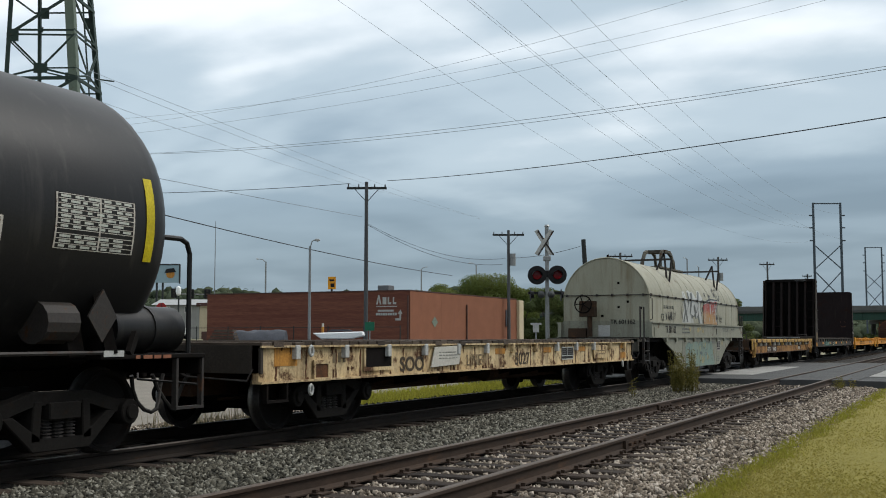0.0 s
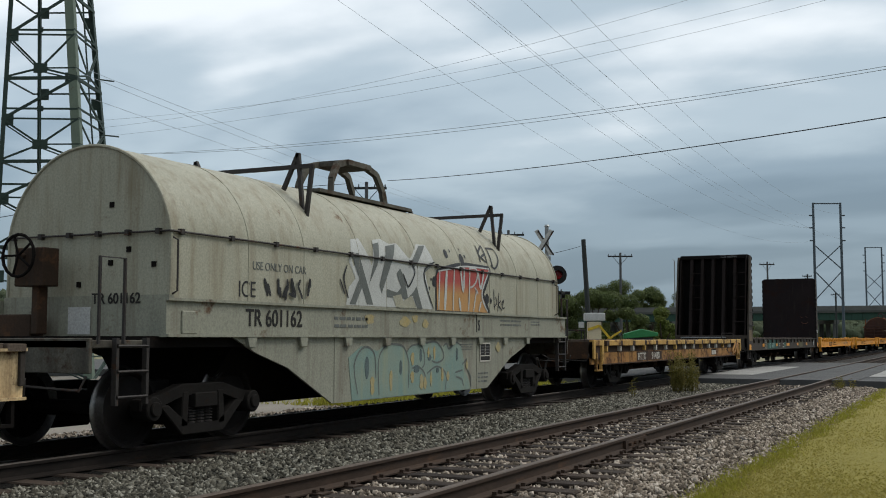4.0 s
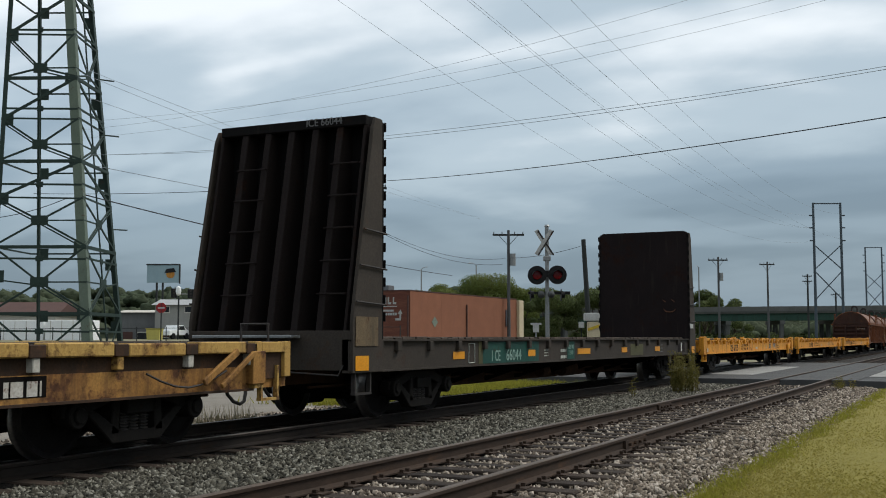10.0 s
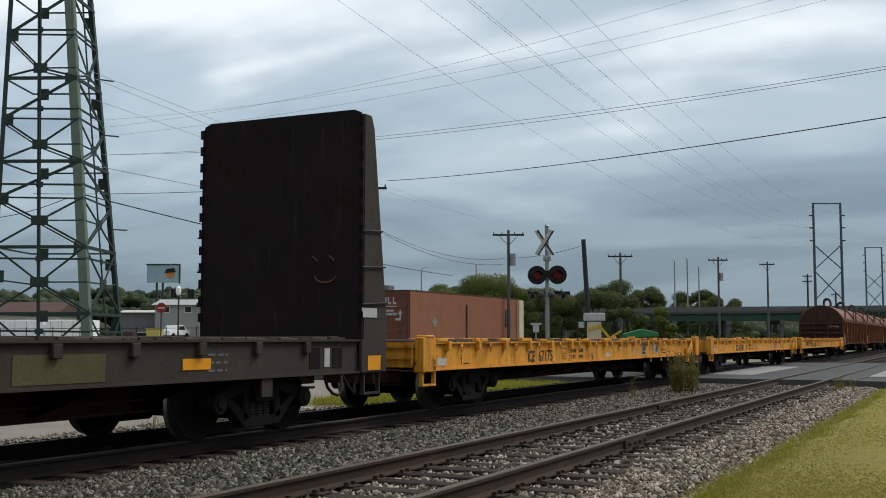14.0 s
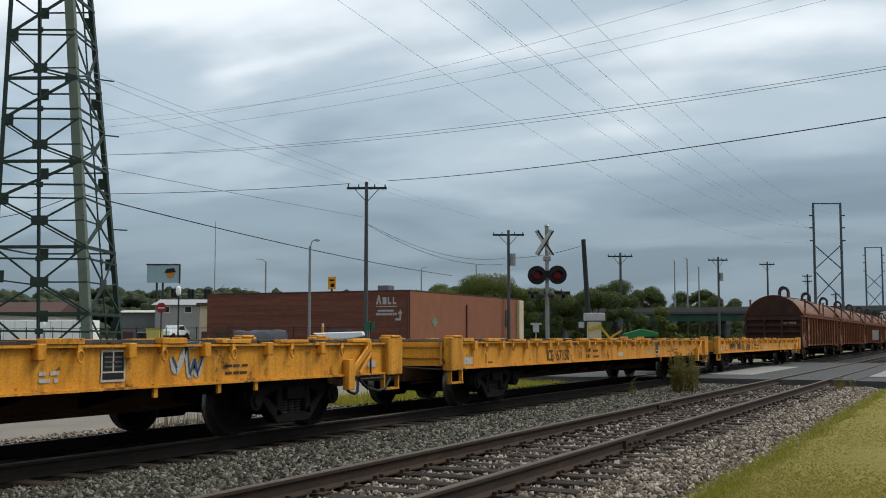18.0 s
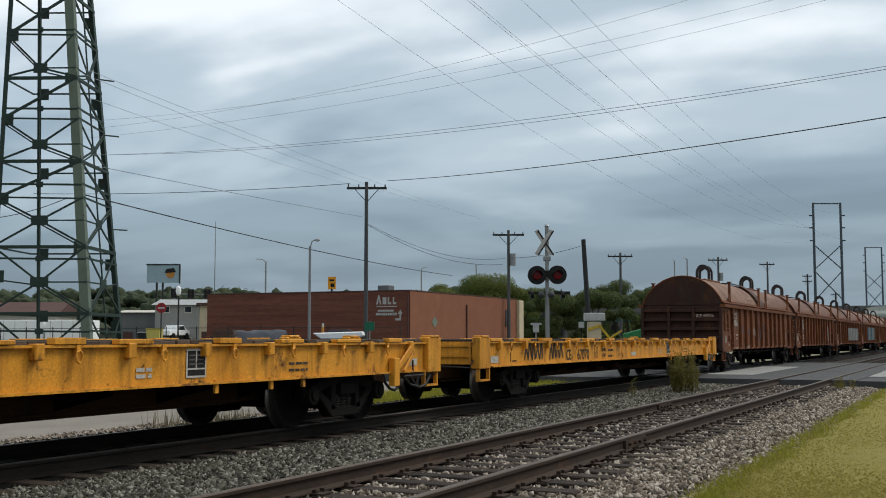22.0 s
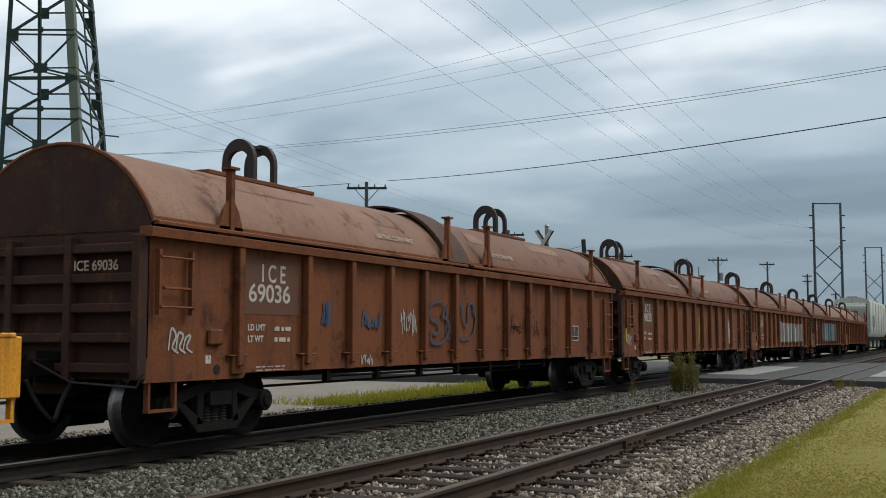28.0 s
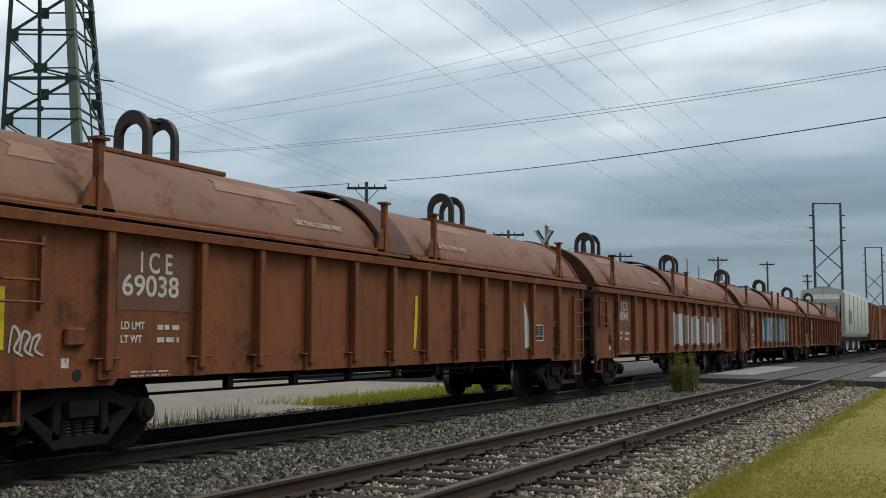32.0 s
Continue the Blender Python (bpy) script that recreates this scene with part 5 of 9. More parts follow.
def old_flat(front, rear):
    """The faded yellow flat car with a deep side sill."""
    rnd = random.Random(9)
    car, h = new_car("flat_car", "empty faded yellow flat car with deep rusty side sills", "flat car", front, rear)
    w, zt, zb = 1.34, 1.11, 0.58
    for s in (-1, 1):                      # web, its upper strake dark for dirt and the overhang's painted shade, the bottom flange
        bm = bmesh.new()
        a, b = sorted((s * (w - 0.07), s * (w - 0.10)))
        box(bm, -h, h, a, b, zb, 0.83)
        part("side_sill", bm, M["old_yellow"], car)
        bm = bmesh.new()
        a, b = sorted((s * (w - 0.085), s * (w - 0.12)))
        box(bm, -h, h, a, b, 0.83, zt - 0.09)
        part("upper_web", bm, M["rust_dark"], car, "dirty strake with the deck edge's shade in its colour")
        bm = bmesh.new()
        a, b = sorted((s * (w - 0.03), s * (w - 0.10)))
        box(bm, -h + 0.7, h - 0.7, a, b, zb - 0.025, zb)
        part("bottom_flange", bm, M["rust_dark"], car)
    for sy in (-1, 1):                     # deck edge in worn lengths with rusty stubs between
        for k in range(15):
            x = -h + 1.04 + 1.078 * k
            a, b = sorted((sy * (w + 0.01), sy * (w - 0.16)))
            bm = bmesh.new()
            box(bm, x - 0.10, x + 0.10, a, b, zt - 0.13, zt - 0.01)
            part("edge_stub", bm, M["rust_dark"], car, bevel=0.008)
            bm = bmesh.new()
            x1 = min(x + 0.978, h - 0.5)
            if x1 - x > 0.3:
                box(bm, x + 0.10, x1, a, b, zt - 0.125 + rnd.uniform(-0.012, 0.008), zt + rnd.uniform(-0.01, 0.015))
                part("edge_rail", bm, M["edge_yellow"], car, "chipped pale yellow deck edge", bevel=0.014)
            else:
                bm.free()
            bm = bmesh.new()
            a, b = sorted((sy * (w - 0.005), sy * (w - 0.10)))
            box(bm, x - 0.045, x + 0.045, a, b, 0.85, 0.985)
            part("stake_pocket", bm, M["pale_wall"] if k % 3 else M["edge_yellow"], car, bevel=0.008)
    for s in (-1, 1):
        bm = bmesh.new()
        a, b = sorted((s * h, s * (h - 0.07)))
        box(bm, a, b, -w + 0.02, w - 0.02, zb + 0.12, zt - 0.03)
        part("end_sill", bm, M["rust_dark"], car, "dark rusted end sill", bevel=0.008)
        for u, q in ((0.0, 0.13), (0.60, 0.74)):       # two straps of the corner, joined at the head
            bm = bmesh.new()
            a, b = sorted((s * (h - u), s * (h - q)))
            box(bm, a, b, -w - 0.01, -w + 0.1, zb + (0.12 if u < 0.1 else 0.0), zt + 0.01)
            part("corner_strap", bm, M["edge_yellow"], car, "worn yellow corner strap", bevel=0.008)
        bm = bmesh.new()
        a, b = sorted((s * (h - 0.13), s * (h - 0.60)))
        box(bm, a, b, -w - 0.01, -w + 0.1, zt - 0.12, zt + 0.005)
        part("corner_head", bm, M["edge_yellow"], car, bevel=0.008)
        bm = bmesh.new()
        box(bm, a, b, -w + 0.04, -w + 0.08, zb + 0.1, zt - 0.12)
        part("corner_plate", bm, M["rust_dark"], car, bevel=0.004)
    deck_boards(car, -h + 0.1, h - 0.1, w - 0.16, zt, seed=8)
    y = -w + 0.069
    plate(car, "dark_patch", -h + 3.68, zb + 0.015, 2.42, 0.23, y, M["rust_dark"], "dark painted lettering panel")
    lettering("reporting_mark", "HTTX", 0.25, M["white"], car, on_side(-h + 3.76, y - 0.005, zb + 0.04), "worn white letters", 1.12, 0.004)
    lettering("car_number", "91480", 0.25, M["white"], car, on_side(-h + 5.06, y - 0.005, zb + 0.04), "white stencilled number", 1.28, 0.004)
    class_box(car, -h + 2.08, zb + 0.01, y - 0.002)
    plate(car, "data_patch", -h + 12.34, zb + 0.05, 0.74, 0.19, y, M["under"])
    bars(car, -h + 12.38, zb + 0.06, 0.64, 0.17, 1, y - 0.004, M["white"], 0.8, 2)
    bm = bmesh.new()
    x = h - 1.7
    beam(bm, (x, -w - 0.03, zb + 0.1), (x + 0.6, -w - 0.03, zt - 0.1), 0.04, 0.08)
    beam(bm, (x + 0.3, -w - 0.04, zb + 0.05), (x + 0.9, -w - 0.04, zt - 0.12), 0.04, 0.06)
    box(bm, x + 0.9, x + 1.15, -w - 0.03, -w + 0.1, zb + 0.05, zt - 0.1)
    part("hand_brake_lever", bm, M["old_yellow"], car, bevel=0.008)
    bm = bmesh.new()
    pipe(bm, [(x - 0.9 + k * 0.22, -w - 0.01, zb + 0.22 - 0.16 * math.sin(math.pi * k / 6)) for k in range(7)], 0.012, 5)
    part("chain", bm, M["bar"], car)
    underframe(car, h - 0.1, h - 2.4, zb + 0.25, 0.30)
    for s in (-1, 1):
        truck(car, s * (h - 2.4))
        coupler(car, s * h, s)
        step(car, s * (h - 0.42) - 0.16, -w + 0.03, 0.46, 0.84, M["edge_yellow"], 0.33)
    for x in (-h + 0.12, h - 0.12):        # end handrails
        grab(car, [(x, -1.1, zt - 0.1), (x, -1.1, zt + 0.22), (x, -0.7, zt + 0.22), (x, -0.7, zt - 0.1)], M["bar"], 0.018)
    return car


def bulkhead_flat(front, rear):
    """The dark flat car with a tall wedge-shaped bulkhead at each end."""
    car, h = new_car("bulkhead_flat_car", "dark grey bulkhead flat car with tall steel end walls", "flat car", front, rear)
    w, zt, zb = 1.34, 1.14, 0.69
    side_sill(car, h, w, zb, zt, M["dark_car"])
    deck_boards(car, -h + 0.8, h - 0.8, w - 0.15, zt + 0.03, seed=12)
    for sy in (-1, 1):
        for k in range(17):
            x = -h + 1.38 + 1.05 * k
            bm = bmesh.new()
            a, b = sorted((sy * (w + 0.012), sy * (w - 0.09)))
            box(bm, x - 0.06, x + 0.06, a, b, zt - 0.17, zt - 0.03)
            part("stake_pocket", bm, M["dark_car"], car, bevel=0.008)
    top, tip, wb = 4.31, 0.33, 1.36
    for s, base in ((-1, 0.86), (1, 0.70)):
        xo, xi, xt = s * h, s * (h - base), s * (h - base + tip)
        bh = part("bulkhead", bulkhead_mesh(s, h, wb, zb, zt, top, base, tip), M["bulkhead_in"], car,
                               "smooth scorched steel bulkhead" if s > 0 else "ribbed black steel bulkhead")
        for sy in (-1, 1):                 # side plates in wedge shape
            bm = bmesh.new()
            a, b = sorted((sy * (wb + 0.005), sy * (wb - 0.05)))
            prism(bm, [(xi, zt), (xi, zb), (xo, zb), (xo, zt + 0.25), (xt, top - 0.22), (s * (abs(xt) - 0.08), top - 0.06), (xi + s * 0.06, top - 0.06), (xi + s * 0.06, zt)], a, b)
            part("side_plate", bm, M["dark_car"], bh, bevel=0.008)
            for k, zz in enumerate((1.62, 2.12, 2.62)):
                bm = bmesh.new()
                f = (zz - zt - 0.25) / (top - zt - 0.5)
                x1 = xo + (xt - xo) * max(0, f)
                rod(bm, (xi - s * 0.03, sy * (wb + 0.03), zz), (x1, sy * (wb + 0.03), zz + 0.03), 0.014, 6)
                part("grab_iron", bm, M["bar"], bh)
        for k in range(7):                 # outer ribs that taper upwards
            yy = -1.22 + k * 2.44 / 6
            bm = bmesh.new()
            ww = 0.05 if k in (0, 6) else 0.11
            o0, o1 = xo - s * 0.02, xt - s * 0.02
            i0 = xi + s * 0.06
            vs = [(o0, zt + 0.1), (o1, top - 0.16), (i0, top - 0.16), (i0, zt + 0.1)]
            prism(bm, vs, yy - ww / 2, yy + ww / 2)
            part("rib", bm, M["rib_dark"], bh, bevel=0.01)
        bm = bmesh.new()                   # bumpy fixing lugs on the inner edges
        for sy in (-1, 1):
            for k in range(12):
                zz = zt + 0.25 + k * 0.245
                a, b = sorted((xi - s * 0.022, xi))
                box(bm, a, b, sy * (wb - 0.01) - 0.03, sy * (wb - 0.01) + 0.03, zz, zz + 0.13)
        part("edge_lugs", bm, M["bulkhead_out"], bh)
        for k in range(5):                 # rungs across the ribs
            zz = zt + 0.62 + 0.46 * k
            f = (zz - zt - 0.1) / (top - zt - 0.26)
            xr = xo - s * 0.02 + (xt - xo) * f + s * 0.05
            for y0, y1 in ((-1.2, -0.75), (0.35, 0.85)):
                bm = bmesh.new()
                pipe(bm, [(xr - s * 0.06, y0, zz), (xr, y0, zz), (xr, y1, zz), (xr - s * 0.06, y1, zz)], 0.014, 6)
                part("ladder_rung", bm, M["rib_dark"], bh)
        plate(car, "reflector", (xo + 0.06) if s < 0 else (xo - 0.55), zb + 0.03, 0.36, 0.20, -wb - 0.012, M["amber"], "amber reflector")
        if s < 0:
            plate(car, "patch", xo + 0.06, zb + 0.36, 0.62, 0.40, -wb - 0.012, M["tan_patch"], "worn tan paint patch")
        bm = bmesh.new()                   # running board across the foot of the bulkhead
        a, b = sorted((xo + s * 0.02, xo + s * 0.26))
        box(bm, a, b, -0.55, 1.1, zt + 0.02, zt + 0.06)
        part("end_platform", bm, M["galv"], car, "pale steel end platform", bevel=0.006)
        bm = bmesh.new()
        a, b = sorted((xo, xo - s * 0.06))
        box(bm, a, b, -w + 0.02, w - 0.02, zb + 0.03, zt + 0.12)
        part("end_sill", bm, M["dark_car"], car, bevel=0.006)
    base = 0.70
    plate(car, "chalk_mark", h - 0.72, zt + 0.30, 0.42, 0.13, -wb - 0.012, M["sign_white"], "pale sticker")
    y = -w + 0.048
    for x, l in ((3.30, 0.45), (6.63, 0.37), (9.50, 0.86), (12.74, 0.46), (15.8, 0.48)):
        plate(car, "reflector", -h + x, zb + 0.13, l, 0.12, y - 0.004, M["amber"], "amber reflector")
    plate(car, "lettering_panel", -h + 4.50, zb + 0.035, 2.7, 0.37, y, M["teal_paint"], "faded teal painted panel")
    plate(car, "lettering_panel", -h + 4.33, zb + 0.035, 0.17, 0.37, y, M["olive_patch"], "olive painted edge")
    for k, c in enumerate("ICE"):
        lettering("reporting_mark", c, 0.26, M["mint"], car, on_side(-h + 4.88 + 0.145 * k, y - 0.005, zb + 0.075), "", 0.85, 0.003)
    lettering("car_number", "66044", 0.27, M["mint"], car, on_side(-h + 5.54, y - 0.005, zb + 0.075), "", 1.10, 0.003)
    plate(car, "lettering_panel", -h + 8.85, zb + 0.04, 0.46, 0.36, y, M["teal_paint"], "dark green painted panel")
    lettering("load_figures", "108100\n 73900", 0.12, M["mint"], car, on_side(-h + 8.88, y - 0.005, zb + 0.25))
    bars(car, -h + 8.45, zb + 0.06, 0.34, 0.26, 2, y, M["hopper"], 0.45, 4)
    bars(car, -h + 7.5, zb + 0.12, 0.22, 0.16, 3, y, M["hopper"], 0.35, 5)
    bars(car, h - 3.95, zb + 0.1, 0.35, 0.26, 3, y, M["faded_grey"], 0.3, 6)
    plate(car, "faded_panel", -h + 13.5, zb + 0.05, 1.15, 0.27, y, M["olive_patch"], "faded olive painted panel")
    bm = bmesh.new()
    pipe(bm, [(-h + 3.92, y - 0.004, zb + 0.06), (-h + 4.16, y - 0.004, zb + 0.06), (-h + 4.16, y - 0.004, zb + 0.38), (-h + 3.92, y - 0.004, zb + 0.38), (-h + 3.92, y - 0.004, zb + 0.06)], 0.009, 5)
    part("stencil_box", bm, M["hopper"], car, "thin pale stencilled box")
    bm = bmesh.new()
    box(bm, h - 1.9, h - 1.65, y - 0.004, y, zb + 0.08, zb + 0.34); box(bm, h - 1.35, h - 1.1, y - 0.004, y, zb + 0.08, zb + 0.34)
    part("stencil_box", bm, M["bulkhead_in"], car)
    plate(car, "paper_card", h - 1.55, zb + 0.10, 0.13, 0.24, y - 0.004, M["sign_white"], "pale card in a holder")
    plate(car, "hanging_plate", h - 2.95, zb - 0.22, 0.22, 0.24, -w + 0.05, M["dark_car"], "", 0.02)
    # scuffed ring where paint was burned off the smooth bulkhead
    bm = bmesh.new()
    xi = h - base - 0.006
    for k in range(9):
        a0 = math.pi + math.pi * k / 9
        pipe(bm, [(xi, -0.78 + 0.17 * math.cos(a0 + d), 2.02 + 0.10 * math.sin(a0 + d)) for d in (0, math.pi / 9)], 0.012 + 0.008 * math.sin(math.pi * k / 8), 5)
    for yy in (-0.93, -0.66):
        pipe(bm, [(xi, yy, 2.22), (xi, yy + 0.09, 2.29)], 0.014, 5)
    part("scuff_mark", bm, M["scuff"], car, "orange-brown scuff burned into the paint")
    bars_on_end(car, -h + 0.86 - tip, top)
    underframe(car, h - 0.1, h - 2.4, zb + 0.14, 0.30)
    for s in (-1, 1):
        truck(car, s * (h - 2.6))
        coupler(car, s * h, s)
        step(car, s * (h - 0.35) - 0.2, -w + 0.05, 0.42, zb, M["bar"])
    return car


def bars_on_end(car, x, top):
    """Small pale writing along the head of the front bulkhead."""
    lettering("end_number", "ICE 66044", 0.15, M["faded_grey"], car, pose(x - 0.073, -0.30, top - 0.135, 90, 0, -90), "faded stencilled number", 0.95, 0.001)


def bulkhead_mesh(s, h, w, zb, zt, top, base, tip):
    bm = bmesh.new()
    xi = s * (h - base)
    a, b = sorted((xi, xi + s * 0.06))
    r = 0.14
    prism(bm, [(-w, zt), (-w, top - r), (-w + r * 0.3, top - r * 0.3), (-w + r, top), (w - r, top), (w - r * 0.3, top - r * 0.3), (w, top - r), (w, zt)], a, b, "x")
    a, b = sorted((xi + s * 0.06, xi + s * tip))
    box(bm, a, b, -w + 0.12, w - 0.12, top - 0.16, top - 0.02)
    return mesh_of(bm, M["bulkhead_in"] if s > 0 else M["bulkhead_out"], 0.01, name="bulkhead")


def arch(w, z_eave, z_top, n=16, z_foot=None):
    """Points across a car from the near eave over the arch to the far eave."""
    rise = z_top - z_eave
    r = (w * w + rise * rise) / (2 * rise)
    a = math.asin(min(1, w / r))
    pts = [(r * math.sin(-a + 2 * a * k / n), z_top - r + r * math.cos(-a + 2 * a * k / n)) for k in range(n + 1)]
    if z_foot is not None:
        pts = [(-w, z_foot)] + pts + [(w, z_foot)]
    return pts


def shell(bm, pts, x0, x1, n=1, wall=0.02, dent=0.0, seed=0):
    """An arched hood: its skin along x, closed by end plates."""
    rnd = random.Random(seed)
    rows = []
    for k in range(n + 1):
        x = x0 + (x1 - x0) * k / n
        rows.append([bm.verts.new((x, p[0], p[1] + (rnd.uniform(-dent, dent) if 0 < k < n else 0))) for p in pts])
    for a, b in zip(rows, rows[1:]):
        for i in range(len(pts) - 1):
            bm.faces.new((a[i], a[i + 1], b[i + 1], b[i]))
    for r in (rows[0], rows[-1]):
        cz = sum(v.co.z for v in r) / len(r)
        bm.faces.new(r)
    for a, b in zip(rows, rows[1:]):
        bm.faces.new((a[0], b[0], b[-1], a[-1]))


def lift_loop(car, x, z, mat_):
    """Two bent steel arches joined at the head, by which a cover is lifted."""
    n, sp = 12, 0.22
    for dx, t in ((-0.25, 0.09), (0.25, 0.07)):
        bm = bmesh.new()
        rings = []
        for k in range(-1, n + 2):         # one bent bar of flat section
            a = math.pi * min(max(k, 0), n) / n
            cy, cz = -math.cos(a), math.sin(a)
            zc = z - 0.15 if k in (-1, n + 1) else z + 0.27
            rings.append([bm.verts.new((x + dx + ex * 0.042, (sp + er * t / 2) * cy, zc + (0.27 + er * t / 2 - (0.07 if er < 0 else 0)) * cz)) for ex, er in ((-1, -1), (1, -1), (1, 1), (-1, 1))])
        for a, b in zip(rings, rings[1:]):
            for i in range(4):
                bm.faces.new((a[i], a[(i + 1) % 4], b[(i + 1) % 4], b[i]))
        bm.faces.new(rings[0]); bm.faces.new(rings[-1])
        loop = part("lifting_loop", bm, mat_, car, "dark steel lifting loop")
    bm = bmesh.new()
    beam(bm, (x - 0.28, 0, z + 0.52), (x + 0.28, 0, z + 0.52), 0.10, 0.03)
    part("loop_tie", bm, mat_, car)
    return loop


def cover_guide(cover, x, w, z):
    """The upright guide with its triangular gussets at the side of a cover."""
    for sy in (-1, 1):
        bm = bmesh.new()
        a, b = sorted((sy * (w - 0.04), sy * (w + 0.04)))
        box(bm, x - 0.035, x + 0.035, a, b, z - 0.02, z + 0.78)
        prism(bm, [(x - 0.26, z), (x - 0.035, z), (x - 0.035, z + 0.42), (x - 0.14, z + 0.30)], a + 0.02, b - 0.02)
        prism(bm, [(x + 0.26, z), (x + 0.035, z), (x + 0.035, z + 0.42), (x + 0.14, z + 0.30)], a + 0.02, b - 0.02)
        box(bm, x - 0.085, x + 0.085, a - 0.03, b + 0.03, z + 0.77, z + 0.80)
        part("guide_post", bm, M["brown"], cover)


COVER_PATCHES = (((2.2, 4.0, 8, 12), (5.6, 6.3, 6, 11)), ((3.9, 5.6, 7, 11), (0.7, 1.3, 6, 10)), ((1.7, 3.1, 8, 12),), ((4.4, 6.2, 8, 13), (2.0, 2.5, 6, 9)))


def gondola(front, rear, number, seed, graffiti=""):
    """A red-brown gondola with two arched covers over its load."""
    rnd = random.Random(seed)
    car, h = new_car("covered_gondola", "red-brown gondola with ribbed steel sides and two arched covers", "freight car", front, rear, aside=0.17)
    w, z0, z1 = 1.37, 0.78, 2.26
    for s in (-1, 1):
        bm = bmesh.new()
        a, b = sorted((s * w, s * (w - 0.03)))
        box(bm, -h, h, a, b, z0, z1 - 0.05)
        part("side_sheet", bm, M["brown"], car)
        bm = bmesh.new()                   # stepped chord along the top
        prism(bm, [(s * (w + 0.115), z1 - 0.06), (s * (w + 0.125), z1 + 0.035), (s * (w + 0.06), z1 + 0.05), (s * (w + 0.03), z1 + 0.05), (s * (w - 0.05), z1 + 0.05), (s * (w - 0.05), z1 - 0.06)], -h - 0.04, h + 0.04, "x")
        part("top_chord", bm, M["brown"], car)
        bm = bmesh.new()
        a, b = sorted((s * (w + 0.012), s * (w - 0.02)))
        prism(bm, [(-h, z0 - 0.08), (-h + 1.7, z0 - 0.08), (-h + 1.75, z0 - 0.02), (h - 1.95, z0 - 0.02), (h - 1.9, z0 - 0.08), (h, z0 - 0.08), (h, z0 + 0.17), (-h, z0 + 0.17)], a, b)
        part("side_sill", bm, M["brown"], car)
    n = 12
    posts = [-h + 1.55, -h + 3.0] + [-h + 4.10 + 1.108 * k for k in range(8)] + [h - 3.07, h - 1.62]
    for s in (-1, 1):
        for x in posts:
            bm = bmesh.new()
            a, b = sorted((s * w, s * (w + 0.10)))
            box(bm, x - 0.055, x + 0.055, a, b, z0 + 0.06, z1 - 0.06)
            a, b = sorted((s * w, s * (w + 0.055)))
            box(bm, x - 0.10, x + 0.10, a, b, z0 - 0.03, z0 + 0.17)
            a, b = sorted((s * w, s * (w + 0.075)))
            box(bm, x - 0.19, x + 0.19, a, b, z0 + 0.17, z0 + 0.19)
            part("side_post", bm, M["brown"], car, bevel=0.012)
    for s in (-1, 1):                      # ends of pressed steel with deep ribs
        bm = bmesh.new()
        a, b = sorted((s * (h - 0.02), s * (h - 0.06)))
        box(bm, a, b, -w, w, z0 - 0.05, z1)
        ew = part("end_wall", bm, M["brown_grime_shade"], car, "grimy ribbed steel end wall with shade in its colour")
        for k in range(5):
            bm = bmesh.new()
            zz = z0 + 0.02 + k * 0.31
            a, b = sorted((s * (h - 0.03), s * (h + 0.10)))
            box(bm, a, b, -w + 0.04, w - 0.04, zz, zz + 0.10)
            part("end_rib", bm, M["brown_grime_shade"], ew, bevel=0.012)
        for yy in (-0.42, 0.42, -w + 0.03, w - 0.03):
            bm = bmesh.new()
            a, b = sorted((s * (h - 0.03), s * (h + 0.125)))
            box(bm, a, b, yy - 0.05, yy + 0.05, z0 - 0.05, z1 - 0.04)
            part("end_post", bm, M["brown_grime_shade"], ew, bevel=0.012)
    # two covers
    L_ = h - 0.16
    for i, (x0, x1) in enumerate(((-L_ - 0.02, -0.12), (0.12, L_ + 0.02))):
        bm = bmesh.new()
        shell(bm, arch(w - 0.02, z1 + 0.10, 3.275, 18, z1 + 0.02), x0, x1, 10, dent=0.002, seed=seed + i)
        cv = part("cover", bm, M["tan_cover"] if (seed + i) % 4 == 0 else M["brown_cover"], car, "arched steel cover", smooth=True)
        for xg in (-h + 1.45, -h + 7.28) if i == 0 else (h - 7.22, h - 1.36):
            cover_guide(cv, xg, w - 0.02, z1 + 0.06)
        xm = -h + 3.62 if i == 0 else -h + 12.13
        for xx, s in ((x0, -1), (x1, 1)):
            bm = bmesh.new()
            a, b = sorted((xx + s * 0.004, xx + s * 0.016))
            prism(bm, arch(w - 0.04, z1 + 0.10, 3.255, 18, z1 + 0.03), a, b, "x")
            part("cover_end", bm, M["brown_grime_shade"], cv, "grimy end plate of the cover with shade in its colour")
        for xx in (x0, x1):
            bm = bmesh.new()
            pipe(bm, [(xx, p[0], p[1]) for p in arch(w - 0.01, z1 + 0.11, 3.285, 20)], 0.026, 6)
            part("cover_rim", bm, M["brown"], cv)
        for sy in (-1, 1):
            bm = bmesh.new()
            prism(bm, [(sy * (w + 0.055), z1 + 0.085), (sy * (w + 0.055), z1 + 0.115), (sy * (w - 0.0), z1 + 0.135), (sy * (w - 0.0), z1 + 0.17), (sy * (w - 0.05), z1 + 0.17), (sy * (w - 0.05), z1 + 0.055), (sy * (w - 0.02), z1 + 0.055), (sy * (w - 0.02), z1 + 0.085)], x0, x1, "x")
            part("cover_skirt", bm, M["brown"], cv)
        bm = bmesh.new()
        box(bm, xm - 1.25, xm + 1.25, -0.33, 0.33, 3.245, 3.30)
        part("lift_plate", bm, M["brown"], cv, bevel=0.006)
        lift_loop(cv, xm + 0.10, 3.30, M["loop_steel"])
        if i == 0:
            bm = bmesh.new()               # raised lip that laps over the joint of the covers
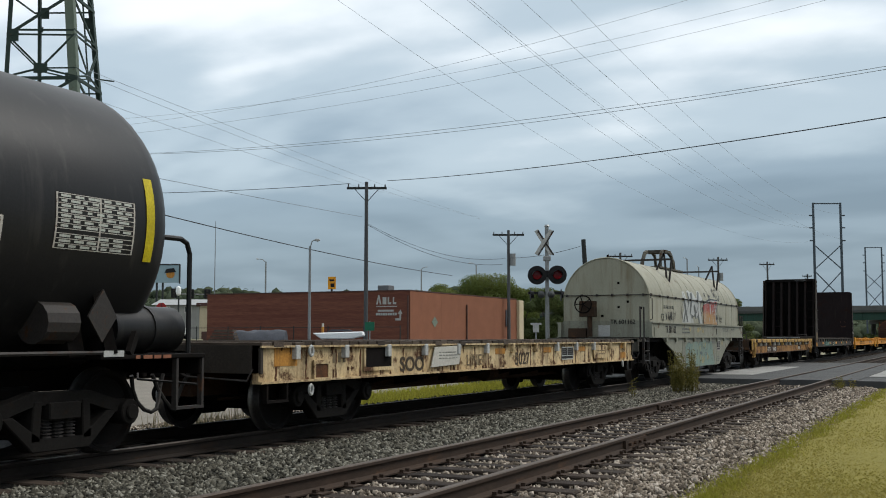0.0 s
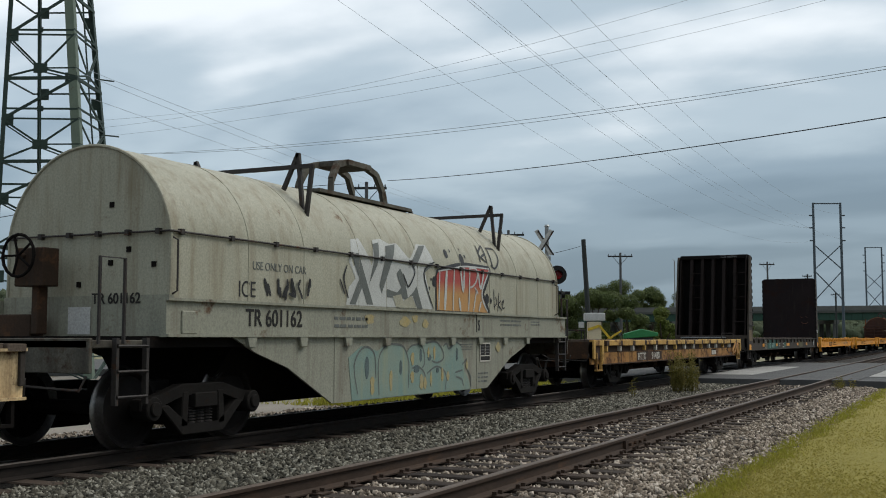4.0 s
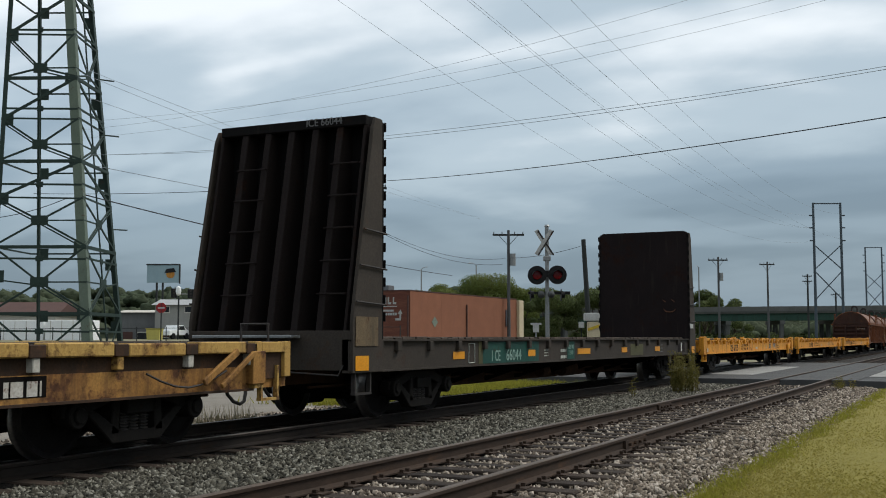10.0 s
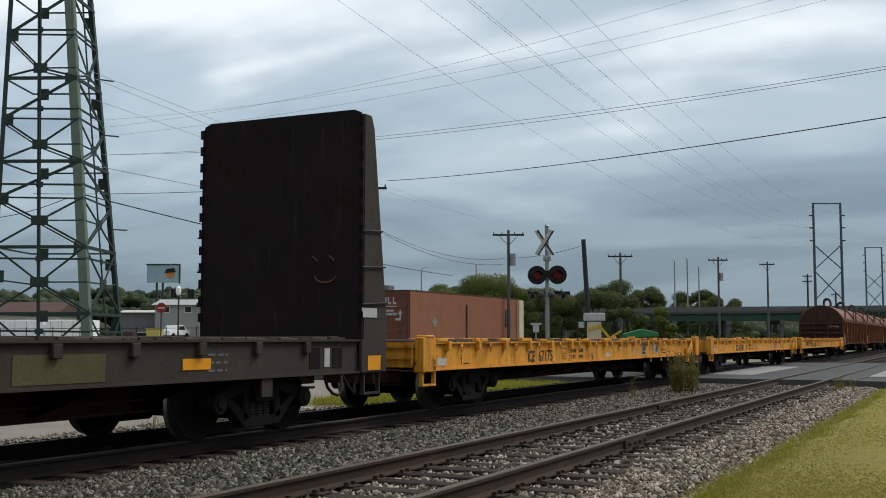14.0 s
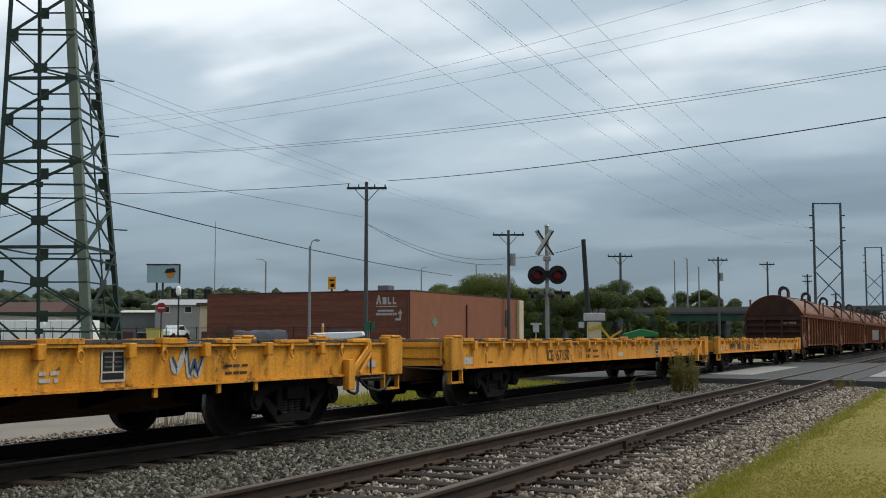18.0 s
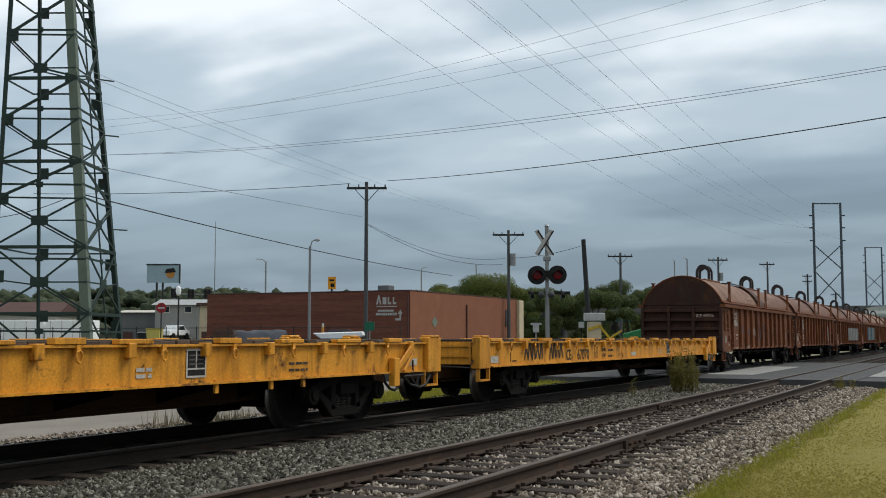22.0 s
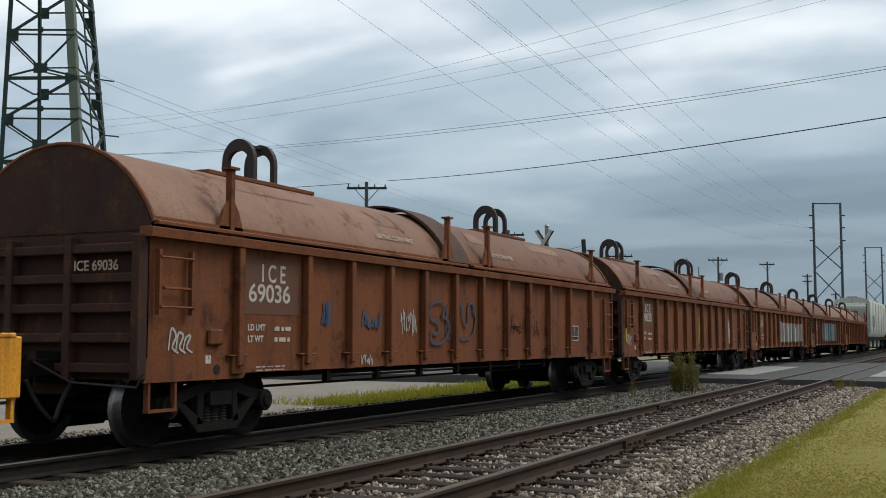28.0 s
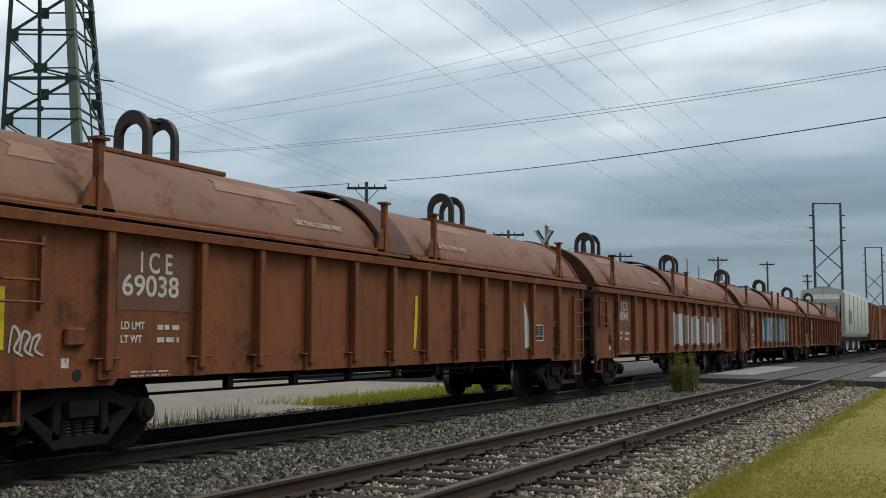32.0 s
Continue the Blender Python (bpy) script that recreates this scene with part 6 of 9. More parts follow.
            lip = arch(w + 0.03, z1 + 0.14, 3.375, 20)
            prism(bm, lip + [(p[0] * 0.965, p[1] - 0.03) for p in lip[::-1]], x1 - 0.68, x1 + 0.14, "x")
            # the lip's dark brown is the cover paint with shade mixed in
            part("joint_lip", bm, M["brown_lip"], car, "raised lip where the covers meet, shade in its colour", smooth=True)
        lettering("cover_writing", "USE THIS COVER FIRST", 0.115, M["faded_white"], cv, pose(-h + (5.15 if i == 0 else 9.30), -1.233, z1 + 0.355, 57.2, 0, 0), "faded white stencilled writing", 1.0, 0.003)
        for a0, a1, k0, k1 in COVER_PATCHES[(seed + i) % 4]:
            bm = bmesh.new()               # paler field of worn paint, wrapped over the arch
            sec = [(p[0] * 1.003, p[1] + 0.005) for p in arch(w - 0.02, z1 + 0.10, 3.275, 36)][k0:k1]
            r0 = random.Random(seed * 3 + i)
            vs = [[bm.verts.new((-h + (0 if i == 0 else 8.2) + a + r0.uniform(-0.10, 0.10), p[0], p[1])) for a in (a0, a1)] for p in sec]
            for u, v in zip(vs, vs[1:]):
                bm.faces.new((u[0], u[1], v[1], v[0]))
            part("worn_field", bm, M["tan_cover"], cv, "paler field of worn paint")
    y = -w - 0.003
    px = -h + 1.79
    plate(car, "lettering_panel", px - 0.06, z0 + 0.66, 1.16, 0.66, y + 0.001, M["g_blueblack"], "darker square of touched-up paint", 0.002)
    lettering("reporting_mark", "I C E", 0.30, M["white"], car, on_side(px + 0.26, y - 0.002, z0 + 1.05), "worn white stencilled letters", 0.85, 0.004)
    lettering("car_number", number, 0.30, M["white"], car, on_side(px, y - 0.002, z0 + 0.81), "worn white stencilled number", 1.18, 0.004)
    lettering("load_limit", "LD LMT", 0.105, M["white"], car, on_side(px + 0.0, y, z0 + 0.47), "", 1.0, 0.003)
    lettering("light_weight", "LT WT", 0.105, M["white"], car, on_side(px + 0.0, y, z0 + 0.335), "", 1.0, 0.003)
    bars(car, px + 0.55, z0 + 0.335, 0.35, 0.26, 2, y, M["white"], 0.4, seed)
    bars(car, px + 0.1, z0 - 0.005, 0.6, 0.08, 2, y - 0.055, M["white"], 0.35, seed + 1)
    stencil_frame(car, h - 2.84, z0 + 0.32, 0.47, 0.32, y)
    bars(car, h - 1.75, z0 + 0.62, 0.4, 0.14, 2, y, M["white"], 0.4, seed + 9)
    grab(car, [(-h + 0.22, -w, 1.68), (-h + 0.22, -w - 0.07, 1.68), (-h + 0.67, -w - 0.07, 1.68), (-h + 0.67, -w, 1.68)], M["brown"])
    ladder(car, -h + 0.14, -h + 0.67, -w - 0.06, z0 + 0.62, 2.08, 2, M["brown"])
    ladder(car, h - 0.72, h - 0.14, -w - 0.06, z0 - 0.02, 2.05, 5, M["brown"])
    bm = bmesh.new()
    box(bm, -h + 1.02, -h + 1.28, -w - 0.05, -w, z0 + 0.30, z0 + 0.48)
    part("routing_board", bm, M["brown"], car, "small framed routing board", bevel=0.02)
    plate(car, "inspection_label", -h + 0.99, z0 + 0.10, 0.10, 0.09, -w - 0.014, M["white"])
    bm = bmesh.new()
    rod(bm, (-h + 1.2, -w - 0.016, z0 + 0.03), (-h + 1.2, -w - 0.012, z0 + 0.03), 0.06, 10)
    rod(bm, (h - 1.2, -w - 0.016, z0 + 0.03), (h - 1.2, -w - 0.012, z0 + 0.03), 0.06, 10)
    part("jacking_hole", bm, M["black"], car)
    if graffiti in ("tag", "yellow"):
        bm = bmesh.new()
        for k in range(3):
            x = -h + 0.38 + 0.12 * k
            stroke(bm, [(x, z0 + 0.25), (x + 0.04, z0 + 0.48 - 0.05 * k), (x + 0.12, z0 + 0.40), (x + 0.06, z0 + 0.28), (x + 0.16, z0 + 0.22)], 0.014, y)
        part("spray_tag", bm, M["g_white"], car, "pale spray-painted scribble")
    if graffiti == "yellow":
        for x, ln in ((-h + 4.15, 0.62), (-h + 8.2, 0.8), (-h + 11.9, 0.55)):
            bm = bmesh.new()
            stroke(bm, [(x, z0 + 0.22), (x + 0.05, z0 + 0.22 + ln * 0.5), (x + 0.07, z0 + 0.22 + ln)], 0.05, y)
            part("spray_stripe", bm, M["lime"], car, "yellow spray-painted stripe")
        plate(car, "reflector", -h + 0.22, z0 + 0.28, 0.09, 0.55, y - 0.01, M["lime"], "yellow reflective strip")
        graffiti_patch(car, h - 3.35, z0 + 0.1, 0.62, 1.1, y, seed, ("g_white", "g_red", "g_grey"))
    if graffiti in ("blue", "white"):      # the paint runs on over the posts
        for k in range(n):
            x = posts[k]
            if (2 < k < 9) if graffiti == "blue" else (4 < k < 11):
                bm = bmesh.new()
                box(bm, x - 0.059, x + 0.059, -w - 0.104, -w - 0.002, z0 + 0.22, z0 + (1.22 if graffiti == "blue" else 1.05))
                part("spray_shape", bm, M[("g_blue", "g_white", "g_teal")[k % 3] if graffiti == "blue" else "g_white"], car)
    if graffiti == "blue":
        graffiti_patch(car, -h + 4.2, z0 + 0.15, 5.6, 1.15, y, seed, ("g_blue", "g_white", "g_teal", "g_blueblack"))
    if graffiti == "white":
        for k in range(9):
            x = -0.9 + k * 0.72
            plate(car, "spray_stripe", x, z0 + 0.12, 0.36, 1.0 - 0.04 * k, y, M["g_white"], "white spray-painted block")
    if graffiti == "tag":                  # rounded blue outlines over three panels, a pale scribble before them
        for pts in ([(7.12, 1.66), (6.92, 1.73), (6.64, 1.70), (6.54, 1.58), (6.62, 1.45), (6.84, 1.39), (6.87, 1.27), (6.72, 1.22), (6.58, 1.26), (6.62, 1.10), (6.92, 1.08), (7.14, 1.17), (7.26, 1.32), (7.18, 1.45), (7.00, 1.50), (7.06, 1.58), (7.12, 1.66)],
                    [(7.20, 1.70), (7.16, 1.28), (7.24, 1.15), (7.34, 1.20), (7.33, 1.55)], [(7.36, 1.70), (7.56, 1.66), (7.56, 1.16), (7.42, 1.12), (7.36, 1.20)],
                    [(7.60, 1.66), (7.74, 1.70), (7.80, 1.46), (7.90, 1.36), (8.00, 1.46), (8.01, 1.70), (8.16, 1.74), (8.26, 1.65), (8.31, 1.50), (8.26, 1.30), (8.06, 1.16), (7.74, 1.14), (7.60, 1.22)],
                    [(8.20, 1.76), (8.24, 1.55), (8.38, 1.50), (8.28, 1.44)]):
            bm = bmesh.new()
            stroke(bm, [(-h + q[0], q[1]) for q in pts], 0.028, y - 0.0015 * len(pts))
            part("spray_tag", bm, M["g_darkblue"], car, "faded dark blue spray-painted outline")
        graffiti_strokes(car, -h + 5.62, z0 + 0.40, 0.44, 0.42, y, 77, "g_white", 0.011)
        graffiti_strokes(car, -h + 9.6, z0 + 0.35, 2.2, 0.5, y, 78, "under", 0.010)
        graffiti_strokes(car, -h + 3.42, z0 + 0.52, 0.16, 0.35, y, 79, "g_tagblue", 0.024)
        graffiti_strokes(car, -h + 4.45, z0 + 0.50, 0.52, 0.28, y, 80, "g_tagblue", 0.026)
        graffiti_strokes(car, -h + 4.40, z0 + 0.0, 0.30, 0.16, y - 0.014, 81, "g_white", 0.009)
    underframe(car, h - 0.1, h - 1.42, z0 + 0.10, 0.62)
    bm = bmesh.new()
    for k in range(7):
        x = -h + 3.6 + k * 1.35
        box(bm, x, x + 0.10, -w + 0.02, -w + 0.1, 0.60, z0)
        if k < 6:
            rod(bm, (x, -w + 0.06, 0.66), (x + 1.35, -w + 0.06, 0.66), 0.018, 6)
    rod(bm, (0.9, -0.85, 0.62), (1.7, -0.85, 0.62), 0.11, 10)
    part("brake_rigging", bm, M["under"], car)
    for s in (-1, 1):
        truck(car, s * (h - 1.42), -0.17)
        coupler(car, s * h, s, -0.17)
        step(car, s * (h - 0.3) - 0.2, -w + 0.03, 0.42, z0 - 0.05, M["brown"])
    # brake housing and running board on the end
    lettering("end_number", "ICE " + number, 0.15, M["faded_white"], car, pose(-h - 0.122, -0.52, 1.86, 90, 0, -90), "worn white stencilled writing", 0.95, 0.002)
    return car


def graffiti_patch(car, x, z, w, h, y, seed, mats, gap=0.25):
    """Overlapping spray-painted shapes on a side, in colours only."""
    rnd = random.Random(seed * 7 + 1)
    xx, k = x, 0
    while xx < x + w - 0.1:
        ww = min(rnd.uniform(0.3, 0.6), x + w - xx)
        bm = bmesh.new()
        t = rnd.uniform(-0.12, 0.12)
        zb_, zt_ = z + rnd.uniform(0, 0.15) * h, z + h * rnd.uniform(0.8, 1.0)
        prism(bm, [(xx, zb_), (xx + ww * 0.8, zb_ + 0.05 * h), (xx + ww * 0.7, z + h * 0.45), (xx + ww + t, zt_ - 0.1 * h), (xx + ww * 0.5 + t, zt_), (xx + ww * 0.35, z + h * 0.55), (xx + t, zt_ - 0.05 * h)],
              y - 0.003 - 0.0004 * (k % 4), y)
        part("spray_shape", bm, M[mats[k % len(mats)]], car)
        xx += ww * (1 - gap) + (0.3 if gap > 0.4 else 0)
        k += 1


def coil_car(front, rear):
    """The pale grey-green coil car with one long arched hood and a deep belly."""
    car, h = new_car("coil_car", "pale grey-green coil car with arched hood, deep belly and graffiti", "freight car", front, rear)
    w, wh = 1.27, 1.17
    rise = 3.30 - 2.30
    rad = (wh * wh + rise * rise) / (2 * rise)

    def skin(z):
        """The hood's near face at height z."""
        return -wh if z <= 2.30 else -math.sqrt(max(0.0, rad * rad - (z - 3.30 + rad) ** 2))
    bm = bmesh.new()
    shell(bm, arch(wh, 2.30, 3.30, 22, 1.58), -5.70, 6.39, 14, dent=0.004)
    hood = part("hood", bm, M["grey_hood"], car, "arched pale grey-green steel hood", smooth=True)
    for xx, r_ in ((-5.70, 0.020), (6.39, 0.020), (-4.3, 0.008), (-3.1, 0.006), (-1.7, 0.008), (-0.9, 0.006), (0.1, 0.008), (1.7, 0.008), (2.9, 0.006), (4.2, 0.008), (5.3, 0.006)):
        bm = bmesh.new()
        pipe(bm, [(xx, p[0], p[1]) for p in arch(wh, 2.30, 3.30, 24, 1.58)], r_, 6)
        part("hood_rim" if r_ > 0.015 else "hood_seam", bm, M["grey_hood"], hood)
    bm = bmesh.new()
    rod(bm, (-5.75, -wh - 0.02, 2.30), (6.36, -wh - 0.02, 2.30), 0.013, 6)
    for k in range(14):
        x = -5.55 + k * 0.90
        box(bm, x - 0.03, x + 0.03, -wh - 0.04, -wh + 0.04, 2.27, 2.33)
    rod(bm, (-5.73, -wh, 2.30), (-5.73, wh, 2.30), 0.012, 6)
    for k in range(6):
        box(bm, -5.76, -5.70, -1.05 + 0.42 * k, -1.0 + 0.42 * k, 2.27, 2.33)
    part("lashing_rod", bm, M["bar"], hood, "dark rod along the eaves")
    # A-shaped stacking brackets and the central lifting bail
    for x in (-2.75, 3.75):
        bm = bmesh.new()
        for s in (-1, 1):
            beam(bm, (x, s * 0.84, 3.60), (x, s * 0.60, 3.10), 0.05, 0.05)
            beam(bm, (x, s * 0.84, 3.60), (x, s * 0.92, 2.76), 0.05, 0.05)
            beam(bm, (x, s * 1.06, 3.43), (x, s * 0.97, 2.72), 0.05, 0.05)
        beam(bm, (x, -1.08, 3.42), (x, 1.08, 3.42), 0.055, 0.055)
        part("stacking_bracket", bm, M["bar"], hood, "dark steel A-shaped bracket")
    bm = bmesh.new()
    for s in (-1, 1):
        prev = None
        for k in range(9):
            a = math.pi * k / 8
            p = (-0.2 - 0.85 * math.cos(a), s * (0.30 - 0.06 * math.sin(a)), 3.22 + 0.62 * min(1, 1.25 * math.sin(a)))
            if prev:
                beam(bm, prev, p, 0.08, 0.09)
            prev = p
    box(bm, -0.55, 0.15, -0.32, 0.32, 3.80, 3.88)
    box(bm, -1.5, 1.4, -0.4, 0.4, 3.27, 3.32)
    # darker than its pale rusty paint: its backlit look is put into the colour
    part("lifting_bail", bm, M["grey_grime_dark"], hood, "rust-streaked steel lifting bail, backlit darkness in its colour")
    # frame: sill band, deep belly plate, end platforms
    for s in (-1, 1):
        bm = bmesh.new()
        prism(bm, cross_wall(6.1, s * (w + 0.055), 0, 1.17, 1.58, 0.12, 0.035, 0.03), -5.9, 6.55, "x")
        part("side_sill", bm, M["grey_body"], car)
    for s in (-1, 1):
        bm = bmesh.new()
        a, b = sorted((s * w, s * (w - 0.03)))
        prism(bm, [(-4.75, 1.18), (4.75, 1.18), (4.25, 0.98), (3.6, 0.80), (2.55, 0.31), (-2.55, 0.31), (-3.6, 0.80), (-4.25, 0.98)], a, b)
        part("belly_plate", bm, M["grey_body"], car)
    for k in range(9):
        bm = bmesh.new()
        x = -4.4 + k * 1.1
        prism(bm, [(x - 0.10, 1.18), (x + 0.10, 1.18), (x + 0.06, 1.05), (x - 0.06, 1.05)], -w - 0.05, -w + 0.02)
        part("bracket", bm, M["grey_body"], car, bevel=0.006)
    for x in (-2.5, 2.10):
        bm = bmesh.new()
        box(bm, x - 0.012, x + 0.012, -w - 0.008, -w, 0.32, 1.17)
        part("seam", bm, M["grey_body"], car)
    bm = bmesh.new()
    prism(bm, [(-1.1, 1.15), (1.1, 1.15), (0.5, 0.33), (-0.5, 0.33)], -4.4, 4.4, "x")
    box(bm, -6.1, 6.1, -1.2, 1.2, 1.06, 1.18)
    part("floor_trough", bm, M["under"], car)
    for s in (-1, 1):
        bm = bmesh.new()
        a, b = sorted((s * 6.1, s * h))
        box(bm, a, b, -w + 0.08, w - 0.08, 1.06, 1.14)
        a, b = sorted((s * (h - 0.05), s * h))
        box(bm, a, b, -w + 0.05, w - 0.05, 0.82, 1.16)
        part("end_platform", bm, M["grey_grime_dark"], car, bevel=0.008)
        bm = bmesh.new()
        a, b = (-5.74, -5.66) if s < 0 else (6.40, 6.47)
        box(bm, a, b, -w + 0.08, w - 0.08, 1.14, 1.62)
        part("end_wall", bm, M["grey_body"], car, "grey-green end wall with pale sign")
        ladder(car, s * (h - 0.55) - 0.22, s * (h - 0.55) + 0.22, -w + 0.02, 0.50, 1.16, 3, M["bar"])
        grab(car, [(s * h - s * 0.1, -w + 0.03, 1.1), (s * h - s * 0.1, -w + 0.03, 1.95), (s * h - s * 0.45, -w + 0.03, 1.95), (s * h - s * 0.45, -w + 0.03, 1.1)], M["bar"], 0.02)
        grab(car, [(s * 5.97 + 0.29, -wh, 1.62), (s * 5.97 + 0.29, -wh - 0.08, 1.66), (s * 5.97 + 0.29, -wh - 0.08, 2.20), (s * 5.97 + 0.29, -wh, 2.24)], M["bar"], 0.012)
        truck(car, s * (h - 1.95))
        coupler(car, s * h, s)
    bm = bmesh.new()
    box(bm, -5.66, -5.40, -w - 0.04, -w + 0.03, 1.2, 1.45)
    part("ladder_plate", bm, M["grey_body"], car, "pale step plate", bevel=0.01)
    bm = bmesh.new()                       # hand brake wheel on the leading end
    pts = [(-6.24, 0.46 + 0.23 * math.cos(2 * math.pi * k / 16), 2.05 + 0.23 * math.sin(2 * math.pi * k / 16)) for k in range(17)]
    pipe(bm, pts, 0.018, 6)
    for k in range(5):
        a = 2 * math.pi * k / 5
        rod(bm, (-6.24, 0.46, 2.05), (-6.24, 0.46 + 0.22 * math.cos(a), 2.05 + 0.22 * math.sin(a)), 0.014, 6)
    part("brake_wheel", bm, M["under"], car)
    bm = bmesh.new()
    box(bm, -6.16, -5.92, 0.18, 0.60, 1.72, 2.14)
    box(bm, -6.10, -5.95, 0.30, 0.40, 1.20, 1.75)
    box(bm, -6.05, -5.85, 0.45, 0.95, 1.15, 1.42)
    rod(bm, (-6.24, 0.46, 2.05), (-6.0, 0.46, 2.05), 0.03, 8)
    part("brake_housing", bm, M["rust_dark"], car, "rust-brown brake housing", bevel=0.03)
    bm = bmesh.new()
    box(bm, -5.752, -5.748, -0.12, 0.20, 1.20, 1.50)
    part("end_notice", bm, M["sign_white"], car, "small pale notice plate")
    lettering("end_number", "TR 601162", 0.16, M["black"], car, pose(-5.745, -0.13, 1.535, 90, 0, -90), "black stencilled number", 0.95, 0.003)
    for yy, zz in ((-0.35, 2.62), (-0.35, 1.98), (-0.95, 1.95), (0.1, 1.75), (-0.6, 2.12)):
        bm = bmesh.new()
        box(bm, -5.712, -5.70, yy - 0.03, yy + 0.03, zz - 0.03, zz + 0.03)
        part("end_rivet_plate", bm, M["under"], car)
    # writing
    y = -w - 0.003
    lettering("reporting_mark", "ICE", 0.27, M["g_black"], car, on_side(-4.50, -wh - 0.003, 1.64), "", 0.9)
    graffiti_strokes(car, -3.95, 1.62, 0.95, 0.30, -wh, 3, "g_black", 0.022)
    lettering("notice", "USE ONLY ON CAR", 0.14, M["g_grey"], car, on_side(-4.22, -wh - 0.003, 1.97), "", 0.95)
    lettering("car_number", "TR 601162", 0.28, M["black"], car, on_side(-4.51, -w - 0.024, 1.30), "black stencilled lettering", 0.95, 0.004)
    bars(car, -2.55, 1.30, 0.9, 0.2, 2, -w - 0.022, M["g_grey"], 0.4, 11)
    lettering("letter", "S", 0.25, M["black"], car, on_side(2.11, -w - 0.024, 1.29), "", 0.8, 0.004)
    plate(car, "letter_bar", 2.05, 1.26, 0.02, 0.30, -w - 0.024, M["black"])
    bars(car, 3.1, 1.38, 1.0, 0.14, 2, -w - 0.022, M["g_grey"], 0.4, 12)
    bars(car, 4.6, 1.40, 0.5, 0.1, 2, -w - 0.022, M["g_grey"], 0.4, 13)
    stencil_frame(car, 2.23, 0.76, 0.44, 0.32, -w - 0.006)
    bars(car, 2.16, 0.42, 0.42, 0.2, 3, y, M["g_grey"], 0.35, 14)
    bars(car, 1.45, 0.97, 0.5, 0.12, 3, y, M["g_grey"], 0.3, 15)
    # graffiti: a white and grey block piece, a red and ochre panel, a faded teal piece on the belly
    yy = skin
    dark = "g_black"
    spray(car, [(-2.05, 1.61), (-1.98, 1.85), (-1.80, 1.98), (-1.98, 2.20), (-1.86, 2.52), (-1.62, 2.55), (-1.34, 2.18), (-1.22, 2.56), (-0.95, 2.60), (-0.74, 2.54), (-0.47, 2.57), (-0.22, 2.38), (-0.14, 2.36),
                (0.21, 2.61), (0.53, 2.62), (0.68, 2.36), (0.34, 2.19), (0.63, 1.61)], yy, "g_white", 0.0)
    for k, pts in enumerate((
            [(-1.96, 1.62), (-1.70, 1.98), (-1.90, 2.30), (-1.72, 2.34), (-1.30, 1.63), (-1.48, 1.63), (-1.62, 1.86), (-1.80, 1.62)],
            [(-1.24, 2.50), (-1.05, 2.54), (-1.18, 2.20), (-1.42, 1.92), (-1.30, 2.20)],
            [(-0.86, 2.50), (-0.54, 2.55), (-0.74, 2.28), (-1.05, 1.80), (-1.12, 1.92)],
            [(-0.12, 2.32), (0.27, 2.59), (0.50, 2.61), (-0.04, 2.22)],
            [(-0.60, 2.11), (-0.49, 2.19), (-0.36, 2.07), (-0.23, 1.76), (-0.02, 1.88), (0.05, 1.95), (0.26, 1.61), (0.08, 1.61), (-0.08, 1.80), (-0.26, 1.73), (-0.45, 1.75), (-0.90, 1.75), (-0.90, 1.87), (-0.58, 1.83), (-0.45, 1.91)],
            [(0.30, 2.20), (0.49, 2.33), (0.68, 2.35), (0.36, 2.18)])):
        spray(car, pts, yy, "g_grey", 0.003 + 0.0003 * k)
    spray(car, [(-0.72, 1.77), (-0.46, 1.81), (-0.39, 1.71), (-0.11, 1.80), (0.06, 1.61), (-0.60, 1.61)], yy, "grey_hood", 0.006)
    bm = bmesh.new()
    for pts in ([(-0.10, 2.27), (-0.01, 2.15), (-0.20, 1.94), (-0.29, 1.99), (-0.39, 2.12)], [(0.69, 2.36), (0.30, 2.16), (0.63, 1.62)], [(-2.0, 1.7), (-2.12, 1.95), (-2.04, 2.15)], [(-2.10, 1.75), (-2.22, 1.95)]):
        stroke(bm, pts, 0.016, lambda z: yy(z) - 0.008)
    part("spray_outline", bm, M[dark], car)
    spray(car, [(0.72, 1.59), (0.71, 2.13), (0.76, 2.24), (0.96, 2.30), (1.51, 2.39), (1.94, 2.43), (2.94, 2.42), (2.96, 2.29), (2.66, 1.92), (2.93, 1.60)], yy, dark, 0.0)
    spray(car, [(0.77, 1.60), (0.75, 2.14), (0.83, 2.22), (1.40, 2.31), (1.90, 2.36), (2.88, 2.36), (2.55, 1.92), (2.80, 1.60)], yy, "g_fade", 0.004)
    bm = bmesh.new()
    for r, pts in ((0.022, [(0.86, 2.21), (0.82, 1.61)]), (0.045, [(1.12, 2.25), (1.05, 1.61)]), (0.022, [(1.41, 2.29), (1.36, 1.61)]), (0.035, [(1.65, 2.32), (1.76, 1.94), (1.81, 2.33)]),
                   (0.035, [(1.60, 1.82), (1.66, 1.61)]), (0.024, [(2.04, 2.34), (1.98, 1.61)]), (0.02, [(2.03, 2.33), (2.30, 2.34), (2.33, 2.17), (2.17, 2.04), (2.01, 2.01)]), (0.022, [(2.31, 1.98), (2.18, 1.61)]),
                   (0.02, [(2.23, 2.02), (2.38, 1.92)]), (0.03, [(2.37, 2.32), (2.49, 2.01), (2.63, 2.33)]), (0.024, [(2.88, 2.35), (2.54, 1.92), (2.78, 1.62)]), (0.026, [(2.51, 1.79), (2.41, 1.62)]), (0.015, [(0.81, 2.22), (1.39, 2.30), (1.93, 2.36), (2.88, 2.37)])):
        stroke(bm, pts, r, lambda z: yy(z) - 0.010)
    part("spray_outline", bm, M["g_white"], car)
    bm = bmesh.new()
